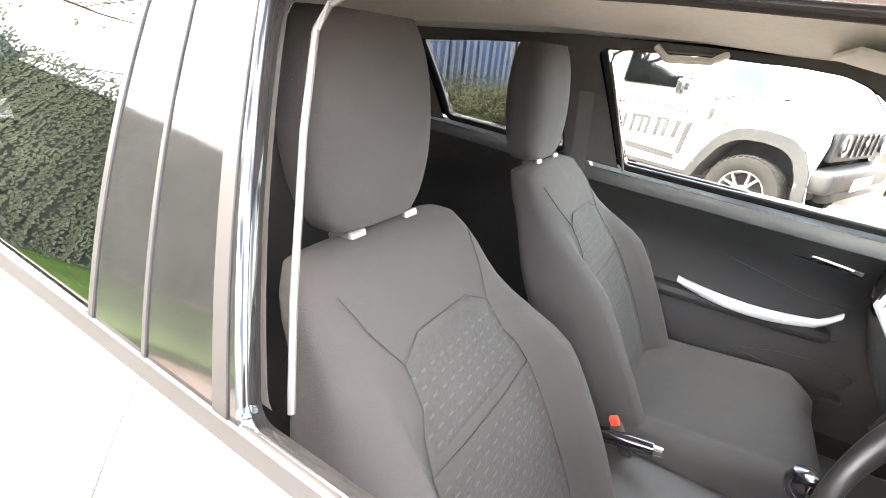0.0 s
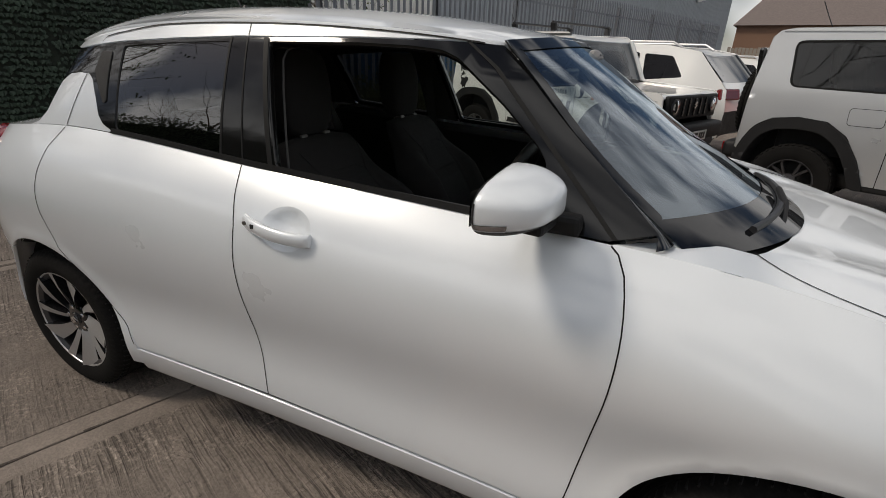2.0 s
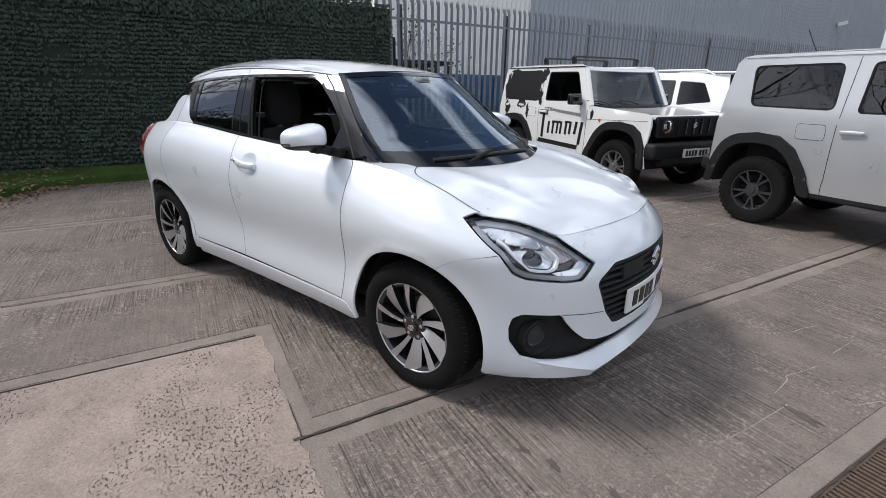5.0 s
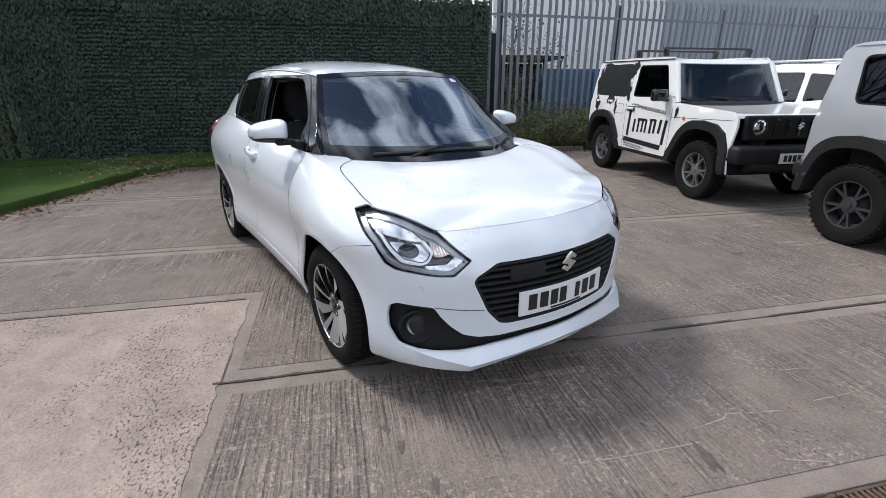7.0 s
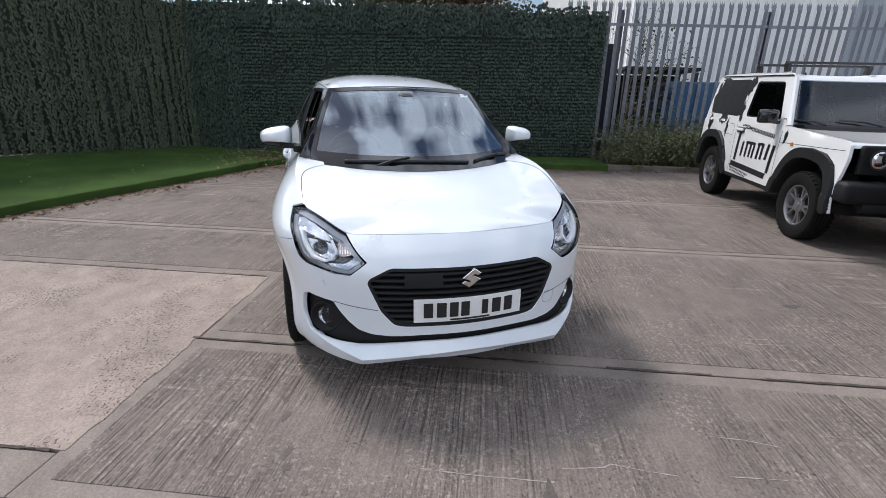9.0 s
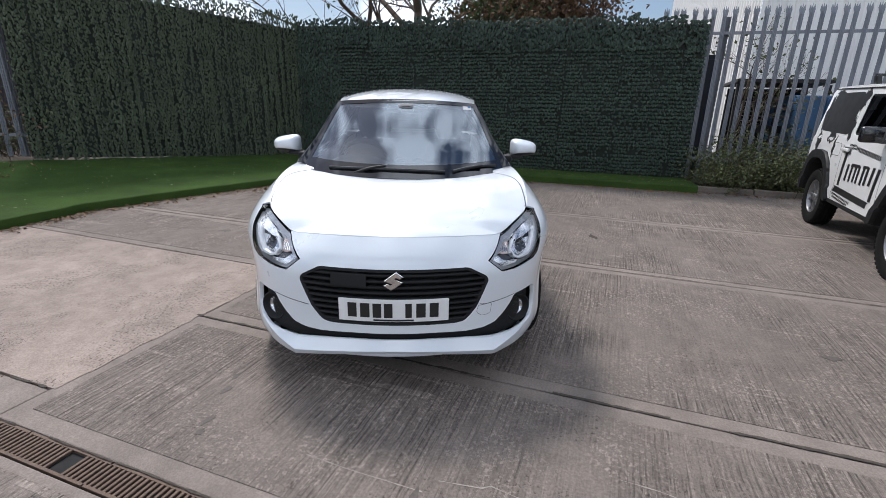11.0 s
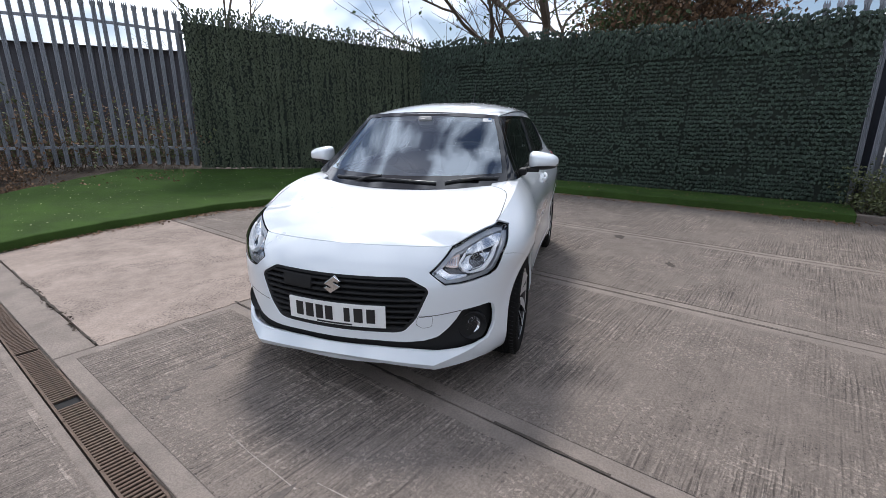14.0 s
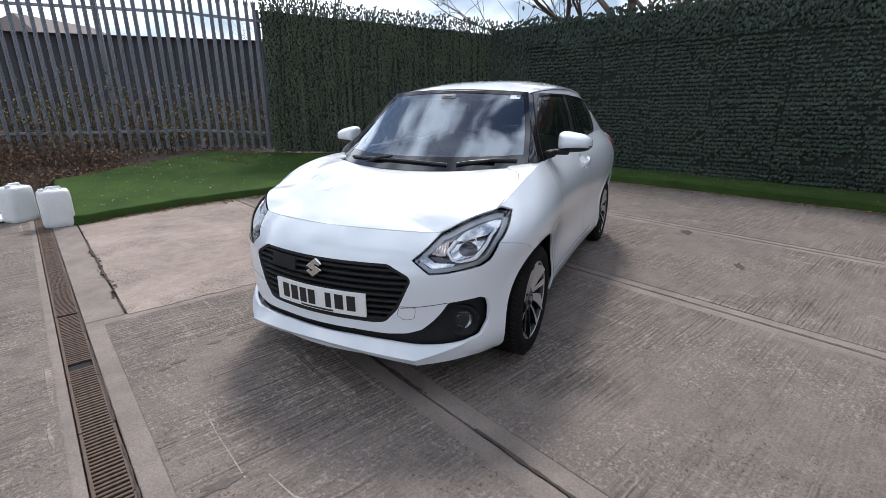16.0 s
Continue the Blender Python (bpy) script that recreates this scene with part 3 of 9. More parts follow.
for k, pts in enumerate(([(2.375, 0.59), (2.383, 0.78), (2.381, 0.92), (2.38, 1.11)], [(2.308, 1.15), (2.28, 1.315), (2.258, 1.347), (2.278, 1.48), (2.29, 1.60)], [(2.19, 1.39), (2.20, 1.52), (2.253, 1.587)], [(2.042, 1.81), (2.049, 1.97), (2.074, 2.10)], [(2.27, 1.80), (2.262, 2.02)], [(1.82, 2.42), (1.98, 2.40)], [(2.50, 1.16), (2.53, 1.37), (2.575, 1.52)])):
    ragged("scrape_mark", pts, 0.009, M_SCRAPE, 0.0050, 40 + k, 0.42)
for k, (a, b, r, sx, sy) in enumerate(((-0.125, -2.254, 0.055, 0.7, 1.2), (-1.668, -2.138, 0.05, 0.7, 1.2), (2.03, -0.10, 0.022, 1.3, 0.8), (2.14, -0.05, 0.025, 1.4, 0.7), (2.35, 0.045, 0.022, 1.6, 0.7), (2.43, 0.075, 0.018, 1.2, 0.8), (2.46, 1.086, 0.055, 1.3, 0.45), (0.58, 3.0, 0.04, 0.8, 1.2))):
    flat("stain", [rowpt(*q) for q in blob((a, b), r, 22, k, sx, sy)], 0.0052, M_STAIN, ground, "", 0.001)
DR = 2.755                                          # the channel's centre across the rows
for b0, b1 in ((-9, -4.0), (-4.0, 3.0), (3.0, 9), (9, 18)):
    slab(DR + 0.065, DR + 2.6, b0, b1, M_SLAB, edge=0.05)
    slab(DR + 2.6, DR + 5.0, b0, b1, M_SLAB)
    slab(DR + 5.0, DR + 8.0, b0, b1, M_SLAB)

# ---- turf bank and border ----
def turf_far(f):
    """The upper edge of the turf and its height, from the yard's open side to the fence corner."""
    if f < 0.35:
        t = f / 0.35
        return np.array((0.05, -6.6)) * (1 - t) + np.array((-2.8, -7.05)) * t, 0.28 + 0.12 * t
    t = (f - 0.35) / 0.65
    return np.array((-2.8, -7.05)) * (1 - t) + np.array((-7.35, -2.95)) * t, 0.40 - 0.28 * t


def turf_bank():
    """Artificial grass laid over a low bank, with a soft rolled edge."""
    kerb = [(0.95, -4.80), (0.75, -4.62), (0.3, -4.58), (-0.3, -4.50), (-1.0, -4.28), (-1.75, -4.02), (-2.5, -3.45), (-3.35, -2.70), (-4.2, -2.0), (-5.0, -1.35), (-5.55, -0.6)]
    kerb = dense(kerb + kerb[::-1], 0.08)
    kerb = kerb[:len(kerb) // 2 + 1]
    verts, faces, n = [], [], 14
    prof = [(0.0, 0.0), (0.001, 0.045), (0.003, 0.092), (0.010, 0.106), (0.022, 0.112), (0.034, 0.114), (0.09, 0.115)]
    for k, p in enumerate(kerb):
        f = k / (len(kerb) - 1)
        far, zf = turf_far(f)
        d = far - p
        L = np.hypot(*d)
        w = 0.02 * math.sin(k * 0.9) * math.sin(k * 0.23)
        for s, z in prof:
            q = p + d / L * (s + w)
            verts.append((q[0], q[1], z))
        for j in range(1, n + 1):
            t = j / n
            q = p + d / L * (0.09 + w) * (1 - t) + (d) * t
            verts.append((q[0], q[1], 0.115 + (zf - 0.115) * t ** 1.3 + 0.006 * math.sin(k * 0.5 + j)))
    m = len(prof) + n
    for k in range(len(kerb) - 1):
        for j in range(m - 1):
            a = k * m + j
            faces.append((a, a + 1, a + m + 1, a + m))
    low = len(verts)
    verts += [(q[0] + 0.01, q[1], 0.0) for q in verts[:m]]
    faces += [(j, low + j, low + j + 1, j + 1) for j in range(m - 1)]
    ob = put("turf_bank", verts, faces, M_TURF)
    for e in ob.data.edges:
        e.use_edge_sharp = e.vertices[0] % m == e.vertices[1] % m == 3 and max(e.vertices) < low
    return tagged(ob, "green artificial turf laid over a low bank beside the yard", "turf", kind="structure")


turf_bank()
BD = (Vector(BACK_B) - Vector(BACK_A)).normalized()            # along the back fence
BN = Vector((BD.y, -BD.x))                                      # towards the yard
LD = (Vector(LEFT_B) - Vector(LEFT_A)).normalized()
LN = Vector((-LD.y, LD.x))


def turf_strip():
    verts, faces, prof = [], [], [(-0.05, 0.10), (0.2, 0.105), (0.6, 0.11), (0.92, 0.114), (0.985, 0.112), (0.998, 0.104), (1.004, 0.05), (1.006, 0.0)]
    for k in range(70):
        u = 1.6 + 6.75 * k / 69
        width = 1.12 - 0.012 * (u - 4)
        for s, z in prof:
            q = Vector(BACK_A) + BD * u + BN * (s * width + 0.012 * math.sin(u * 7) * (s > 0.5))
            verts.append((q.x, q.y, z + 0.005 * math.sin(u * 11 + s * 5)))
    n = len(prof)
    for k in range(69):
        for j in range(n - 1):
            a = k * n + j
            faces.append((a, a + n, a + n + 1, a + 1))
    ob = put("turf_strip", verts, faces, M_TURF)
    for e in ob.data.edges:
        e.use_edge_sharp = e.vertices[0] % n == e.vertices[1] % n == 5
    tagged(ob, "narrow raised strip of green artificial turf before the screen", "turf", kind="structure")


turf_strip()


# ---- screens of artificial leaves on the fence ----
def leaf_screen(name, a, d, nrm, length, z0, top, rows, label, seed, top_gap):
    """Backing mesh with thousands of small hanging leaves in rows or strands."""
    rnd = random.Random(seed)
    ob = thing(name, pose(0, 0, 0), label, "leaf screen")
    bm = bmesh.new()
    a3, d3, n3 = Vector((*a, 0)), Vector((*d, 0)), Vector((*nrm, 0))
    q = [a3 + n3 * 0.03, a3 + d3 * length + n3 * 0.03]
    zz = [z0(0), z0(length)]
    vs = [bm.verts.new((q[0].x, q[0].y, zz[0])), bm.verts.new((q[1].x, q[1].y, zz[1])), bm.verts.new((q[1].x, q[1].y, top(length) - top_gap)), bm.verts.new((q[0].x, q[0].y, top(0) - top_gap))]
    bm.faces.new(vs)
    part("backing_mesh", bm, M_BACKING, ob)
    verts, faces = [], []

    def leaf(u, z, out, w, hgt, yaw, tilt):
        c = a3 + d3 * u + n3 * out
        ca, sa = math.cos(yaw), math.sin(yaw)
        r = d3 * ca + n3 * sa
        o = n3 * ca - d3 * sa
        dn = Vector((0, 0, -1)) * math.cos(tilt) + o * math.sin(tilt)
        c = c + Vector((0, 0, z))
        b = len(verts)
        side = o * (-0.25 * w)
        for p in (c - r * w * 0.30, c + r * w * 0.30, c + r * w * 0.52 + dn * hgt * 0.5 + side, c + dn * hgt, c - r * w * 0.52 + dn * hgt * 0.5 + side, c + dn * hgt * 0.5 + o * 0.008):
            verts.append(p)
        faces.extend([(b, b + 1, b + 5), (b + 1, b + 2, b + 5), (b + 2, b + 3, b + 5), (b + 3, b + 4, b + 5), (b + 4, b, b + 5)])
    if rows:
        # square mats of leaves in level rows, each mat hung a little out of line with the next, with a looser fringe above
        mats = {}
        for i in range(int(length / 1.02) + 2):
            for j in range(5):
                mats[i, j] = (rnd.uniform(0, 0.065), rnd.uniform(-0.018, 0.018), rnd.gauss(0, 0.012), rnd.uniform(-0.03, 0.03))
        z = top(0) + 0.04
        while z > z0(length / 2) - 0.02:
            u = rnd.uniform(0, 0.03)
            while u < length:
                zt = top(u)
                i, j = int((u + 0.25) / 1.02), int((zt - z) / 0.98 + 0.45)
                drop, deep, tilt, side = mats.get((i, j), (0, 0, 0, 0))
                edge = ((u + 0.25 + side) / 1.02) % 1.0
                loose = z > zt - 0.50 or u < 1.1
                if zt + 0.03 > z > z0(u) and not (edge < 0.035 and rnd.random() < 0.75):
                    zz = z - drop + tilt * (edge - 0.5) + 0.006 * math.sin(u * 5 + i)
                    wav = 0.02 * noise.noise((u * 0.9, z * 1.3, seed)) + deep
                    if loose:
                        if rnd.random() < (0.85 if z > zt - 0.10 else 0.96):
                            leaf(u, zz + rnd.gauss(0, 0.020), 0.06 + wav + rnd.uniform(-0.025, 0.03), rnd.uniform(0.040, 0.070), rnd.uniform(0.055, 0.085), rnd.gauss(0, 0.45), rnd.uniform(0.02, 0.50))
                    elif rnd.random() < (0.97 if noise.noise((u * 3.1, z * 4.2, seed + 7)) < 0.22 else 0.62):
                        leaf(u, zz + rnd.gauss(0, 0.0075), 0.062 + wav + rnd.uniform(-0.012, 0.016), rnd.uniform(0.036, 0.066), rnd.uniform(0.046, 0.072), rnd.gauss(0, 0.38), rnd.uniform(0.22, 0.75))
                u += rnd.uniform(0.017, 0.027) if loose else rnd.uniform(0.024, 0.038)
            z -= 0.0655
    else:
        u = 0.0
        while u < length:
            zt = top(u) + rnd.uniform(-0.07, 0.06)
            deep = rnd.uniform(0.04, 0.085)
            lean = rnd.gauss(0, 0.012)
            z = zt
            while z > z0(u):
                thin = z > zt - 0.34
                deep = min(max(deep + rnd.gauss(0, 0.008), 0.015), 0.13)
                for k in range(3):
                    if rnd.random() > (0.20 if thin else 0.04):
                        leaf(u + lean * (zt - z) + rnd.gauss(0, 0.020), z + rnd.gauss(0, 0.014), deep + rnd.uniform(-0.02, 0.02), rnd.uniform(0.026, 0.042), rnd.uniform(0.038, 0.060), rnd.gauss(0, 0.50), rnd.uniform(0.05, 0.5))
                z -= rnd.uniform(0.032, 0.042)
            u += rnd.uniform(0.046, 0.066)
    lf = put("leaves", verts, faces, M_LEAF2 if rows else M_LEAF, ob, "small dark green plastic ivy leaves", smooth=False)
    tagged(lf, kind="stuff")
    return ob


leaf_screen("leaf_screen", BACK_A, BD, BN, 8.27, lambda u: 0.06, lambda u: 3.03 - 0.017 * u, True, "dark green artificial ivy screen in level rows on the fence", 3, 0.14)
leaf_screen("leaf_screen", LEFT_A, LD, LN, 4.98, lambda u: 0.08 + 0.06 * u, lambda u: 3.08 + 0.046 * u, False, "dark green artificial ivy screen in hanging strands on the fence", 5, 0.27)


# ---- steel palisade fences ----
def pale_mesh(h):
    """One W-shaped galvanised pale with a split, pointed head."""
    xs = (-0.034, -0.022, -0.010, 0.0, 0.010, 0.022, 0.034)
    ys = (0.0, 0.012, 0.004, 0.016, 0.004, 0.012, 0.0)
    tops = (-0.10, -0.02, -0.075, -0.0, -0.075, -0.02, -0.10)
    lean = (-0.012, -0.010, 0, 0, 0, 0.010, 0.012)
    v, f, n = [], [], len(xs)
    for t in (0.0, 0.002):
        for i in range(n):
            v.append((xs[i], ys[i] + t, 0))
        for i in range(n):
            v.append((xs[i], ys[i] + t, h - 0.16))
        for i in range(n):
            v.append((xs[i] + lean[i], ys[i] + t + 0.02, h + tops[i]))
    for s in (0, 3 * n):
        for r in range(2):
            for i in range(n - 1):
                a = s + r * n + i
                f.append((a, a + 1, a + n + 1, a + n) if s == 0 else (a, a + n, a + n + 1, a + 1))
    me = bpy.data.meshes.new("pale")
    me.from_pydata(v, [], f)
    me.materials.append(M_PALE)
    return me


def palisade(a, d, nrm, u0, u1, z0, h, label, first, step=0.155, rails=(0.34, 0.36)):
    fence = thing("palisade_fence", pose(0, 0, 0), label, "fence")
    ang = math.atan2(d.y, d.x)
    me = pale_mesh(h)
    k, u, rnd = 0, u0, random.Random(int(u0 * 10) + 7)
    while u < u1:
        p = Vector(a) + Vector(d) * u
        ob = new("pale", me)
        ob.parent = fence
        ob.matrix_basis = pose(p.x, p.y, z0(u), 0, rnd.gauss(0, 0.25), math.degrees(ang))
        u += step
    for zr in (rails[0], h - rails[1]):
        n = max(2, int((u1 - u0) / 2.75))
        for i in range(n):
            s0, s1 = u0 + (u1 - u0) * i / n, u0 + (u1 - u0) * (i + 1) / n
            p, q = Vector(a) + Vector(d) * s0, Vector(a) + Vector(d) * s1
            c = (p + q) / 2 + Vector(nrm) * -0.035
            bm = bmesh.new()
            box(bm, ((q - p).length, 0.045, 0.045), (c.x, c.y, (z0(s0) + z0(s1)) / 2 + zr), (0, math.degrees(-math.atan2(z0(s1) - z0(s0), s1 - s0)), math.degrees(ang)))
            part("rail", bm, M_PALE, fence)
    s0 = first - 2.69
    while s0 + 2.69 < u1:
        s0 += 2.69
        p = Vector(a) + Vector(d) * s0 + Vector(nrm) * -0.09
        bm = bmesh.new()
        for dx in (-0.032, 0.032):
            box(bm, (0.008, 0.10, h - 0.15), (dx, 0, (h - 0.15) / 2))
        box(bm, (0.064, 0.006, h - 0.15), (0, 0, (h - 0.15) / 2))
        ob = part("post", bm, M_POSTSTEEL, fence)
        ob.matrix_basis = pose(p.x, p.y, z0(s0) - 0.02, 0, 0, math.degrees(ang))
    return fence


palisade(Vector(BACK_A), BD, BN, 0.10, 7.5, lambda u: 0.02, 2.80, "grey steel palisade fence hidden behind the leaf screen", 1.0)
palisade(Vector(BACK_A), BD, BN, 7.55, 29.5, lambda u: 0.02, 3.02, "grey galvanised steel palisade fence with split spiked heads", 8.55, rails=(0.46, 0.43))
palisade(Vector(LEFT_A), LD, LN, 0.12, 15.8, lambda u: 0.05 + 0.072 * min(u, 6), 3.02 - 0.2, "grey galvanised palisade fence along the planted bank", 2.35)
# ---- the white hatchback: one smooth set of body surfaces, cut into panels ----
OUT = [(-1.80, 0.0), (-1.79, 0.32), (-1.755, 0.60), (-1.66, 0.752), (-1.48, 0.822), (-1.22, 0.838), (-0.90, 0.838), (-0.40, 0.824), (0.20, 0.820), (0.75, 0.830), (1.25, 0.848), (1.455, 0.827), (1.625, 0.777), (1.764, 0.688), (1.876, 0.549), (1.947, 0.388), (1.990, 0.202), (2.007, 0.0)]


def outline_tables():
    """Arc position, x and y of the plan outline; on the flanks the position equals x."""
    i0, i1 = 5, 10
    s = [0.0] * len(OUT)
    for i in range(i0, i1 + 1):
        s[i] = OUT[i][0]
    for i in range(i1 + 1, len(OUT)):
        s[i] = s[i - 1] + math.dist(OUT[i], OUT[i - 1])
    for i in range(i0 - 1, -1, -1):
        s[i] = s[i + 1] - math.dist(OUT[i], OUT[i + 1])
    sf, sr = s[-1], s[0]
    n = len(OUT)
    xs = [(s[i], OUT[i][0]) for i in range(n)] + [(2 * sf - s[n - 1 - k], OUT[n - 1 - k][0]) for k in range(1, 5)] + [(2 * sr - s[k], OUT[k][0]) for k in range(1, 5)]
    ys = [(s[i], OUT[i][1]) for i in range(n)] + [(2 * sf - s[n - 1 - k], -OUT[n - 1 - k][1]) for k in range(1, 5)] + [(2 * sr - s[k], -OUT[k][1]) for k in range(1, 5)]
    return Spline(*xs), Spline(*ys), sf, sr


CX, CY, SF, SR = outline_tables()
D_SIDE = Spline((0.15, -0.085), (0.19, -0.045), (0.235, -0.024), (0.30, -0.010), (0.37, -0.010), (0.46, -0.018), (0.56, -0.012), (0.66, 0.006), (0.75, 0.015), (0.83, 0.010), (0.90, -0.012), (0.96, -0.045), (1.045, -0.115))
D_FRONT = Spline((0.13, -0.10), (0.165, -0.060), (0.195, -0.018), (0.23, 0.004), (0.275, 0.010), (0.33, 0.004), (0.42, 0.0), (0.55, 0.0), (0.62, -0.006), (0.67, -0.022), (0.72, -0.055), (0.78, -0.115))
D_REAR = Spline((0.15, -0.08), (0.20, -0.02), (0.30, 0.0), (0.55, 0.0), (0.64, -0.015), (0.72, -0.045), (0.90, -0.105), (1.10, -0.20))
ZT = Spline((SR, 1.02), (-1.9, 1.035), (-1.35, 1.070), (-1.10, 1.088), (-0.83, 1.086), (-0.27, 1.046), (0.10, 1.027), (0.41, 1.012), (0.77, 0.999), (1.06, 0.980), (1.20, 0.958), (1.37, 0.916), (1.47, 0.882), (1.56, 0.858), (1.66, 0.851), (1.76, 0.834), (1.85, 0.806), (1.925, 0.781), (2.00, 0.780), (2.12, 0.786), (2.30, 0.790), (SF, 0.792))


def ring(s, z):
    """The body side, wrapped round nose and tail: arc position and height to a place (left half, y positive)."""
    s, z = np.asarray(s, float), np.asarray(z, float)
    m = np.where(s > SF, 2 * SF - s, s)
    sign = np.where(s > SF, -1.0, 1.0)
    e = 2e-3
    x, y = CX(m), CY(m)
    tx, ty = CX(m + e) - CX(m - e), CY(m + e) - CY(m - e)
    L = np.hypot(tx, ty)
    nx, ny = -ty / L, tx / L
    zt = ZT(m)
    top = np.clip((z - 0.60) / (zt - 0.60), 0, None)
    ze = z + (1.045 - zt) * top ** 1.0 * smooth01(z, 0.60, 0.72)
    zf = z + (0.78 - zt) * top * smooth01(z, 0.60, 0.72)
    wf = smooth01(m, 1.40, 1.95)
    wr = smooth01(-m, 1.40, 1.85)
    d = D_SIDE(ze) * (1 - wf) * (1 - wr) + D_FRONT(zf) * wf + D_REAR(z) * wr
    d = d + 0.010 * np.exp(-((m + 1.15) / 0.42) ** 2 - ((z - 0.90) / 0.11) ** 2)
    d = d + 0.010 * np.exp(-((m - 1.22) / 0.34) ** 2 - ((z - 0.74) / 0.10) ** 2)
    for cx in (-1.21, 1.235):
        r = np.hypot(m - cx, z - 0.302)
        d = d + 0.008 * np.exp(-((r - 0.375) / 0.03) ** 2)
    return x + nx * d, (y + ny * d) * sign, z


def s_of_y(y):
    """Arc position on the nose at half-width y."""
    t = np.linspace(1.3, SF, 400)
    k = np.interp(-abs(y), -CY(t), t)
    return k if y >= 0 else 2 * SF - k


def side_top_y(x):
    return ring(x, ZT(x))[1]


YR = Spline((0.75, 0.46), (0.406, 0.497), (0.0, 0.533), (-0.32, 0.543), (-0.8, 0.545), (-1.15, 0.525), (-1.40, 0.455), (-1.55, 0.36))
ZR = Spline((0.75, 1.33), (0.406, 1.390), (0.2, 1.411), (0.0, 1.424), (-0.32, 1.433), (-0.8, 1.420), (-1.10, 1.385), (-1.30, 1.345), (-1.5, 1.32))
ZC = Spline((0.75, 1.36), (0.50, 1.415), (0.30, 1.450), (0.0, 1.483), (-0.32, 1.500), (-0.7, 1.503), (-1.05, 1.487), (-1.35, 1.452), (-1.55, 1.42))


def house(x, z):
    """The window band, from the waistline to the roof edge."""
    zb, yb, zr, yr = ZT(x), side_top_y(x), ZR(x), YR(x)
    t = (z - zb) / (zr - zb)
    return x, yb + (yr - yb) * t + 0.030 * t * (1 - t) * 2 - 0.012 * np.clip(t - 0.85, 0, 1) / 0.15, z


def roof_top(x, y):
    zc, zr, yr = ZC(x), ZR(x), YR(x)
    k = np.abs(y) / yr
    return x, y, zc + (zr - zc) * k ** 2.7 - 0.006 * np.exp(-((np.abs(y) - yr + 0.035) / 0.010) ** 2)


XE = Spline((0.955, 0.955), (1.043, 0.835), (1.124, 0.725), (1.265, 0.572), (1.39, 0.440), (1.43, 0.395))
YE = Spline((0.955, 0.668), (1.043, 0.640), (1.124, 0.610), (1.265, 0.555), (1.39, 0.498), (1.43, 0.48))


def screen_at(y, z):
    k = np.abs(y) / YE(z)
    bow = 0.30 - 0.19 * (z - 0.96) / 0.45
    return XE(z) + bow * (1 - k ** 2.2), y, z


HC = Spline((1.10, 0.975), (1.20, 0.965), (1.40, 0.936), (1.60, 0.892), (1.75, 0.850), (1.86, 0.809), (1.90, 0.785))
_ts = np.linspace(0.70, SF, 500)
_bx, _by, _bz = ring(_ts, ZT(_ts))


def hood_at(x, y):
    """The bonnet and the fender tops inside the body's upper edge."""
    yb, zb = np.interp(x, _bx, _by), np.interp(x, _bx, _bz)
    k = np.clip(np.abs(y) / np.maximum(yb, 1e-3), 0, 1.3)
    zc = np.maximum(HC(x), zb)
    rim = smooth01(x, 1.0, 1.25) * smooth01(-x, -1.80, -1.55)
    z = zc + (zb - zc) * k ** 2.4 + 0.007 * rim * np.exp(-((np.abs(y) - 0.50 - 0.10 * (1.3 - x)) / 0.07) ** 2) - 0.003 * rim * np.exp(-((np.abs(y) - 0.34 - 0.10 * (1.3 - x)) / 0.09) ** 2)
    return x, y, z


ARCH_F, ARCH_R, ARCH = (1.235, 0.302), (-1.21, 0.302), 0.372


def arc(c, r, a0, a1, n=22):
    return [(c[0] + r * math.cos(radians(a0 + (a1 - a0) * i / n)), c[1] + r * math.sin(radians(a0 + (a1 - a0) * i / n))) for i in range(n + 1)]


def top_run(s0, s1, n=16):
    return [(s, float(ZT(s))) for s in np.linspace(s0, s1, n)]


car = thing("hatchback_car", pose(0, 0, 0), "pearl white five-door hatchback with black pillars, driver window open", "car")

_split = Spline((0.97, -0.240), (0.90, -0.217), (0.82, -0.210), (0.73, -0.207), (0.60, -0.196), (0.50, -0.185), (0.41, -0.176), (0.325, -0.169))
SPLIT = [(float(_split(z)), float(z)) for z in np.linspace(0.97, 0.325, 18)]
_front = Spline((0.984, 0.786), (0.970, 0.797), (0.930, 0.814), (0.873, 0.8255), (0.80, 0.829), (0.70, 0.822), (0.61, 0.809), (0.52, 0.796), (0.44, 0.784), (0.35, 0.768), (0.312, 0.756))
FRONT = [(float(_front(z)), float(z)) for z in np.linspace(0.984, 0.312, 22)]
REAR = [(-0.83, 0.425), (-0.965, 0.575), (-1.065, 0.675), (-1.095, 0.80), (-1.098, 0.94), (-1.090, 1.02)]
HL_TIP, HL_B1, HL_B2, HL_B3, HL_B4 = (2.073, 0.680), (1.997, 0.619), (1.915, 0.621), (1.752, 0.641), (1.706, 0.661)
HL_SIDE, HL_REAR, HL_JOIN = (1.652, 0.732), (1.472, 0.850), 1.925
HL_TOP = [(float(q), float(ZT(q)) - 0.0008) for q in np.linspace(1.565, HL_JOIN, 11)]
HL_T3 = (2.003, 0.728)
HL = rounded([HL_TIP, HL_B1, HL_B2, HL_B3, HL_B4, HL_SIDE, HL_REAR], 0.010)
HL = HL + HL_TOP + [HL_T3]

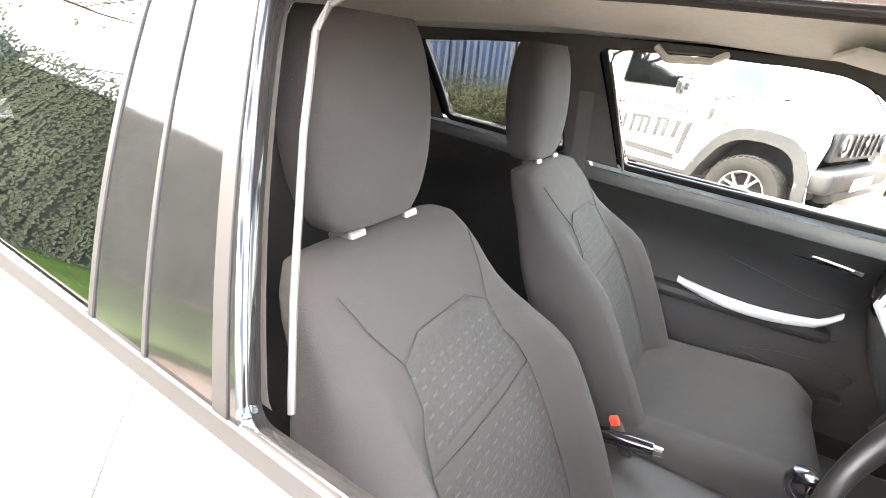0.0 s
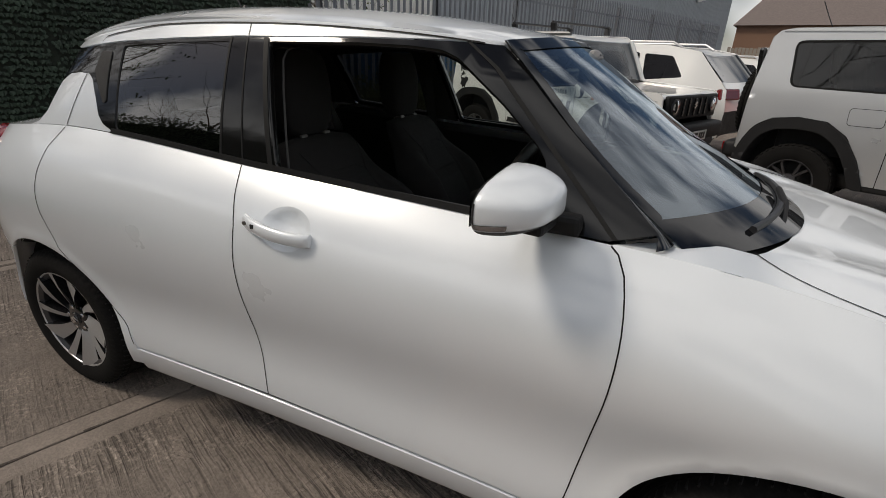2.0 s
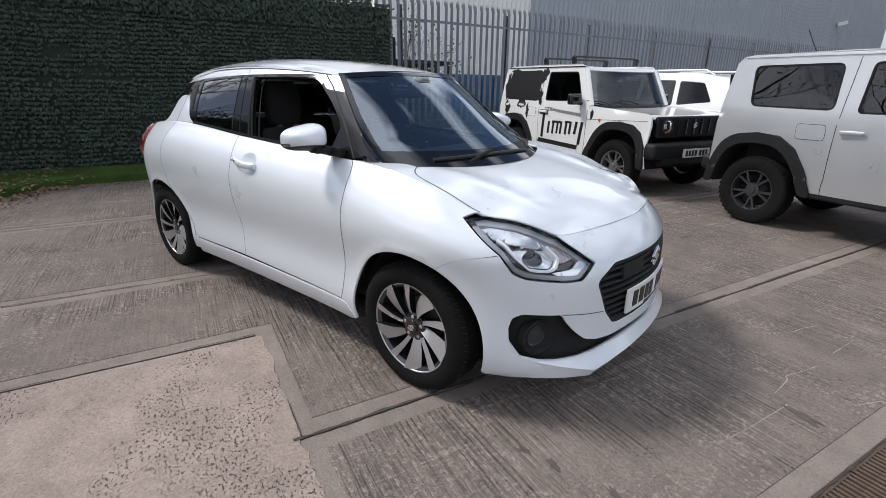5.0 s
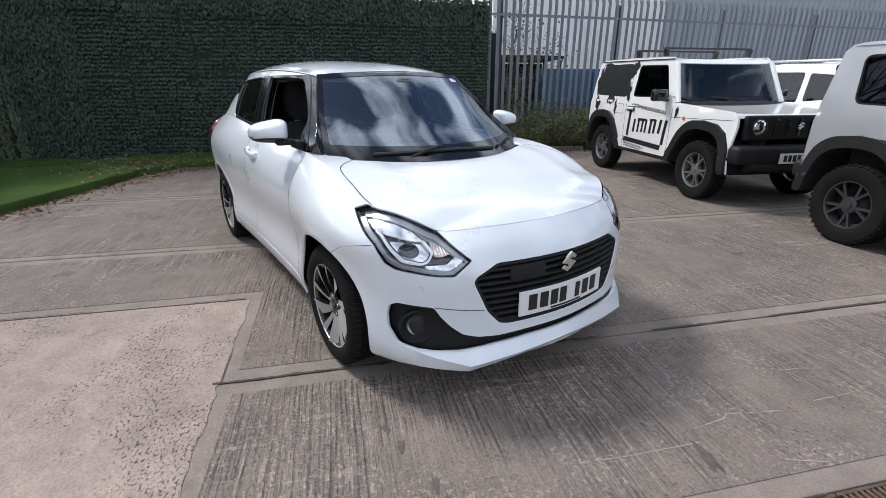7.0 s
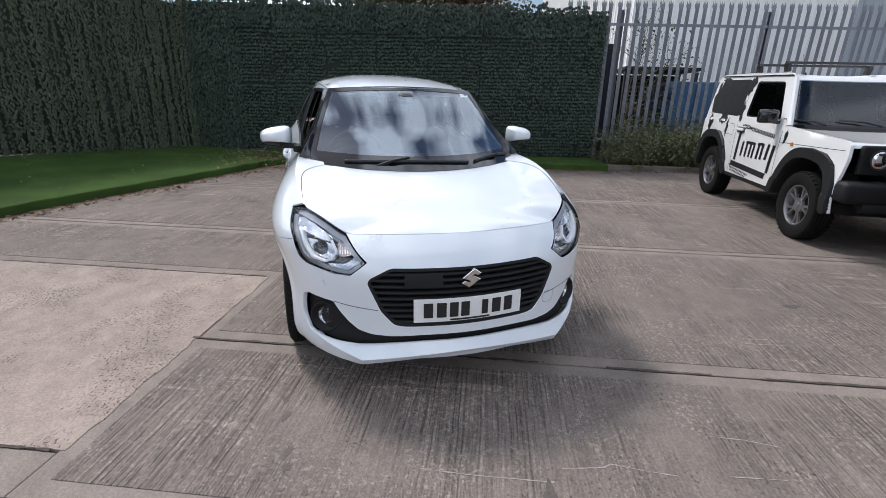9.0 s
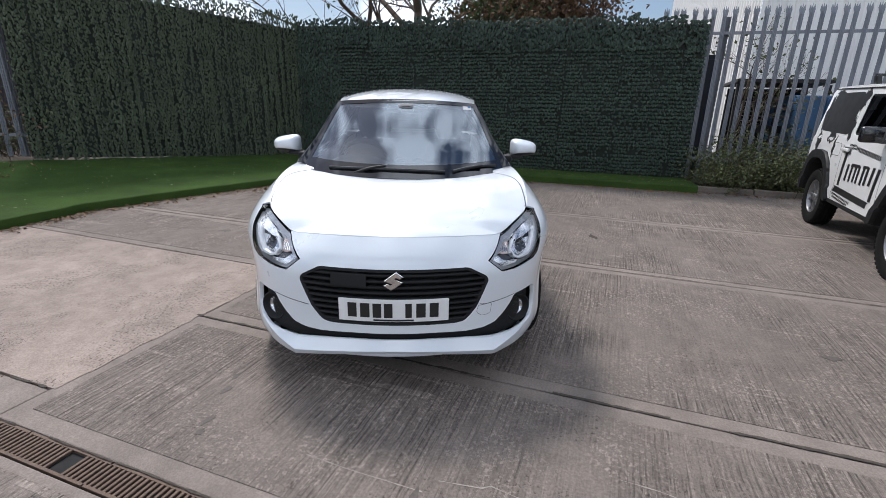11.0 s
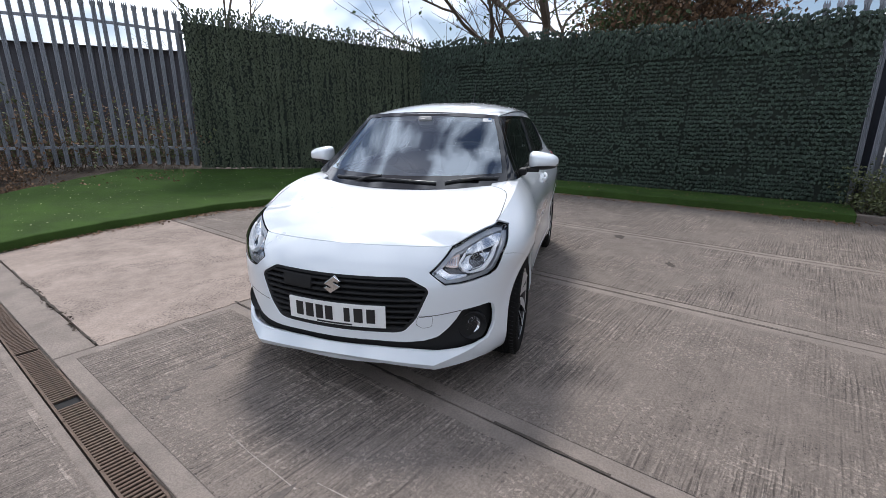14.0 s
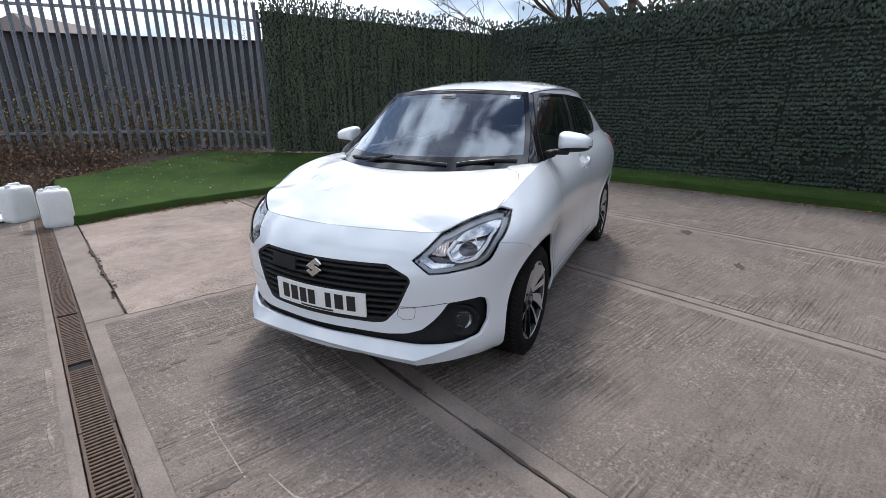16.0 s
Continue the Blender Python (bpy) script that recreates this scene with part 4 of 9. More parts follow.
front_door = [(-0.262, float(ZT(-0.262)))] + SPLIT + FRONT[::-1] + top_run(0.767, -0.262)[:-1]
rear_door = [(-1.050, float(ZT(-1.050)))] + REAR[::-1] + [(-0.785, 0.322)] + SPLIT[::-1] + top_run(-0.262, -1.050)[:-1]
fender = [(0.767, float(ZT(0.767)))] + FRONT + [(0.79, 0.300), (0.865, 0.235)] + arc(ARCH_F, ARCH, 190, 66) + [(1.47, 0.690), (1.56, 0.715), HL_SIDE, HL_REAR, (1.51, 0.864)] + top_run(1.54, 0.767)[:-1]
sill = [(-0.80, 0.312), (0.752, 0.302), (0.79, 0.292), (0.855, 0.228), (0.80, 0.205), (-0.80, 0.205)]
quarter = [(-1.050, float(ZT(-1.050)))] + REAR[::-1] + [(-0.79, 0.32), (-0.80, 0.235)] + arc(ARCH_R, ARCH, -10, 128) + [(-1.55, 0.62), (-1.62, 0.70), (-1.62, 0.80)] + top_run(-1.66, -1.050)[:-1]

CUP = [(-0.040 + 0.080 * math.cos(a), 0.911 + 0.053 * math.sin(a)) for a in np.linspace(0, 2 * math.pi, 40, endpoint=False)]
for nm, ol, hl in (("front_door", front_door, [CUP]), ("rear_door", rear_door, ()), ("front_fender", fender, ()), ("sill", sill, ()), ("rear_quarter", quarter, ())):
    panel(nm, ol, ring, M_WHITE, car, holes=hl, gap=0.0012, flip=True, mirror=True)


def band(path, width):
    """The outline of a strip of even width along a path."""
    p = np.array(path, float)
    d = np.gradient(p, axis=0)
    d /= np.linalg.norm(d, axis=1)[:, None]
    q = np.stack([-d[:, 1], d[:, 0]], 1) * width / 2
    return [tuple(a) for a in p + q] + [tuple(a) for a in (p - q)[::-1]]


for line in ([(-0.2615, 1.042)] + SPLIT, [(0.768, 0.996)] + FRONT, [(-0.80, 0.330), (-0.815, 0.40)] + REAR + [(-1.052, 1.085)]):
    panel("shut_line", band(line, 0.0032), ring, M_SEAL, car, off=0.0007, flange=0, flip=True, mirror=True, h=0.02)
# near-black sheet behind the panels, so that the gaps read as shade
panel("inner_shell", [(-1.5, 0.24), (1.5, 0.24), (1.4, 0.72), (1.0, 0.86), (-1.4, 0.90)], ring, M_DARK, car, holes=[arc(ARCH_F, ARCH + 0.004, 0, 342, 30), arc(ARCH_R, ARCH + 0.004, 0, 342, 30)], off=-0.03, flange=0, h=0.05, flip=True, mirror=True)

# nose: one bumper skin with openings for grille, slot and fog lamps
def yz(pts, both=True):
    a = [(float(s_of_y(y)), z) for y, z in pts]
    return a + [(2 * SF - s, z) for s, z in a[::-1]] if both else a


SLOT = [(0.0, 0.343), (0.20, 0.341), (0.355, 0.336), (0.44, 0.342), (0.50, 0.360), (0.545, 0.400), (0.580, 0.444), (0.603, 0.486), (0.66, 0.491), (0.715, 0.495), (0.738, 0.476), (0.745, 0.43), (0.742, 0.37), (0.715, 0.308), (0.66, 0.290), (0.60, 0.284), (0.50, 0.283), (0.355, 0.300), (0.2, 0.308), (0.0, 0.312)]
slot = [(float(s_of_y(y)), z) for y, z in SLOT[1:-1]]
slot = rounded(slot + [(2 * SF - s, z) for s, z in slot[::-1]], 0.012)
GR = [(0.360, 0.661), (0.447, 0.612), (0.458, 0.590), (0.400, 0.455), (0.345, 0.392), (0.30, 0.384)]
grille = [(float(s_of_y(y)), z) for y, z in GR]
grille = rounded([(2 * SF - s, z) for s, z in grille[::-1]] + grille, 0.018)
bump_l = [(float(s_of_y(0.40)), 0.215), (float(s_of_y(0.62)), 0.205), (1.76, 0.196), (1.612, 0.192)] + arc(ARCH_F, ARCH, -14, 66) + [(1.47, 0.690), (1.56, 0.715), HL_SIDE] + [HL_B4, HL_B3, HL_B2, HL_B1, HL_TIP, HL_T3] + top_run(HL_JOIN, SF, 12)
bumper = bump_l + [(2 * SF - s, z) for s, z in bump_l[::-1][1:]]
panel("front_bumper", bumper, ring, M_WHITE, car, holes=[slot, grille], gap=0.0012, flip=True, h=0.022, flange=0.022)
LIP_Y = 0.495
LIP_TOP = Spline((0.0, 0.309), (0.2, 0.305), (0.355, 0.297), (0.495, 0.281), (0.60, 0.282), (0.66, 0.288), (0.72, 0.306))
lip_ys = sorted([-0.735 + 1.47 * i / 70 for i in range(71)] + [-LIP_Y, LIP_Y])
lip_ends = [Vector([float(q) for q in ring(float(s_of_y(0.735)), z)]) for z in (0.312, 0.205)]
v, f, n = [], [], len(lip_ys)
for y in lip_ys:
    k = abs(y)
    top = Vector([float(q) for q in ring(float(s_of_y(y)), LIP_TOP(k))])
    k1 = min(k / LIP_Y, 1.0)
    edge = Vector((2.036 - 0.074 * k1 ** 1.9, min(k, LIP_Y), 0.262 - 0.030 * k1 ** 1.5))
    low = Vector((2.022 - 0.080 * k1 ** 1.9, min(k, LIP_Y), 0.243 - 0.044 * k1 ** 1.5))
    if k > LIP_Y:
        t = (k - LIP_Y) / (0.735 - LIP_Y)
        edge, low = edge.lerp(lip_ends[0], t), low.lerp(lip_ends[1], t)
        bow = 0.016 * math.sin(math.pi * t)
        edge, low = edge + Vector((bow * 0.6, bow, 0)), low + Vector((bow * 0.6, bow, 0))
    if y < 0:
        edge.y, low.y = -edge.y, -low.y
    v += [top + (top - edge) * 0.03, top.lerp(edge, 0.5), edge, low, low + Vector((-0.010, 0, -0.004)), low + Vector((-0.14, -0.05 * y, 0.004))]
f = [(6 * i + j, 6 * i + j + 1, 6 * i + j + 7, 6 * i + j + 6) for i in range(n - 1) for j in range(5)]
lip = put("lower_lip", v, f, M_WHITE, car, "white lip with a crisp lower edge")
for e in lip.data.edges:
    r0, r1 = e.vertices[0] // 6, e.vertices[1] // 6
    corner = r0 == r1 and abs(abs(lip_ys[r0]) - LIP_Y) < 1e-6
    e.use_edge_sharp = corner or {e.vertices[0] % 6, e.vertices[1] % 6} in ({2}, {3}, {4})
# the crease's shade, drawn as a thin grey strip on the smooth skin
for run in ([(0.600, 0.4875), (0.55, 0.480), (0.507, 0.474), (0.46, 0.469), (0.415, 0.464)],):
    panel("bumper_crease", band([(float(s_of_y(y)), z) for y, z in run], 0.0035), ring, M_GREYSTRIP, car, off=0.0008, flange=0, flip=True, mirror=True, h=0.02)
cover = rounded([(float(s_of_y(y)), z) for y, z in ((0.478, 0.468), (0.410, 0.474), (0.398, 0.428), (0.430, 0.406), (0.472, 0.414))], 0.012)
panel("tow_cover_gap", cover, ring, M_GREYSTRIP, car, holes=[shrink(dense(cover, 0.01), 0.0018)], off=0.0008, flange=0, flip=True, h=0.02)
panel("intake_surround", [(s, z) for s, z in shrink(dense(slot, 0.03), -0.012)], ring, M_PLASTIC, car, off=-0.045, flip=True, flange=0, h=0.025)
# near-black sheet in place of the shaded depth behind the grille
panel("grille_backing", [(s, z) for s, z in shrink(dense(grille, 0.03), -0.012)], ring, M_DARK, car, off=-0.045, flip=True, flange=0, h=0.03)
panel("grille_frame", shrink(dense(grille, 0.02), -0.004), ring, M_PLASTIC, car, holes=[shrink(dense(grille, 0.02), 0.012)], off=-0.004, flip=True, flange=0.03, h=0.02)
gpoly = np.array(grille)
for k in range(9):
    zc = 0.400 + k * 0.0285
    cuts = []
    for (s0, z0), (s1, z1) in zip(gpoly, np.roll(gpoly, -1, axis=0)):
        if (z0 > zc) != (z1 > zc):
            cuts.append(s0 + (s1 - s0) * (zc - z0) / (z1 - z0))
    a, b = min(cuts), max(cuts)
    ss = np.linspace(a + 0.003, b - 0.003, 34)
    v, f, prof = [], [], [(-0.034, 0.010), (-0.012, 0.0085), (-0.006, 0.002), (-0.010, -0.004), (-0.034, -0.010)]
    for s in ss:
        x, y, z = ring(s, zc)
        e = 1e-3
        x2, y2, _ = ring(s + e, zc)
        t = np.array([x2 - x, y2 - y])
        t /= np.hypot(*t)
        n = np.array([-t[1], t[0]])
        for o, dz in prof:
            v.append((x + n[0] * o, y + n[1] * o, zc + dz))
    m = len(prof)
    for i in range(len(ss) - 1):
        for j in range(m - 1):
            f.append((i * m + j, i * m + j + 1, (i + 1) * m + j + 1, (i + 1) * m + j))
    put("grille_bar", v, f, M_PLASTIC, car, smooth=True)
rc = [(2 * SF - s, z) for s, z in yz([(0.30, 0.640), (0.30, 0.578), (0.13, 0.578), (0.13, 0.640)], False)]
panel("radar_cover", rc, ring, M_PLASTIC, car, off=-0.002, flip=True, flange=0.02)

# number plate and badge
def on_nose(y0, y1, z0, z1, n=8):
    a = [(float(s_of_y(y)), z0) for y in np.linspace(y1, y0, n)] + [(float(s_of_y(y)), z1) for y in np.linspace(y0, y1, n)]
    return a


plate = panel("number_plate", on_nose(-0.26, 0.26, 0.408, 0.519, 12), ring, M_PLATE, car, off=0.007, flip=True, flange=0.010, label="white front plate with dark bars")
for w, yc in ((0.042, -0.195), (0.044, -0.135), (0.040, -0.078), (0.040, -0.025), (0.030, 0.070), (0.044, 0.128), (0.042, 0.190)):
    panel("bar", on_nose(yc - w / 2, yc + w / 2, 0.430, 0.502, 3), ring, M_INK, plate, off=0.0095, flip=True, flange=0.002)
panel("bar", on_nose(-0.095, 0.095, 0.4125, 0.4205, 4), ring, M_INK, plate, off=0.0095, flip=True, flange=0.002)
bm = bmesh.new()
S_SHAPE = [(-0.046, 0.002), (0.012, 0.046), (0.046, 0.022), (0.030, 0.010), (0.012, 0.022), (-0.002, 0.012), (0.046, -0.006), (-0.010, -0.046), (-0.046, -0.022), (-0.030, -0.010), (-0.012, -0.022), (0.004, -0.012)]
prism(bm, [(x, y) for x, y in S_SHAPE], 0.010, Matrix(((0, 0, 1, 2.003), (1, 0, 0, 0), (0, 1, 0, 0.613), (0, 0, 0, 1))) @ pose(0, 0, 0), 0.003)
part("badge", bm, M_CHROME, car, "chrome emblem on the grille")

# bonnet, fender tops, cowl
HY = Spline((1.045, 0.545), (1.08, 0.610), (1.14, 0.672), (1.22, 0.700), (1.37, 0.707), (1.52, 0.690), (1.60, 0.655))
HREAR = Spline((-0.60, 1.050), (-0.4, 1.150), (0.0, 1.212), (0.4, 1.150), (0.60, 1.050))
nose_s = np.linspace(1.565, SF, 18)
nx_, ny_, nz_ = ring(nose_s, ZT(nose_s))
hood = [(float(x), float(HY(x))) for x in np.linspace(1.06, 1.49, 14)] + [(float(x) - 0.001, float(y) - 0.0005) for x, y in zip(nx_, ny_)]
hood[-1] = (hood[-1][0], 0.0)
hood = hood + [(x, -y) for x, y in hood[::-1] if y > 1e-4]
hood = hood + [(float(HREAR(y)), float(y)) for y in np.linspace(-0.54, 0.54, 16)]
panel("shut_line", band([(float(x), float(HY(x)) + 0.0008) for x in np.linspace(1.055, 1.50, 22)], 0.0042), hood_at, M_SEAL, car, off=0.0012, flange=0, mirror=True, h=0.02)
panel("bonnet", hood, hood_at, M_WHITE, car, gap=0.0014, h=0.028)
ft = [(float(x), float(y) - 0.0005) for x, y in zip(_bx, _by) if 0.775 < x < 1.56][::8]
fin = [(float(x), float(HY(x)) + 0.0025) for x in np.linspace(1.56, 1.06, 14)] + [(1.0, 0.575), (0.90, 0.615)]
panel("fender_top", ft + fin, hood_at, M_WHITE, car, gap=0.0006, h=0.025, mirror=True, flange=0.012)
cowl = [(float(HREAR(y)) + 0.03, float(y)) for y in np.linspace(-0.58, 0.58, 14)] + [(0.90, 0.61), (0.82, 0.5), (1.02, 0.0), (0.82, -0.5), (0.90, -0.61)]
panel("cowl", cowl, lambda x, y: (x, y, 0.958 - 0.02 * smooth01(x, 1.0, 1.2) + 0 * y), M_PLASTIC, car, h=0.05)

# window band
WIN_F = rounded([(-0.143, 1.050), (0.20, 1.036), (0.590, 1.022), (0.604, 1.135), (0.575, 1.170), (0.470, 1.2545), (0.376, 1.320), (0.335, 1.349), (0.285, 1.367), (0.20, 1.375), (0.05, 1.379), (-0.243, 1.376)], 0.014)
WIN_R = rounded([(-0.800, 1.100), (-0.60, 1.088), (-0.349, 1.066), (-0.386, 1.374), (-0.62, 1.366), (-0.858, 1.350)], 0.012)
QUARTER_PIECE = rounded([(-0.875, 1.170), (-0.863, 1.180), (-0.907, 1.331), (-0.966, 1.331), (-0.968, 1.272)], 0.008)


def zt_run(x0, x1, n):
    return [(float(x), float(ZT(x)) + 0.004) for x in np.linspace(x0, x1, n)]


C_EDGE = [(-1.162, 1.228), (-1.124, 1.253), (-1.058, 1.260), (-1.002, 1.258), (-0.967, 1.238), (-0.920, 1.179), (-0.890, 1.130), (-0.862, 1.106), (-0.820, 1.090)]
TAIL_X = Spline((1.05, -1.30), (1.078, -1.262), (1.093, -1.222), (1.129, -1.19), (1.226, -1.162), (1.30, -1.156), (1.40, -1.16))
black_band = zt_run(-0.815, 0.767, 20) + [(0.860, 1.03), (0.80, 1.075), (0.65, 1.20), (0.50, 1.335), (0.43, 1.384), (0.30, 1.388), (0.05, 1.390), (-0.36, 1.386), (-0.62, 1.376), (-0.88, 1.362), (-1.147, 1.337), (-1.159, 1.264), (-1.162, 1.231)] + [(x, z + 0.003) for x, z in C_EDGE[1:]]
panel("pillar_band", black_band, house, M_PILLAR, car, holes=[WIN_F, WIN_R], h=0.035, flange=0.02, flip=True, mirror=True)
white_c = C_EDGE + [(float(x), float(ZT(x)) + 0.001) for x in np.linspace(-0.83, -1.255, 12)] + [(-1.222, 1.093), (-1.19, 1.129)]
panel("rear_pillar", white_c, house, M_WHITE, car, h=0.03, flip=True, mirror=True)
panel("shut_line", [(-1.050, 1.092), (-1.0465, 1.092), (-1.009, 1.257), (-1.0125, 1.257)], house, M_SEAL, car, off=0.0012, flange=0, flip=True, mirror=True, h=0.03)
cant = [(0.425, 1.388), (0.30, 1.392), (0.05, 1.394), (-0.36, 1.390), (-0.62, 1.380), (-0.88, 1.366), (-1.147, 1.341), (-1.19, 1.341)] + [(float(x), float(ZR(x)) - 0.002) for x in np.linspace(-1.19, 0.42, 24)]
panel("cantrail", cant, house, M_WHITE, car, h=0.03, flip=True, mirror=True)
gut = [(-0.996, 1.360), (-0.990, 1.380)] + [(float(x), float(ZR(x)) - 0.006 - 0.012 * float(smooth01(-x, 0.7, 0.95))) for x in np.linspace(-0.945, 0.385, 30)]
panel("roof_gutter", gut + [(x + 0.002, z - 0.0042) for x, z in gut[::-1]], house, M_SEAL, car, off=0.0022, flange=0, flip=True, mirror=True, h=0.02)
panel("shut_line", [(-0.3245, 1.391), (-0.3215, 1.391), (-0.331, 1.424), (-0.334, 1.424)], house, M_SEAL, car, off=0.0015, flange=0, flip=True, mirror=True, h=0.03)
for (nm, ol, mt, o) in (("rear_side_window", WIN_R, M_TINT, -0.004),):
    for w in panel(nm, ol, house, mt, car, off=o, flange=0, flip=True, mirror=True, label="dark tinted glass"):
        pass
w1, w2 = panel("front_side_window", WIN_F, house, M_GLASS, car, off=-0.008, flange=0, flip=True, mirror=True)
bpy.data.objects.remove(w2)
for nm, xb, xt, wd in (("window_seal", -0.349, -0.387, 0.007), ("shut_line", -0.2635, -0.3235, 0.0045), ("window_seal", -0.168, -0.261, 0.016)):
    panel(nm, [(xb, 1.05), (xb + wd, 1.05), (xt + wd, 1.385), (xt, 1.385)], house, M_SEAL, car, off=0.0018, flange=0.004, flip=True, mirror=True, h=0.04)
# seal in a paler grey that stands in for the sunlit frame edge
for sg in (1, -1):
    bm = bmesh.new()
    run = [(-0.140, 1.03), (-0.163, 1.12), (-0.200, 1.25), (-0.222, 1.33), (-0.216, 1.352), (-0.19, 1.366), (-0.12, 1.371), (0.05, 1.373)]
    pts = [tuple(float(q) for q in house(x, z)) for x, z in run]
    tube(bm, [(x, sg * (y - 0.055), z) for x, y, z in pts], 0.0035, 8)
    part("door_seal", bm, M_GREYSTRIP, car, "rubber seal, paler for the lit frame edge", smooth=True)
panel("waist_seal", [(float(x), float(ZT(x)) - 0.002) for x in np.linspace(-0.815, 0.70, 24)] + [(float(x), float(ZT(x)) + 0.014) for x in np.linspace(0.70, -0.815, 24)], house, M_SEAL, car, off=0.004, flange=0.01, flip=True, mirror=True)
panel("pillar_handle", QUARTER_PIECE, house, M_PLASTIC, car, off=0.003, flange=0.006, flip=True, mirror=True)
panel("door_pillar_line", [(0.775, 1.005), (0.785, 1.008), (0.60, 1.180), (0.44, 1.330), (0.345, 1.391), (0.335, 1.391), (0.43, 1.328), (0.59, 1.175)], house, M_SEAL, car, off=0.0012, flange=0, flip=True, mirror=True, h=0.02)

# roof, screens
RF = [(0.435 + 0.105 * (1 - (y / 0.49) ** 2), y) for y in np.linspace(0.488, -0.488, 15)]
RR = [(-1.52 + 0.30 * (abs(y) / 0.50) ** 2.2, y) for y in np.linspace(-0.50, 0.50, 17)]
ROOFE = [(float(x), -float(YR(x)) + 0.003) for x in np.linspace(0.40, -1.17, 24)]
roofline = RF + ROOFE + RR + [(x, -y) for x, y in ROOFE[::-1]]
panel("roof", roofline, roof_top, M_WHITE, car, h=0.035, flange=0.02)
zr_top = [(y, 1.392 + 0.022 * (1 - (y / 0.495) ** 2)) for y in np.linspace(0.493, -0.493, 13)]
zr_side = [(-float(YE(z)) + 0.003, float(z)) for z in np.linspace(1.385, 0.985, 10)]
zr_bot = [(y, 0.962 + 0.012 * (abs(y) / 0.66) ** 2) for y in np.linspace(-0.655, 0.655, 14)]
ws = zr_top + zr_side + zr_bot + [(-y, z) for y, z in zr_side[::-1]]
panel("windscreen", ws, screen_at, M_SCREEN, car, flange=0, h=0.05, flip=False)
inner = shrink(dense(ws, 0.03), 0.024)
inner = [(y, max(z, 1.028 + 0.012 * (abs(y) / 0.66) ** 2)) for y, z in inner]
M_FRIT = material("printed_glass_border", (0.006, 0.0065, 0.008), 0.03, vary=0.05, spec=0.6)
panel("windscreen_border", ws, screen_at, M_FRIT, car, holes=[inner], off=0.0025, flange=0, h=0.04)
v, f = [], []
for z in np.linspace(1.000, 1.392, 18):
    a = np.array([float(XE(z)), float(YE(z)), z])
    xh = float(np.interp(z, [1.03, 1.075, 1.20, 1.335, 1.388], [0.86, 0.80, 0.65, 0.50, 0.43]))
    b = np.array([float(q) for q in house(xh, z)])
    for t in np.linspace(0, 1, 5):
        p = a + (b - a) * t
        p = p + np.array((0.6, 0.8, 0.2)) * 0.010 * math.sin(math.pi * t)
        v.append(p)
f = [(i * 5 + j, i * 5 + j + 1, (i + 1) * 5 + j + 1, (i + 1) * 5 + j) for i in range(17) for j in range(4)]
ap = put("windscreen_pillar", v, f, M_FRIT, car)
twin(ap)


def tail_at(y, z):
    xc = TAIL_X(z)
    yc = house(xc, z)[1]
    return xc - (0.40 - 0.35 * (z - 1.05)) * (1 - np.clip(np.abs(y) / yc, 0, 1) ** 2.0), y, z


def tail_edge(zs, k=0.995):
    return [(float(house(TAIL_X(z), z)[1]) * k, float(z)) for z in zs]


te = tail_edge(np.linspace(1.085, 1.345, 8))
panel("rear_window", te + [(-y, z) for y, z in te[::-1]], tail_at, M_BLACK, car, flange=0, h=0.06, flip=True)
v, f, n = [], [], 24
for i in range(n):
    t = i / (n - 1)
    s = -1.22 + (SR + 1.22) * t
    a = [float(q) for q in ring(s, ZT(s))]
    b = [float(q) for q in tail_at(float(house(TAIL_X(1.086), 1.086)[1]) * (1 - t), 1.086)]
    v += [a, b]
f = [(2 * i, 2 * i + 2, 2 * i + 3, 2 * i + 1) for i in range(n - 1)]
twin(put("tailgate", v, f, M_WHITE, car))
tail = [(SR, 0.24), (-1.66, 0.24)] + arc(ARCH_R, ARCH, 180, 128, 8) + [(-1.55, 0.62), (-1.62, 0.70), (-1.62, 0.80)] + top_run(-1.66, SR, 10)
panel("rear_bumper", tail, ring, M_WHITE, car, gap=0.002, flip=True, mirror=True)
lamp = rounded([(-1.50, 0.90), (-1.50, 1.00), (-1.60, 1.035), (-1.90, 1.02), (-1.90, 0.68), (-1.68, 0.72)], 0.03)
panel("tail_lamp", lamp, ring, M_REDLENS, car, off=0.026, flip=True, flange=0.03, mirror=True)
bm = bmesh.new()
tube(bm, [(-0.90, 0, 1.49), (-0.97, 0, 1.60), (-1.04, 0, 1.71)], 0.004, 8, 0.0015)
lathe(bm, [(0.022, -0.01), (0.018, 0.012), (0.006, 0.03), (0.0, 0.03)], (-0.895, 0, 1.495), seg=14)
part("aerial", bm, M_INK, car, smooth=True)

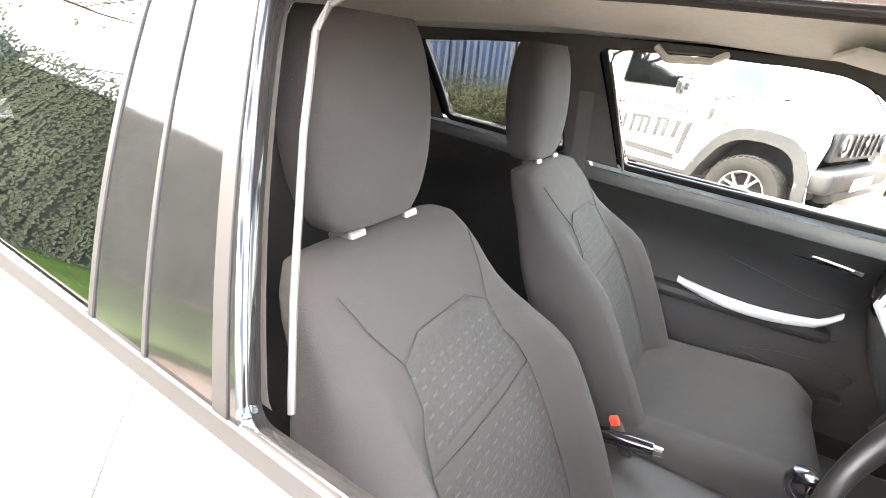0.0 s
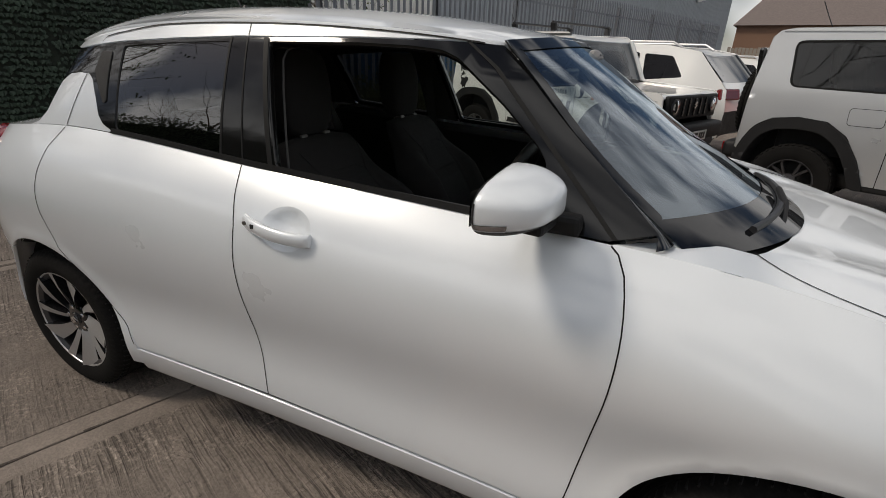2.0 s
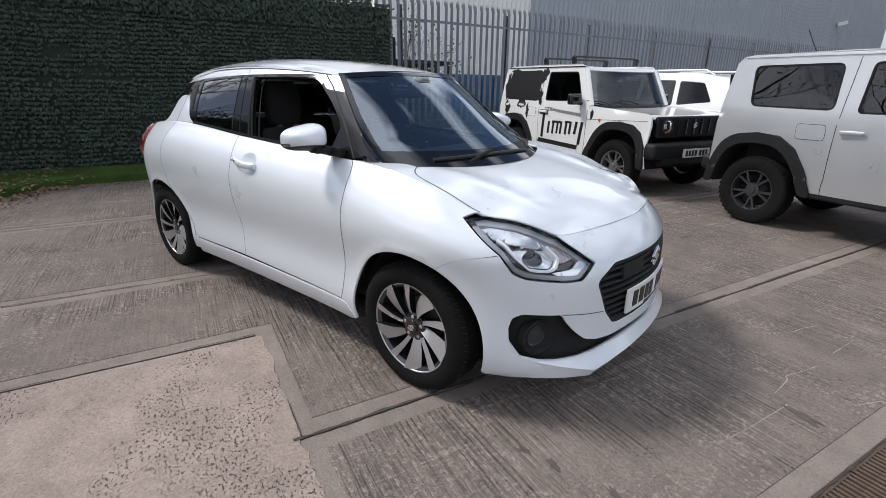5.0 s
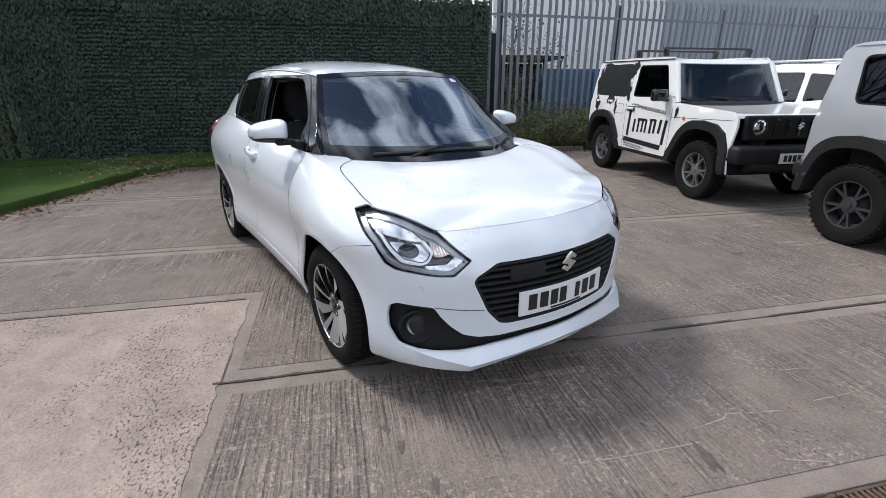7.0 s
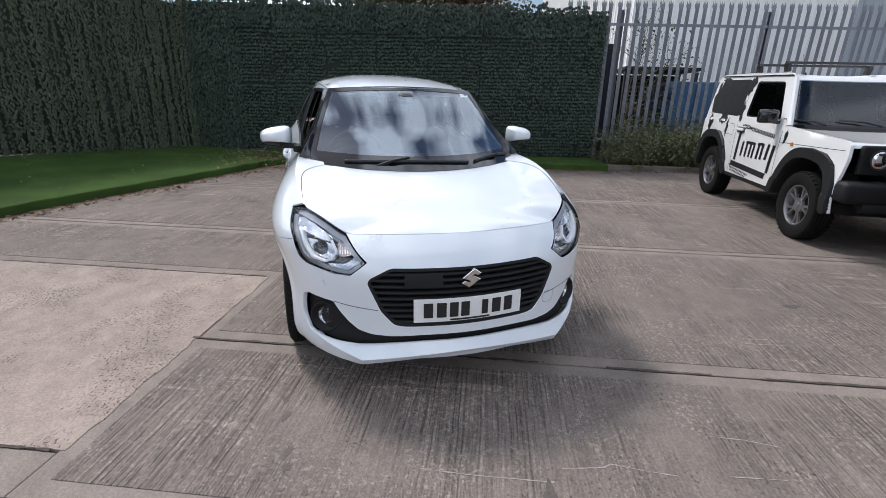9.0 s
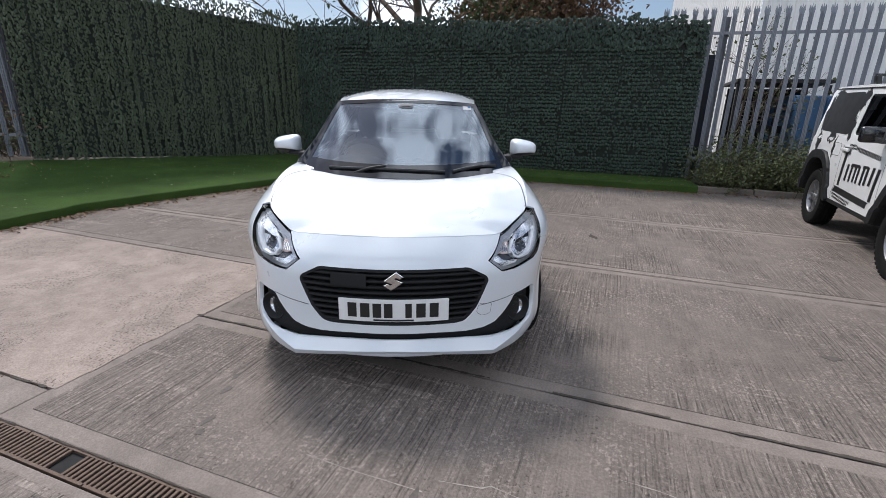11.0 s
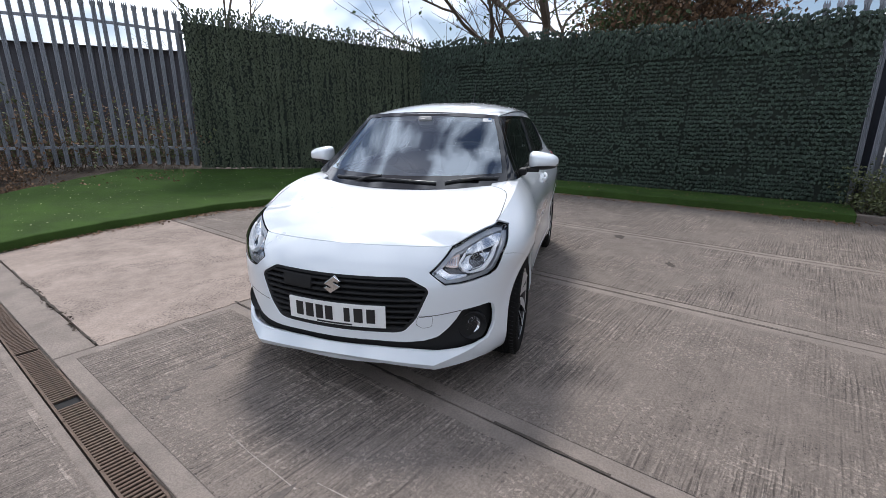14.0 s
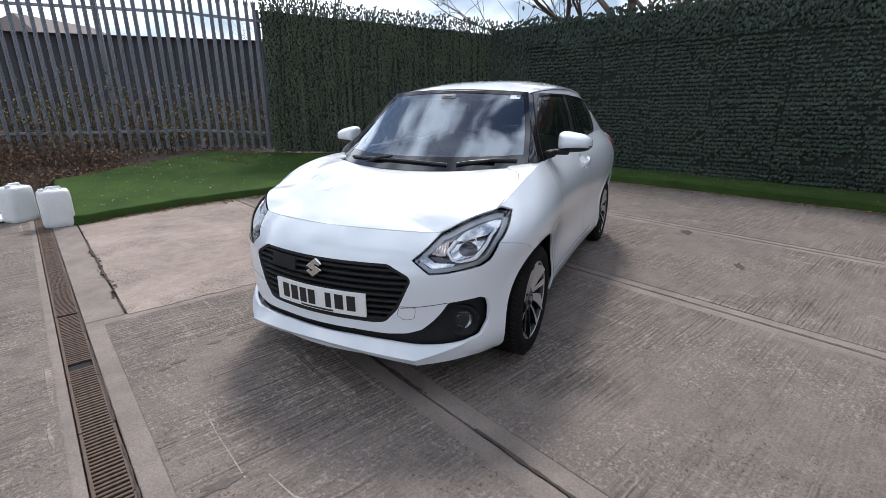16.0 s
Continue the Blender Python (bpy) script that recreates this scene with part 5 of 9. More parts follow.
# head lamps
M_LAMP = material("bright_reflector", (0.78, 0.79, 0.81), 0.20, metal=0.85, vary=0.05, scale=14)
M_LAMPBED = material("smoked_lamp_housing", (0.11, 0.115, 0.13), 0.25, metal=0.6, vary=0.10, scale=20)
M_LAMPTOP = material("satin_lamp_trim", (0.40, 0.41, 0.43), 0.35, metal=0.7, vary=0.05, scale=14)
M_GUIDE = material("white_light_guide", (0.86, 0.87, 0.88), 0.22, vary=0.03, coat=1.0)
M_TURN = material("peach_turn_reflector", (0.66, 0.52, 0.46), 0.22, metal=0.6, vary=0.10, scale=60)
for sgn in (1, -1):
    base = panel("head_lamp", HL, ring, M_LAMPBED, car, off=-0.060, flange=-0.060, flip=True, h=0.03, gap=0.003, label="swept projector lamp with chrome inner trim")
    bits = [base]
    bits.append(panel("lens", HL, ring, M_LENS, base, off=-0.001, flange=0, flip=True, h=0.03, gap=0.003))
    bits.append(panel("bezel", HL, ring, M_PLASTIC, base, holes=[shrink(dense(HL, 0.02), 0.0070)], off=-0.006, flange=0.03, flip=True, h=0.02, gap=0.004))
    bits.append(panel("liner", shrink(dense(HL, 0.02), 0.006), ring, M_LAMPTOP, base, holes=[shrink(dense(HL, 0.02), 0.023)], off=-0.017, flange=0.03, flip=True, h=0.015))
    brow = rounded([(1.557, 0.824), (1.597, 0.83), (1.712, 0.817), (1.805, 0.791), (1.87, 0.755), (1.812, 0.759), (1.736, 0.773), (1.682, 0.78), (1.618, 0.793)], 0.006)
    bits.append(panel("brow_reflector", brow, ring, M_LAMP, base, off=-0.022, flange=0.02, flip=True, h=0.012, label="bright curved reflector"))
    upper = rounded([(1.60, 0.846), (1.68, 0.843), (1.76, 0.829), (1.84, 0.803), (1.912, 0.777), (1.955, 0.750), (1.880, 0.760), (1.81, 0.797), (1.715, 0.822), (1.605, 0.834)], 0.006)
    bits.append(panel("upper_reflector", upper, ring, M_LAMPTOP, base, off=-0.030, flange=0.02, flip=True, h=0.012))
    path = rounded([(1.634, 0.79), (1.672, 0.7725), (1.739, 0.706), (1.776, 0.673), (1.857, 0.667), (1.888, 0.678), (1.909, 0.715), (1.862, 0.757)], 0.014)[5:-5]
    bits.append(panel("light_guide", band([(1.634, 0.79)] + path + [(1.862, 0.757)], 0.0095), ring, M_GUIDE, base, off=-0.014, flange=0.03, flip=True, h=0.010, label="white light guide"))
    bowl = rounded([(1.702, 0.758), (1.747, 0.714), (1.782, 0.682), (1.857, 0.676), (1.88, 0.686), (1.898, 0.715), (1.857, 0.752), (1.802, 0.758)], 0.01)
    eye = [(1.800 + 0.050 * math.cos(q), 0.722 + 0.036 * math.sin(q)) for q in np.linspace(0, 2 * math.pi, 28, endpoint=False)]
    bits.append(panel("bowl_reflector", bowl, ring, M_LAMP, base, holes=[eye], off=-0.040, flange=0.012, flip=True, h=0.012))
    turn = rounded([(1.892, 0.759), (1.967, 0.739), (1.997, 0.716), (1.941, 0.7), (1.917, 0.701)], 0.006)
    bits.append(panel("turn_reflector", turn, ring, M_TURN, base, off=-0.028, flange=0.01, flip=True, h=0.012))
    for k in range(6):
        a0 = 1.912 + 0.013 * k
        bits.append(panel("turn_rib", band([(a0, 0.745 - 0.22 * (a0 - 1.91)), (a0 + 0.012, 0.708 + 0.10 * (a0 - 1.91))], 0.0045), ring, M_CHROME, base, off=-0.024, flange=0.006, flip=True, h=0.01))
    pocket = rounded([(1.891, 0.674), (1.941, 0.698), (1.988, 0.7), (1.953, 0.671)], 0.005)
    bits.append(panel("lower_pocket", pocket, ring, M_GUN, base, off=-0.030, flange=0.01, flip=True, h=0.012))
    tray = rounded([(1.875, 0.661), (1.968, 0.67), (2.005, 0.7), (2.037, 0.682), (1.981, 0.643), (1.885, 0.65)], 0.006)
    bits.append(panel("tray_reflector", tray, ring, M_LAMP, base, off=-0.016, flange=0.025, flip=True, h=0.012))
    cx, cy, cz = (float(q) for q in ring(1.803, 0.722))
    aim = (cx - 0.062, cy - 0.040, cz - 0.002)
    bm = bmesh.new()
    lathe(bm, [(0.052, -0.03), (0.049, 0.004), (0.044, 0.006), (0.041, -0.008)], aim, (0, 90, 18), 32)
    bits.append(part("projector_ring", bm, M_CHROME, base, smooth=True))
    bm = bmesh.new()
    lathe(bm, [(0.041, -0.008), (0.036, 0.008), (0.021, 0.018), (0.0, 0.022)], aim, (0, 90, 18), 28)
    bits.append(part("projector", bm, M_BLACK, base, smooth=True))
    if sgn < 0:
        for ob in bits:
            ob.data.transform(Matrix.Diagonal((1, -1, 1, 1)))
            ob.data.flip_normals()

# fog lamps
for sgn in (1, -1):
    x, y, z = (float(q) for q in ring(s_of_y(0.652), 0.377))
    aim = pose(x - 0.034, sgn * (y - 0.014), z, 0, 86, sgn * 26)
    bm = bmesh.new()
    lathe(bm, [(0.080, -0.030), (0.076, 0.004), (0.070, 0.008), (0.054, -0.012), (0.047, -0.016), (0.045, -0.012)], seg=36)
    bm.transform(aim)
    fl = part("fog_lamp", bm, M_PLASTIC, car, smooth=True)
    bm = bmesh.new()
    lathe(bm, [(0.045, -0.015), (0.034, -0.026), (0.016, -0.033), (0.0, -0.034)], seg=24)
    bm.transform(aim)
    part("reflector", bm, M_LAMP, fl, "bright cupped reflector", smooth=True)
    bm = bmesh.new()
    lathe(bm, [(0.008, -0.034), (0.008, -0.016), (0.0, -0.014)], seg=14)
    bm.transform(aim)
    part("bulb_shield", bm, M_STEEL, fl, smooth=True)
    bm = bmesh.new()
    lathe(bm, [(0.045, -0.010), (0.034, -0.003), (0.016, 0.001), (0.0, 0.002)], seg=24)
    bm.transform(aim)
    part("lens", bm, M_LENS, fl, "clear round lens", smooth=True)

# wheels
def wheel_parts():
    """Tyre, rim, blades and hub about the y axis, outer face towards -y."""
    R = 0.305
    side = [(0.214, 0.085), (0.230, 0.092), (0.255, 0.096), (0.282, 0.090), (0.296, 0.078), (0.303, 0.066)]
    prof = [(r, -w) for r, w in side]
    for g in (-0.045, -0.016, 0.016, 0.045):
        prof += [(R, g - 0.008), (R, g - 0.0045), (R - 0.006, g - 0.003), (R - 0.006, g + 0.003), (R, g + 0.0045)]
    prof += [(r, w) for r, w in side[::-1]]
    bm = bmesh.new()
    lathe(bm, prof, (0, 0, 0), (90, 0, 0), 192)
    # cross grooves cut into both shoulders of the tread
    for q in bm.verts:
        col = round(math.atan2(q.co.z, q.co.x) / (2 * math.pi / 192)) % 3
        if col == 0 and math.hypot(q.co.x, q.co.z) > 0.285 and abs(q.co.y) > 0.050:
            q.co.x *= 0.980
            q.co.z *= 0.980
    tyre = part("tyre", bm, M_RUBBER, None, "black road tyre", smooth=True)
    bm = bmesh.new()
    for k in range(72):
        a = 2 * math.pi * k / 72
        for w in (-0.062, 0.062):
            m = Matrix.Rotation(a, 4, "Y") @ pose(0, w, R - 0.003, 0, 0, 20 if w > 0 else -20)
            vs = box(bm, (0.004, 0.026, 0.006))
            for vv in vs:
                vv.co = m @ vv.co
    tagged(part("tread_edge", bm, M_DARK, tyre), kind="stuff")
    bm = bmesh.new()
    lathe(bm, [(0.216, -0.082), (0.212, -0.080), (0.205, -0.070), (0.195, -0.040), (0.193, 0.07), (0.214, 0.085)], (0, 0, 0), (90, 0, 0), 64)
    rim = part("rim", bm, M_GUN, None, "alloy rim with machined blades", smooth=True)
    bm = bmesh.new()
    lathe(bm, [(0.2170, 0.080), (0.2145, 0.0845), (0.2095, 0.0840), (0.2075, 0.080)], (0, 0, 0), (90, 0, 0), 64)
    part("rim_edge", bm, M_ALLOY, rim, smooth=True)
    for k in range(10):
        wide = k % 2 == 0
        a0 = 2 * math.pi * k / 10 + 0.1
        n = 9
        face, under = bmesh.new(), bmesh.new()
        rows = []
        for i in range(n):
            t = i / (n - 1)
            r = 0.050 + 0.159 * t
            w = ((0.010 + 0.036 * t ** 0.8) if wide else (0.009 + 0.011 * t ** 1.5))
            sweep = (0.26 if wide else 0.20) * (1 - t) ** 1.3 - 0.06
            y = -0.066 - 0.016 * t + 0.014 * (1 - t) ** 2
            tilt = 0.010 if wide else 0.003
            c, s = math.cos(a0 + sweep), math.sin(a0 + sweep)
            rows.append([Vector((r * c - w * s * q, y + tilt * q, r * s + w * c * q)) for q in (-1, -0.3, 0.4, 1)])
        fv = [[face.verts.new(p) for p in r] for r in rows]
        for i in range(n - 1):
            for j in range(3):
                face.faces.new((fv[i][j], fv[i][j + 1], fv[i + 1][j + 1], fv[i + 1][j]))
        part("blade", face, M_ALLOY, rim, smooth=True)
        uv = [[under.verts.new(p + Vector((0, o, 0))) for p in (r[0], r[-1])] for r in rows for o in (0.001, 0.034)]
        for i in range(n - 1):
            a, b, c2, d2 = uv[2 * i], uv[2 * i + 1], uv[2 * i + 2], uv[2 * i + 3]
            under.faces.new((a[0], b[0], d2[0], c2[0]))
            under.faces.new((a[1], b[1], d2[1], c2[1]))
            under.faces.new((b[0], b[1], d2[1], d2[0]))
        part("blade_side", under, M_BLACK, rim, smooth=True)
    bm = bmesh.new()
    lathe(bm, [(0.070, 0.040), (0.068, 0.054), (0.060, 0.060), (0.030, 0.062), (0.028, 0.070), (0.0, 0.072)], (0, 0, 0), (90, 0, 0), 32)
    hub = part("hub", bm, M_BLACK, rim, smooth=True)
    bm = bmesh.new()
    prism(bm, [(x * 0.42, y * 0.42) for x, y in S_SHAPE], 0.002, Matrix(((1, 0, 0, 0), (0, 0, -1, -0.0725), (0, 1, 0, 0), (0, 0, 0, 1))))
    part("badge", bm, M_CHROME, rim)
    for k in range(5):
        a = 2 * math.pi * (k + 0.5) / 5
        bm = bmesh.new()
        lathe(bm, [(0.012, 0.045), (0.012, 0.058), (0.008, 0.062), (0.0, 0.062)], (0.050 * math.cos(a), 0, 0.050 * math.sin(a)), (90, 0, 0), 8)
        part("wheel_nut", bm, M_CHROME, rim)
    bm = bmesh.new()
    lathe(bm, [(0.125, -0.02), (0.125, 0.0), (0.06, 0.002), (0.0, 0.002)], (0, 0, 0), (90, 0, 0), 40)
    lathe(bm, [(0.183, -0.06), (0.0, -0.06)], (0, 0, 0), (90, 0, 0), 40)
    disc = part("brake_disc", bm, M_STEEL, rim, smooth=True)
    return tyre, rim


def add_wheels(owner, maker, spots):
    """Wheels as parts of a car: built once, then shared."""
    first = None
    for (x, y, z, steer) in spots:
        if first is None:
            made = maker()
            first = made
        else:
            made = []
            for o in first:
                c = o.copy()
                scene.collection.objects.link(c)
                made.append(c)
                for ch in o.children:
                    cc = ch.copy()
                    scene.collection.objects.link(cc)
                    cc.parent = c
        m = pose(x, y, z, 0, random.uniform(0, 70), 180 * (y > 0) + steer)
        for o in made:
            o.parent = owner
            o.matrix_basis = m


random.seed(4)
add_wheels(car, wheel_parts, [(1.225, -0.738, 0.303, 0), (-1.225, -0.730, 0.303, 0), (1.225, 0.738, 0.303, 0), (-1.225, 0.730, 0.303, 0)])
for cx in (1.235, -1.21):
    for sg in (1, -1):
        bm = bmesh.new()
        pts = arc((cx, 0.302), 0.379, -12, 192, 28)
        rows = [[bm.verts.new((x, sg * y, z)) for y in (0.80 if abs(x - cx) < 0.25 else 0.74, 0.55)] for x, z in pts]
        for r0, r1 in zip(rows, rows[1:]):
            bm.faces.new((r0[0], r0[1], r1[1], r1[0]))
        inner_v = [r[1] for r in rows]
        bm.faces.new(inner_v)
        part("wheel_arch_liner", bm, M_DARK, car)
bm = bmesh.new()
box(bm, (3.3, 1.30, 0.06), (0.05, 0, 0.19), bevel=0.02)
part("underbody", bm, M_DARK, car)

# mirrors
def mirror_shell(sg):
    """A tapered, rounded housing on a short foot."""
    def sq(q, p=0.62):
        return math.copysign(abs(q) ** p, q)

    def shell(x, y, z, k=1.0):
        X, Y, Z = sq(x, 0.85) if x > 0 else sq(x, 0.45), sq(y, 0.60), sq(z, 0.66)
        front = 0.108 if X > 0 else 0.024
        hgt = 0.062 * (1.0 - 0.26 * (Y + 1) / 2) * (1 - 0.35 * max(X, 0) ** 2)
        return Vector((0.572 + k * X * front - 0.016 * Y, sg * (0.848 + k * 0.099 * Y * (1 - 0.10 * max(X, 0))), 1.091 + k * Z * hgt + 0.010 * (1 - Y) * (Z > 0) + 0.006 * max(X, 0)))
    bm = bmesh.new()
    bmesh.ops.create_uvsphere(bm, u_segments=36, v_segments=22, radius=1.0)
    for vt in bm.verts:
        vt.co = shell(*vt.co)
    ob = part("door_mirror", bm, M_WHITE, car, "white mirror housing with indicator strip", smooth=True, sharp=1.2)
    bm = bmesh.new()
    bmesh.ops.create_uvsphere(bm, u_segments=36, v_segments=40, radius=1.0)
    bmesh.ops.delete(bm, geom=[q for q in bm.verts if q.co.z > -0.52], context="VERTS")
    for vt in bm.verts:
        vt.co = shell(*vt.co, 1.012)
    part("lower_cover", bm, M_PLASTIC, ob, smooth=True, sharp=1.2)
    bm = bmesh.new()
    bmesh.ops.create_uvsphere(bm, u_segments=48, v_segments=30, radius=1.0)
    bmesh.ops.delete(bm, geom=[q for q in bm.verts if q.co.x > -0.12], context="VERTS")
    for vt in bm.verts:
        vt.co = shell(*vt.co, 1.008)
    part("rear_bezel", bm, M_PLASTIC, ob, smooth=True, sharp=1.2)
    bm = bmesh.new()
    bmesh.ops.create_grid(bm, x_segments=8, y_segments=6, size=0.5)
    for vt in bm.verts:
        a, b = vt.co.x, vt.co.y
        vt.co = Vector((0.5452 - 0.016 * (2 * a), sg * (0.848 + 0.146 * a), 1.093 + 0.084 * b * (1 - 0.2 * (a + 0.5))))
    part("mirror_glass", bm, M_CHROME, ob)
    v, f, n = [], [], 16
    for i in range(n):
        a = radians(136 - 70 * i / (n - 1))
        for z in (-0.20, -0.27, -0.44, -0.54):
            w = math.sqrt(1 - z * z)
            v.append(shell(w * math.cos(a), w * math.sin(a), z, 1.022 if z in (-0.27, -0.44) else 1.006))
    f = [(i * 4 + j, i * 4 + j + 1, i * 4 + j + 5, i * 4 + j + 4) for i in range(n - 1) for j in range(3)]
    put("indicator_strip", v, f, M_LENSW, ob, "clear indicator strip")
    bm = bmesh.new()
    box(bm, (0.075, 0.10, 0.030), (0.618, sg * 0.775, 1.040), (0, 0, sg * 8), 0.010)
    box(bm, (0.10, 0.05, 0.045), (0.66, sg * 0.722, 1.030), (0, 0, 0), 0.012)
    part("mirror_foot", bm, M_PLASTIC, ob)


M_LENSW = material("clear_indicator", (0.26, 0.26, 0.27), 0.14, metal=0.7, vary=0.25, scale=90, coat=1.0)
mirror_shell(1)
mirror_shell(-1)

# door handles
for sg in (1, -1):
    bm = bmesh.new()
    y0 = 0.800
    n = 22
    rows = []
    for i in range(n):
        t = i / (n - 1)
        x = -0.170 + 0.222 * t
        z = 0.917 - 0.013 * t - 0.006 * math.sin(t * 2)
        out = 0.010 + 0.030 * math.sin(math.pi * min(max((t - 0.02) / 0.98, 0), 1)) ** 0.6
        hh = 0.0185 + 0.002 * (1 - t)
        ybase = float(ring(x, z)[1])
        rows.append([bm.verts.new((x, sg * (ybase + out * 0.75 + 0.012 * math.cos(q)), z + hh * math.sin(q))) for q in np.linspace(0, 2 * math.pi, 12, endpoint=False)])
    for r0, r1 in zip(rows, rows[1:]):
        for k in range(12):
            bm.faces.new((r0[k], r0[(k + 1) % 12], r1[(k + 1) % 12], r1[k]))
    bm.faces.new(rows[0])
    bm.faces.new(rows[-1])
    hd = part("door_handle", bm, M_WHITE, car, "white pull handle with keyhole", smooth=True, sharp=1.0)
    bm = bmesh.new()
    lathe(bm, [(0.006, 0), (0.006, 0.003), (0.0, 0.003)], (-0.152, sg * 0.8285, 0.919), (-90 * sg, 0, 0), 14)
    part("keyhole", bm, M_STEEL, hd)
    bm = bmesh.new()
    box(bm, (0.012, 0.004, 0.012), (-0.118, sg * 0.8365, 0.917), bevel=0.001)
    part("button", bm, M_INK, hd)
    v, f, nr, na = [], [], 7, 40
    for i in range(nr):
        r = 1.03 * (1 - i / (nr - 1)) + 1e-3
        for a in np.linspace(0, 2 * math.pi, na, endpoint=False):
            x, z = -0.040 + 0.080 * r * math.cos(a), 0.911 + 0.053 * r * math.sin(a)
            yy = float(ring(x, z)[1])
            v.append((x, sg * (yy + 0.0006 - (0.0 if r >= 1 else 0.026 * (1 - r ** 2) ** 1.5)), z))
    f = [(i * na + j, i * na + (j + 1) % na, (i + 1) * na + (j + 1) % na, (i + 1) * na + j) for i in range(nr - 1) for j in range(na)]
    put("handle_cup", v, f if sg < 0 else [q[::-1] for q in f], M_WHITE, hd)

# wipers
def on_screen(y, z, lift):
    return Vector([float(q) for q in screen_at(y, z)]) + Vector((0.60, 0, 0.80)) * lift


for root, arm, blade in (((1.15, -0.30, 0.975), (-0.10, 1.012), ((-0.46, 0.994), (0.26, 0.990))), ((1.12, 0.30, 0.975), (0.50, 1.004), ((0.31, 0.992), (0.60, 1.006)))):
    bm = bmesh.new()
    r3, e3 = Vector(root), on_screen(*arm, 0.022)
    tube(bm, [r3, (r3 + e3) / 2 + Vector((0.01, 0, 0.010)), e3], 0.012, 8, 0.008)
    wp = part("wiper", bm, M_PLASTIC, car, "black wiper arm and blade", smooth=True)
    bm = bmesh.new()
    (ya, za), (yb, zb) = blade
    tube(bm, [on_screen(ya + (yb - ya) * t, za + (zb - za) * t + 0.010 * math.sin(math.pi * t), 0.009) for t in np.linspace(0, 1, 10)], 0.0095, 6)
    part("blade", bm, M_INK, wp, smooth=True)
# ---- other parked vehicles ----
def tyre_profile(R, r0, w):
    side = [(r0, w * 0.42), (r0 + 0.02, w * 0.48), ((R + r0) / 2, w * 0.52), (R - 0.025, w * 0.49), (R - 0.010, w * 0.42), (R - 0.003, w * 0.36)]
    prof = [(r, -q) for r, q in side]
    for g in (-0.25, -0.085, 0.085, 0.25):
        prof += [(R, w * g - 0.010), (R, w * g - 0.006), (R - 0.009, w * g - 0.004), (R - 0.009, w * g + 0.004), (R, w * g + 0.006)]
    return prof + [(r, q) for r, q in side[::-1]]


def plain_wheel(R, r0, w, alloy, spokes=5, fork=True):
    """A maker of tyre and spoked rim, outer face towards -y."""
    def make():
        bm = bmesh.new()
        lathe(bm, tyre_profile(R, r0, w), (0, 0, 0), (90, 0, 0), 56)
        for k in range(40):
            a = 2 * math.pi * k / 40
            for sd in (-1, 1):
                vs = box(bm, (0.026, 0.034, 0.010))
                m = Matrix.Rotation(a + sd * 0.04, 4, "Y") @ pose(0, sd * w * 0.40, R - 0.006, sd * -22, 0, 0)
                for q in vs:
                    q.co = m @ q.co
        tyre = part("tyre", bm, M_RUBBER, None, "chunky black tyre", smooth=True)
        bm = bmesh.new()
        lathe(bm, [(r0 + 0.003, w * 0.43), (r0 - 0.006, w * 0.43), (r0 - 0.016, w * 0.34), (r0 - 0.022, -w * 0.3), (r0, -w * 0.43)], (0, 0, 0), (90, 0, 0), 48)
        rim = part("rim", bm, alloy, None, "dark alloy rim", smooth=True)
        bm = bmesh.new()
        lathe(bm, [(r0 - 0.03, -0.02), (0.0, -0.02)], (0, 0, 0), (90, 0, 0), 32)
        part("brake_drum", bm, M_DARK, rim)
        for k in range(spokes):
            a0 = 2 * math.pi * k / spokes
            bm = bmesh.new()
            legs = ((-0.16, 0.0), (0.16, 0.0)) if fork else ((0.0, 0.0),)
            for da, _ in legs:
                rows = []
                for i in range(5):
                    t = i / 4
                    r = 0.045 + (r0 - 0.055) * t
                    a = a0 + da * (0.55 + 0.9 * t)
                    ww = 0.013 if fork else 0.020
                    c, s = math.cos(a), math.sin(a)
                    y = -w * 0.30 - w * 0.06 * t
                    rows.append([bm.verts.new((r * c - ww * s * q, y + d, r * s + ww * c * q)) for q, d in ((-1, 0.022), (-0.8, 0), (0.8, 0), (1, 0.022))])
                for r_a, r_b in zip(rows, rows[1:]):
                    for j in range(3):
                        bm.faces.new((r_a[j], r_a[j + 1], r_b[j + 1], r_b[j]))
            part("spoke", bm, alloy, rim, smooth=True)
        bm = bmesh.new()
        lathe(bm, [(0.075, w * 0.20), (0.070, w * 0.33), (0.034, w * 0.35), (0.032, w * 0.40), (0.0, w * 0.41)], (0, 0, 0), (90, 0, 0), 24)
        part("hub", bm, alloy, rim, smooth=True)
        return tyre, rim
    return make


def strip_across(name, run, yfun, mat, owner, crown=0.02, label="", edge=0.02):
    """A skin from side to side along a run of (x, z) points, gently crowned, with rounded shoulders."""
    run = np.array(run, float)
    d = np.gradient(run, axis=0)
    n = np.stack([-d[:, 1], d[:, 0]], 1)
    n /= np.maximum(np.hypot(n[:, 0], n[:, 1]), 1e-9)[:, None]
    ys = [-1, -0.992, -0.97, -0.93, -0.7, -0.4, 0, 0.4, 0.7, 0.93, 0.97, 0.992, 1]
    v, f, m = [], [], len(ys)
    for (x, z), q in zip(run, n):
        w = float(yfun(x, z))
        for k in ys:
            o = crown * (1 - k * k) + edge * (1 - abs(k) ** 40) - edge * 0.2
            v.append((x + q[0] * o, k * w, z + q[1] * o))
    for i in range(len(run) - 1):
        for j in range(m - 1):
            f.append((i * m + j, i * m + j + 1, (i + 1) * m + j + 1, (i + 1) * m + j))
    return put(name, v, f, mat, owner, label)


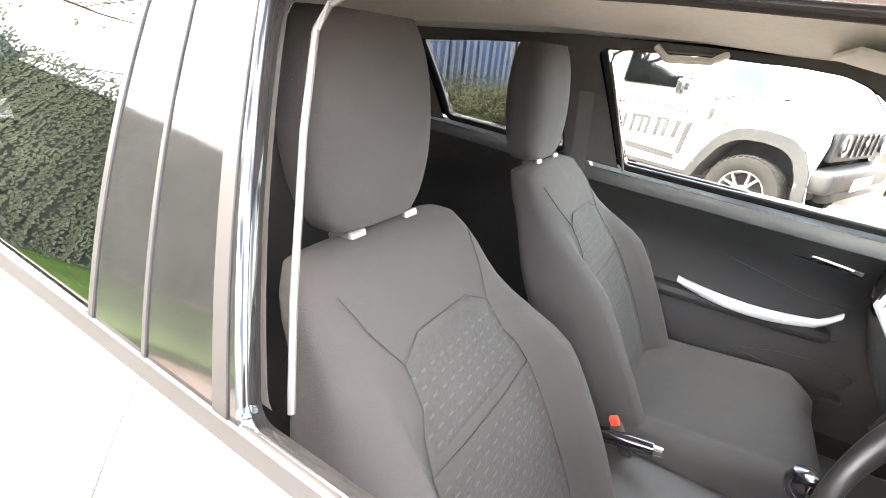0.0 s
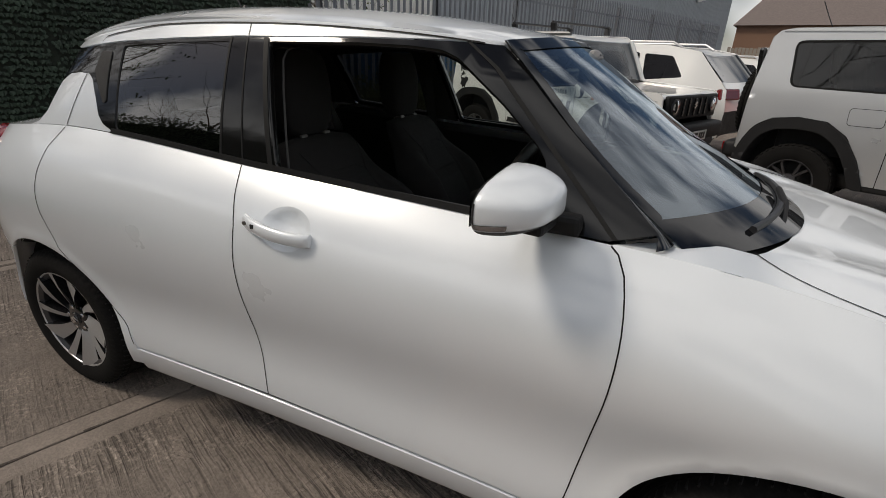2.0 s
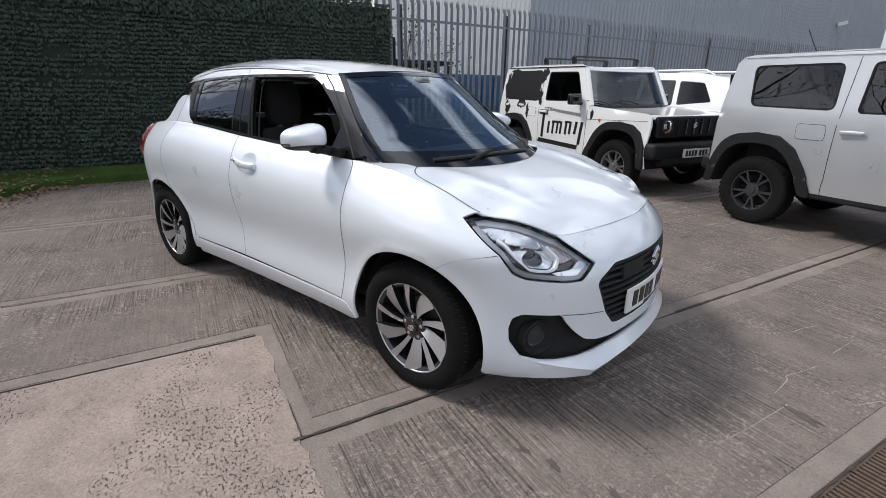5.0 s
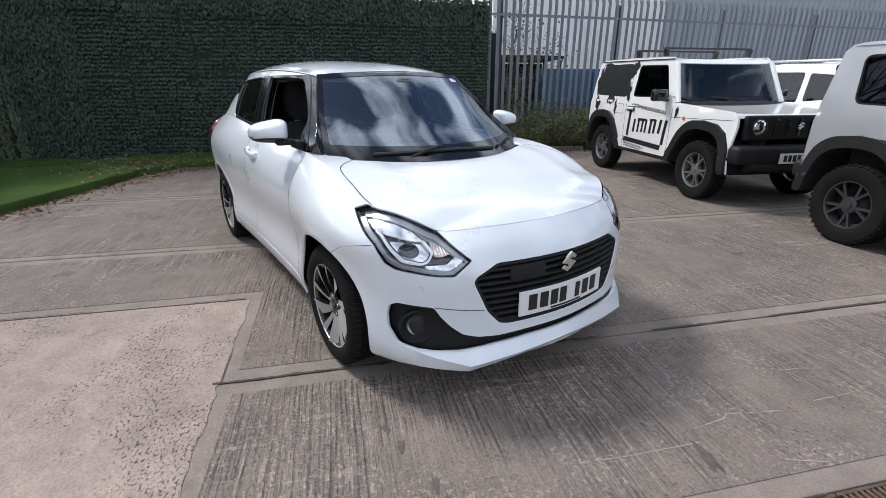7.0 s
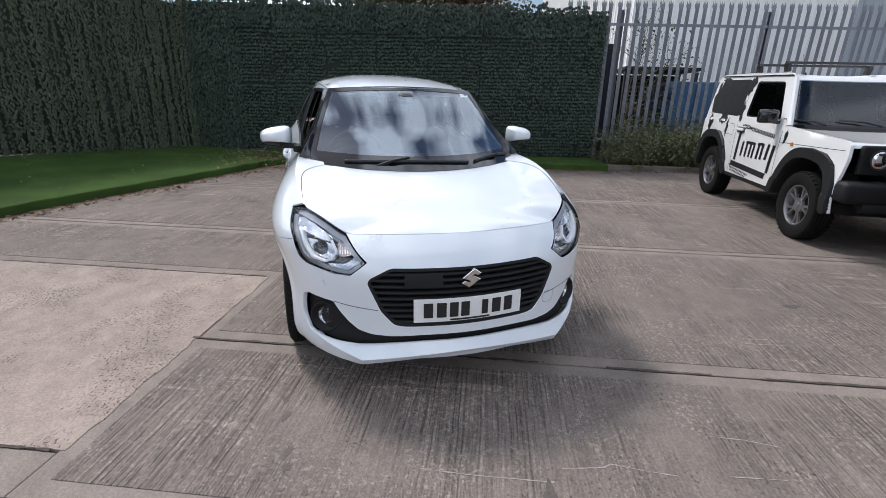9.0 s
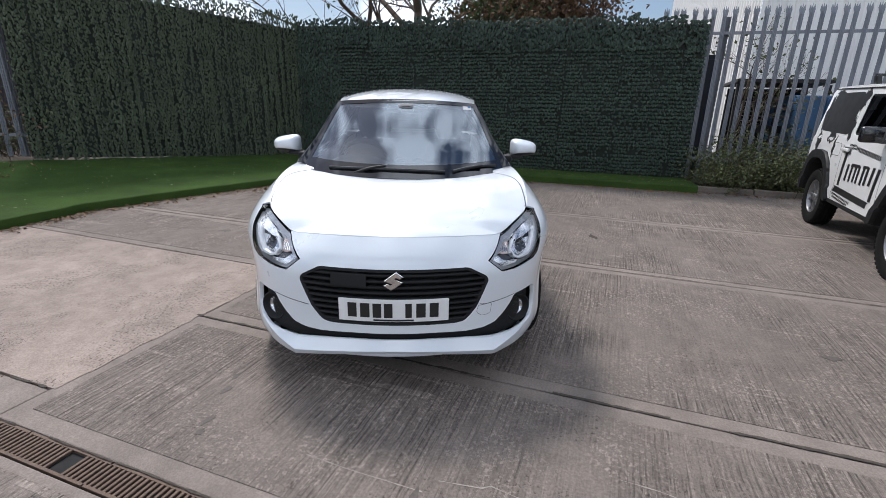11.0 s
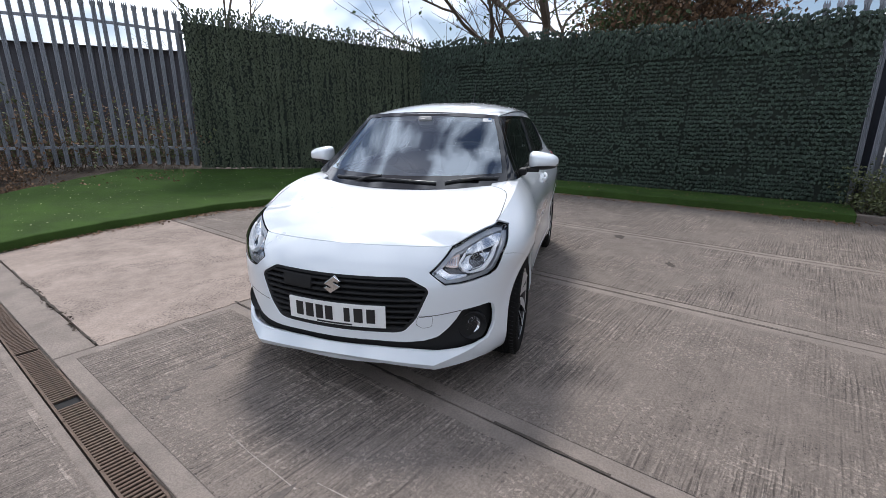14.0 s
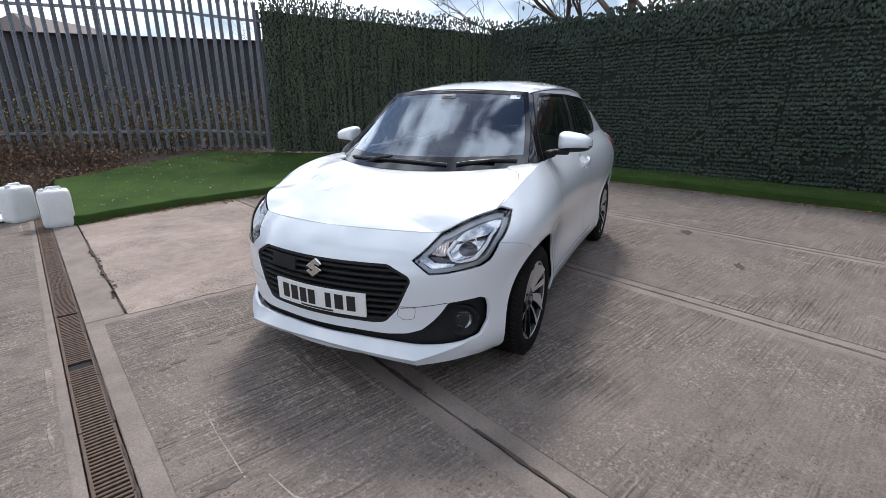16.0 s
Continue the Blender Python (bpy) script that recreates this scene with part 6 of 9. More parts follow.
def along(pts, step=0.06):
    out = []
    for a, b in zip(pts, pts[1:]):
        k = max(1, int(math.dist(a, b) / step))
        out += [(a[0] + (b[0] - a[0]) * i / k, a[1] + (b[1] - a[1]) * i / k) for i in range(k)]
    return out + [pts[-1]]


def jeep(m, body, label, rack, decal):
    """A small square off-roader with black arches and bumpers."""
    ob = thing("off_roader", m, label, "car", "small off-roaders")
    taper = Spline((0.3, 0.765), (0.55, 0.785), (0.85, 0.79), (1.08, 0.780), (1.35, 0.745), (1.70, 0.695))

    def side(x, z):
        y = taper(z) - 0.05 * smooth01(x, 1.1, 1.75) * smooth01(z, 0.4, 0.9)
        rib = 0.012 * smooth01(-z, -1.085, -1.060) + 0.016 * smooth01(-z, -0.550, -0.525)
        return x, y + rib, z

    def sy(x, z):
        return float(side(x, z)[1])
    F, R_, rad = (1.125, 0.347), (-1.125, 0.347), 0.455

    def flare(c, r):
        k = 1 if c[0] < 0 else -1
        pts = [(-0.52, 0.38), (-0.475, 0.64), (-0.385, 0.82), (-0.26, 0.905), (-0.05, 0.935), (0.17, 0.915), (0.33, 0.81), (0.455, 0.62), (0.56, 0.38)]
        return [(c[0] + k * x, z) for x, z in (pts if k > 0 else pts[::-1])]
    ff, fr = flare(F, rad), flare(R_, rad)
    top = [(1.60, 0.60), (1.635, 0.90), (1.62, 1.015), (1.56, 1.045), (0.60, 1.105), (0.36, 1.60), (0.30, 1.655), (-1.40, 1.672), (-1.52, 1.655), (-1.57, 1.60), (-1.62, 1.15), (-1.625, 0.60)]
    shell = top + [(-1.58, 0.55)] + fr + [(-0.60, 0.40), (0.60, 0.40)] + ff
    wf = rounded([(0.43, 1.155), (0.235, 1.565), (-0.40, 1.575), (-0.41, 1.15)], 0.05)
    wq = rounded([(-0.575, 1.165), (-0.60, 1.575), (-1.385, 1.570), (-1.33, 1.180)], 0.07)
    for nm, ol, holes in (("body_side", shell, [wf, wq]),):
        panel(nm, rounded(ol, 0.012, 2), side, body, ob, holes=holes, flip=True, mirror=True, flange=0.03, h=0.05)
    for w, nm in ((wf, "door_window"), (wq, "quarter_window")):
        panel(nm, w, side, M_DARKGLASS, ob, off=-0.012, flange=0, flip=True, mirror=True, h=0.1)
        panel("window_seal", w, side, M_SEAL, ob, holes=[shrink(dense(w, 0.03), 0.016)], off=-0.004, flange=0.01, flip=True, mirror=True, h=0.04)
    for ln in ([(0.565, 0.42), (0.575, 1.10), (0.569, 1.10), (0.559, 0.42)], [(-0.50, 0.42), (-0.515, 1.10), (-0.50, 1.62), (-0.506, 1.62), (-0.521, 1.10), (-0.506, 0.42)], [(0.57, 0.925), (1.58, 0.955), (1.58, 0.960), (0.57, 0.930)]):
        panel("shut_line", ln, side, M_SEAL, ob, off=0.0012, flange=0, flip=True, mirror=True, h=0.05)
    flap = rounded([(-0.585, 0.905), (-0.595, 1.04), (-0.835, 1.04), (-0.825, 0.905)], 0.03)
    near, far = panel("fuel_flap", flap, side, body, ob, off=0.003, flange=0.004, flip=True, mirror=True)
    bpy.data.objects.remove(near)
    near, far = panel("flap_gap", shrink(dense(flap, 0.02), -0.004), side, M_SEAL, ob, holes=[flap], off=0.002, flange=0, flip=True, mirror=True, h=0.03)
    bpy.data.objects.remove(near)
    cup = rounded([(-0.275, 0.945), (-0.275, 1.02), (-0.49, 1.02), (-0.49, 0.945)], 0.03)
    panel("handle_recess", cup, side, M_GUN2 if decal else body, ob, off=0.0015, flange=0, flip=True, mirror=True, h=0.03)
    panel("drip_rail", along([(0.36, 1.625), (-1.50, 1.645)]) + along([(-1.50, 1.655), (0.34, 1.636)]), side, M_SEAL if body is not M_SILVER else body, ob, off=0.012, flange=0.014, flip=True, mirror=True, h=0.04)
    # skins across
    strip_across("bonnet", along([(1.62, 0.99), (1.60, 1.03), (1.54, 1.05), (0.62, 1.105)]), sy, body, ob, 0.02)
    strip_across("windscreen", along([(0.585, 1.125), (0.375, 1.590)]), lambda x, z: sy(x, z) - 0.045, M_SCREEN2, ob, 0.02)
    strip_across("screen_frame", along([(0.37, 1.585), (0.335, 1.63), (0.29, 1.655)]), sy, body, ob, 0.015)
    strip_across("roof", along([(0.30, 1.655), (-0.55, 1.675), (-1.42, 1.668), (-1.52, 1.65), (-1.57, 1.60)]), sy, body, ob, 0.030)
    strip_across("tailgate", along([(-1.57, 1.60), (-1.62, 1.15), (-1.63, 0.60)]), sy, body, ob, 0.015)
    for sg in (1, -1):
        bm = bmesh.new()
        tube(bm, [(0.60, sg * (sy(0.6, 1.1) - 0.02), 1.105), (0.37, sg * (sy(0.37, 1.6) - 0.02), 1.60)], 0.034, 8)
        part("pillar", bm, body, ob, smooth=True)
    bm = bmesh.new()
    box(bm, (0.06, 1.30, 0.30), (-1.64, 0, 1.36), (0, -6, 0), 0.02)
    part("rear_window", bm, M_BLACK, ob)
    # front
    bm = bmesh.new()
    box(bm, (0.06, 1.33, 0.26), (1.635, 0, 0.885), (0, 0, 0), 0.02)
    gr = part("grille", bm, M_PLASTIC, ob)
    for k in range(5):
        bm = bmesh.new()
        box(bm, (0.02, 0.030, 0.19), (1.672, -0.30 + 0.15 * k, 0.885), bevel=0.006)
        part("grille_bar", bm, M_BLACK, gr)
    bm = bmesh.new()
    prism(bm, [(x * 0.9, y * 0.9) for x, y in S_SHAPE], 0.012, Matrix(((0, 0, 1, 1.675), (1, 0, 0, 0), (0, 1, 0, 0.905), (0, 0, 0, 1))))
    part("badge", bm, M_CHROME, ob)
    for sg in (1, -1):
        bm = bmesh.new()
        lathe(bm, [(0.090, -0.02), (0.092, 0.018), (0.080, 0.020)], (1.668, sg * 0.515, 0.895), (0, 90, 0), 32)
        hl = part("head_lamp", bm, M_GUN, ob, smooth=True)
        bm = bmesh.new()
        lathe(bm, [(0.080, 0.014), (0.060, 0.026), (0.030, 0.033), (0.0, 0.035)], (1.668, sg * 0.515, 0.895), (0, 90, 0), 28)
        part("lens", bm, M_CHROME, hl, "bright round lens", smooth=True)
        bm = bmesh.new()
        lathe(bm, [(0.038, -0.01), (0.034, 0.012), (0.0, 0.016)], (1.700, sg * 0.52, 0.60), (0, 90, 0), 20)
        part("fog_lamp", bm, M_CHROME, ob, smooth=True)
        bm = bmesh.new()
        lathe(bm, [(0.022, -0.01), (0.02, 0.008), (0.0, 0.01)], (0.82, sg * (sy(0.82, 0.93) + 0.003), 0.93), (-90 * sg, 0, 0), 16)
        part("side_repeater", bm, M_AMBER, ob, smooth=True)
    bm = bmesh.new()
    box(bm, (0.20, 1.56, 0.20), (1.66, 0, 0.60), (0, 0, 0), 0.05, 3)
    box(bm, (0.14, 1.20, 0.12), (1.68, 0, 0.47), (0, -12, 0), 0.04, 2)
    part("front_bumper", bm, M_PLASTIC, ob, smooth=True)
    bm = bmesh.new()
    box(bm, (0.008, 0.52, 0.111), (1.768, 0, 0.565), bevel=0.002)
    pl = part("number_plate", bm, M_PLATE, ob, "white plate with dark bars")
    for k in range(7):
        bm = bmesh.new()
        box(bm, (0.002, 0.042, 0.070), (1.773, -0.19 + 0.058 * k + (0.03 if k > 3 else 0), 0.565))
        part("bar", bm, M_INK, pl)
    bm = bmesh.new()
    box(bm, (0.18, 1.58, 0.17), (-1.66, 0, 0.57), (0, 0, 0), 0.05, 3)
    part("rear_bumper", bm, M_PLASTIC, ob, smooth=True)
    for sg in (1, -1):
        bm = bmesh.new()
        box(bm, (0.04, 0.20, 0.085), (-1.752, sg * 0.62, 0.585), bevel=0.01)
        part("tail_lamp", bm, M_REDLENS, ob)
    # arches
    for c in (F, R_):
        outer, innr = flare(c, rad), None
        inner_ = [(c[0] + (x - c[0]) * 0.83, 0.347 + (z - 0.347) * 0.83 if z > 0.4 else z) for x, z in outer]
        ring_ol = rounded(outer + inner_[::-1], 0.09, 5)
        panel("wheel_arch_trim", ring_ol, side, M_PLASTIC, ob, off=0.036, flange=0.05, flip=True, mirror=True, h=0.04)
        for sg in (1, -1):
            bm = bmesh.new()
            pts = inner_
            rows = [[bm.verts.new((x, sg * y, z)) for y in (0.80, 0.50)] for x, z in pts]
            for r0, r1 in zip(rows, rows[1:]):
                bm.faces.new((r0[0], r0[1], r1[1], r1[0]))
            bm.faces.new([r[1] for r in rows])
            part("arch_liner", bm, M_DARK, ob)
    bm = bmesh.new()
    box(bm, (1.30, 0.10, 0.07), (0, -0.755, 0.405), bevel=0.02)
    sl = part("sill_step", bm, M_PLASTIC, ob)
    twin(sl)
    bm = bmesh.new()
    box(bm, (3.0, 1.2, 0.12), (0, 0, 0.40), bevel=0.02)
    tube(bm, [(-1.125, -0.65, 0.33), (-1.125, 0.65, 0.33)], 0.045, 10)
    tube(bm, [(1.125, -0.65, 0.33), (1.125, 0.65, 0.33)], 0.045, 10)
    part("chassis", bm, M_DARK, ob)
    # mirrors, handles, wipers, aerial
    for sg in (1, -1):
        bm = bmesh.new()
        box(bm, (0.09, 0.20, 0.15), (0.40, sg * 0.90, 1.19), (0, 0, sg * 8), 0.03, 3)
        box(bm, (0.05, 0.10, 0.04), (0.41, sg * 0.79, 1.13), (0, 0, 0), 0.01)
        part("door_mirror", bm, M_BLACK, ob, smooth=True)
        bm = bmesh.new()
        box(bm, (0.19, 0.025, 0.035), (-0.382, sg * (sy(-0.38, 0.985) + 0.024), 0.990), bevel=0.012)
        part("door_handle", bm, body, ob, smooth=True)
    for y0 in (0.10, -0.45):
        bm = bmesh.new()
        tube(bm, [(0.60, y0 + 0.05, 1.125), (0.575, y0 - 0.10, 1.16), (0.558, y0 - 0.36, 1.175)], 0.010, 6, 0.006)
        part("wiper", bm, M_INK, ob)
    bm = bmesh.new()
    lathe(bm, [(0.03, 0.0), (0.02, 0.03), (0.0, 0.035)], (-1.36, 0.3, 1.695), seg=12)
    tube(bm, [(-1.36, 0.3, 1.72), (-1.43, 0.3, 1.84), (-1.50, 0.3, 1.97)], 0.005, 6)
    part("aerial", bm, M_INK, ob)
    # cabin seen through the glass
    # dark block filling the lower cabin in place of its shade
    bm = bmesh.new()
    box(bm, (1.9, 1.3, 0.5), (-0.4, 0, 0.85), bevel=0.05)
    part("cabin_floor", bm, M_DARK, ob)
    for sx, syy in ((-0.15, 0.34), (-0.15, -0.34), (-0.95, 0.3), (-0.95, -0.3)):
        bm = bmesh.new()
        box(bm, (0.13, 0.44, 0.60), (sx, syy, 1.12), (0, -14, 0), 0.05, 3)
        box(bm, (0.10, 0.24, 0.17), (sx - 0.10, syy, 1.47), (0, -10, 0), 0.04, 3)
        part("seat_back", bm, M_FABRIC, ob, smooth=True)
    bm = bmesh.new()
    ringp = [(0.30 + 0.05 * math.sin(a) * -1, -0.34 + 0.18 * math.cos(a), 1.17 + 0.17 * math.sin(a)) for a in np.linspace(0, 2 * math.pi, 24)]
    tube(bm, ringp, 0.014, 6)
    part("steering_wheel", bm, M_TRIM, ob, smooth=True)
    bm = bmesh.new()
    box(bm, (0.30, 1.25, 0.20), (0.50, 0, 1.02), bevel=0.05)
    part("dashboard", bm, M_TRIM, ob)
    # wheels
    mk = plain_wheel(0.347, 0.205, 0.195, M_GUN2 if decal else M_GUN)
    add_wheels(ob, mk, [(1.125, -0.70, 0.347, 0), (-1.125, -0.70, 0.347, 0), (1.125, 0.70, 0.347, 0), (-1.125, 0.70, 0.347, 0)])
    sp = mk()
    for o in sp:
        o.parent = ob
        o.matrix_basis = pose(-1.74, -0.02, 0.98, 0, 20, -90)
    if rack:
        for x in (0.02, -0.62):
            bm = bmesh.new()
            tube(bm, [(x, -0.66, 1.775), (x, 0.66, 1.775)], 0.015, 8)
            part("roof_bar", bm, M_INK, ob)
            for sg in (1, -1):
                bm = bmesh.new()
                box(bm, (0.08, 0.05, 0.10), (x, sg * 0.63, 1.725), (sg * -12, 0, 0), 0.012)
                part("bar_foot", bm, M_INK, ob)
    if decal:
        def stick(nm, ol, mt=M_INK, o=0.004):
            p = panel(nm, ol, lambda x, z: (x, -side(x, z)[1], z), mt, ob, off=o, flange=0.002, flip=False, h=0.05)
            return p
        for i, (c, r, sx, sz) in enumerate((((-0.52, 1.52), 0.10, 0.9, 1.1), ((-1.02, 1.10), 0.10, 1.1, 0.9), ((-1.40, 1.02), 0.09, 0.8, 1.3), ((-1.47, 1.36), 0.09, 0.7, 1.9), ((-0.53, 1.20), 0.06, 0.9, 2.0), ((-0.82, 0.99), 0.05, 0.7, 2.0), ((0.66, 0.99), 0.045, 0.6, 1.7), ((-1.30, 1.61), 0.05, 2.2, 0.5))):
            stick("splash_decal", blob(c, r, 22, i + 2, sx, sz))
        stick("quarter_wrap", rounded([(-0.57, 1.14), (-0.56, 1.60), (-1.40, 1.60), (-1.47, 1.15)], 0.07), M_INK, 0.003)
        for k, (x, w, z0, z1, lean) in enumerate(((-0.42, 0.055, 0.60, 0.98, 0.03), (-0.27, 0.045, 0.67, 0.85, 0.02), (-0.16, 0.04, 0.67, 0.86, 0.02), (-0.06, 0.04, 0.68, 0.86, 0.02), (0.02, 0.04, 0.68, 0.86, 0.02), (0.13, 0.045, 0.68, 0.87, 0.02), (0.22, 0.045, 0.69, 0.87, 0.02), (0.33, 0.05, 0.70, 0.88, 0.03), (0.42, 0.055, 0.56, 0.88, 0.05))):
            stick("lettering_bar", [(x, z0), (x + w, z0), (x + w + lean, z1), (x + lean, z1)])
        stick("lettering_bar", [(-0.16, 0.83), (0.04, 0.835), (0.05, 0.87), (-0.15, 0.865)])
        stick("lettering_bar", [(0.13, 0.845), (0.25, 0.85), (0.26, 0.88), (0.14, 0.875)])
        stick("stripe_decal", [(-0.48, 0.525), (0.44, 0.49), (0.44, 0.55), (-0.48, 0.585)])
        for row, (z0, n, x0) in enumerate(((1.035, 22, -0.36), (1.005, 20, -0.28), (0.49, 14, -0.46), (0.455, 12, -0.44))):
            for k in range(n):
                x = x0 + 0.037 * k
                z = z0 - (0.0028 * k * (k > 4) if row < 2 else 0.0025 * k)
                stick("tread_decal", [(x, z), (x + 0.018, z), (x + 0.026, z + 0.022), (x + 0.008, z + 0.022)])
    return ob


def crossover(m, body, label, L=4.3, H=1.56):
    """A rounded family car, built from its side outline."""
    ob = thing("parked_car", m, label, "car", "parked cars in the row")
    k = L / 4.3
    ww = Spline((0.2, 0.80), (0.5, 0.87), (0.80, 0.885), (0.98, 0.845), (1.25, 0.752), (1.56, 0.645))

    def side(x, z):
        x = np.asarray(x, float)
        z = np.asarray(z, float)
        return x + 0 * z, ww(z) - 0.16 * smooth01(np.abs(x), 1.45 * k, 2.2 * k) ** 1.5, z

    def sy(x, z):
        return float(side(x, z)[1])
    f, r, rad = (1.30 * k, 0.33), (-1.30 * k, 0.33), 0.38
    top = [(2.12, 0.35), (2.14, 0.70), (2.05, 0.88), (1.80, 0.96), (1.05, 1.05), (0.45, 1.42), (0.25, 1.50), (-0.4, 1.56), (-1.2, 1.54), (-1.65, 1.46), (-1.98, 1.10), (-2.08, 0.98), (-2.13, 0.70), (-2.10, 0.35)]
    top = [(x * k, z * H / 1.56) for x, z in top]
    shell = top + arc(r, rad, 200, -20, 14) + arc(f, rad, 200, -20, 14)
    wf = rounded([(0.90 * k, 1.06), (0.36 * k, 1.41 * H / 1.56), (-0.12, 1.45 * H / 1.56), (-0.14, 1.04)], 0.04)
    wr = rounded([(-0.22, 1.04), (-0.20, 1.45 * H / 1.56), (-0.80, 1.44 * H / 1.56), (-0.88, 1.05)], 0.04)
    wq = rounded([(-0.96, 1.06), (-0.88, 1.43 * H / 1.56), (-1.30, 1.40 * H / 1.56), (-1.52, 1.12)], 0.04)
    panel("body_side", rounded(shell, 0.03, 2), side, body, ob, holes=[wf, wr, wq], flip=True, mirror=True, flange=0.03, h=0.045)
    for w in (wf, wr, wq):
        panel("side_window", w, side, M_DARKGLASS, ob, off=-0.006, flange=0, flip=True, mirror=True, h=0.05)
    for x in (0.98 * k, -0.18, -0.98):
        panel("shut_line", [(x, 0.34), (x + 0.006, 0.34), (x + 0.006, 1.02), (x, 1.02)], side, M_SEAL, ob, off=0.0012, flange=0, flip=True, mirror=True, h=0.06)
    strip_across("bonnet", along(top[1:5]), sy, body, ob, 0.05)
    strip_across("windscreen", along(top[4:7]), lambda x, z: sy(x, z) - 0.03, M_SCREEN2, ob, 0.05)
    strip_across("roof", along(top[6:10]), sy, body, ob, 0.05)
    strip_across("rear_window", along([top[9], top[10]]), lambda x, z: sy(x, z) - 0.03, M_TINT, ob, 0.04)
    strip_across("tailgate", along(top[10:13]), sy, body, ob, 0.04)
    strip_across("rear_bumper", along(top[12:]), sy, M_PLASTIC, ob, 0.05)
    strip_across("front_bumper", along(top[:2]), sy, M_PLASTIC, ob, 0.08)
    lamp = rounded([(-2.02 * k, 0.80), (-2.00 * k, 0.97), (-1.74 * k, 0.99), (-1.60 * k, 0.93), (-1.80 * k, 0.84)], 0.03)
    panel("tail_lamp", lamp, side, M_REDLENS, ob, off=0.012, flange=0.02, flip=True, mirror=True)
    for sg in (1, -1):
        bm = bmesh.new()
        box(bm, (0.07, 0.42, 0.15), (-2.06 * k, sg * 0.54, 0.92), (0, 12, sg * -14), 0.02)
        part("tail_lamp", bm, M_REDLENS, ob)
        bm = bmesh.new()
        box(bm, (0.12, 0.34, 0.12), (2.0 * k, sg * 0.50, 0.78), (0, 0, sg * -20), 0.03)
        part("head_lamp", bm, M_CHROME, ob)
        bm = bmesh.new()
        tube(bm, [(0.2, sg * 0.56, H - 0.02), (0.1, sg * 0.57, H + 0.045), (-1.2, sg * 0.57, H + 0.03), (-1.35, sg * 0.55, H - 0.05)], 0.016, 8)
        part("roof_rail", bm, M_ALLOY, ob, smooth=True)
        bm = bmesh.new()
        box(bm, (0.14, 0.20, 0.13), (0.80 * k, sg * 0.93, 1.08), bevel=0.04, seg=3)
        part("door_mirror", bm, body, ob, smooth=True)
        for c in (f, r):
            bm = bmesh.new()
            rows = [[bm.verts.new((x, sg * y, z)) for y in (0.84, 0.5)] for x, z in arc(c, rad, -10, 190, 14)]
            for r0, r1 in zip(rows, rows[1:]):
                bm.faces.new((r0[0], r0[1], r1[1], r1[0]))
            bm.faces.new([q[1] for q in rows])
            part("arch_liner", bm, M_DARK, ob)
    # dark block standing in for the shaded inside below the windows
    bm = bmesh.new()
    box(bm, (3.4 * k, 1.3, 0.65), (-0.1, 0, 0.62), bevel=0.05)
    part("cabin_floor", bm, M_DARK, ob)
    for sx in (0.05, -0.85):
        for syy in (0.36, -0.36):
            bm = bmesh.new()
            box(bm, (0.14, 0.44, 0.55), (sx, syy, 1.02), (0, -14, 0), 0.05, 3)
            part("seat_back", bm, M_FABRIC, ob, smooth=True)
    add_wheels(ob, plain_wheel(0.33, 0.215, 0.20, M_ALLOY, 5, True), [(f[0], -0.77, 0.33, 0), (r[0], -0.77, 0.33, 0), (f[0], 0.77, 0.33, 0), (r[0], 0.77, 0.33, 0)])
    return ob


jeep(pose(-0.375, 5.345, 0, 0, 0, -24.2), M_WHITE2, "white square off-roader with black splash decals and roof bars", True, True)
jeep(pose(3.35, 3.85, 0, 0, 0, -24.2), M_SILVER, "silver square off-roader with black wheel arches and spare wheel", False, False)
crossover(pose(-0.15, 7.80, 0, 0, 0, 156) @ Matrix.Diagonal((1.07, 1.07, 1.03, 1.0)), M_WHITE2, "white crossover with roof rails and red tail lamps")
crossover(pose(1.6, 12.6, 0, 0, 0, 156), M_WHITE2, "white hatchback parked by the fence", 4.0, 1.50)
crossover(pose(6.2, 13.6, 0, 0, 0, 140), M_RED, "red hatchback parked at the yard's far end", 3.9, 1.50)

# ---- buildings and skip beyond the fence ----
def clad_wall(name, p0, p1, z0, z1, mat, label, step=0.20, rib=0.035):
    """Ribbed sheet cladding: trapezoid ribs running upright."""
    p0, p1 = Vector(p0), Vector(p1)
    d = (p1 - p0)
    L = d.length
    d.normalize()
    n = Vector((d.y, -d.x))
    v, f = [], []
    u, k = 0.0, 0
    shape = ((0.0, 0), (0.11, 0), (0.135, 1), (0.175, 1))
    while u < L:
        for s, o in shape:
            q = p0 + d * (u + s * step / 0.2) + n * (o * rib)
            v += [(q.x, q.y, z0), (q.x, q.y, z1)]
        u += step
    m = len(v) // 2
    f = [(2 * i, 2 * i + 2, 2 * i + 3, 2 * i + 1) for i in range(m - 1)]
    return put(name, v, f, mat, None, "", smooth=False)


def back_pt(u, out):
    q = Vector(BACK_A) + BD * u - BN * out
    return q.x, q.y


shed = thing("industrial_shed", pose(0, 0, 0), "long shed in ribbed pale and blue-grey metal cladding", "building")
for (u0, u1, mt) in ((10.2, 16.2, M_CLAD2), (16.2, 48.0, M_CLAD)):
    w = clad_wall("cladding", back_pt(u0, 5.0), back_pt(u1, 5.0), 0.0, 8.0, mt, "", 0.20 if mt is M_CLAD2 else 0.24)
    w.parent = shed
w = clad_wall("end_wall", back_pt(48.0, 5.0), back_pt(48.0, 25.0), 0.0, 8.0, M_CLAD, "", 0.3)
w.parent = shed
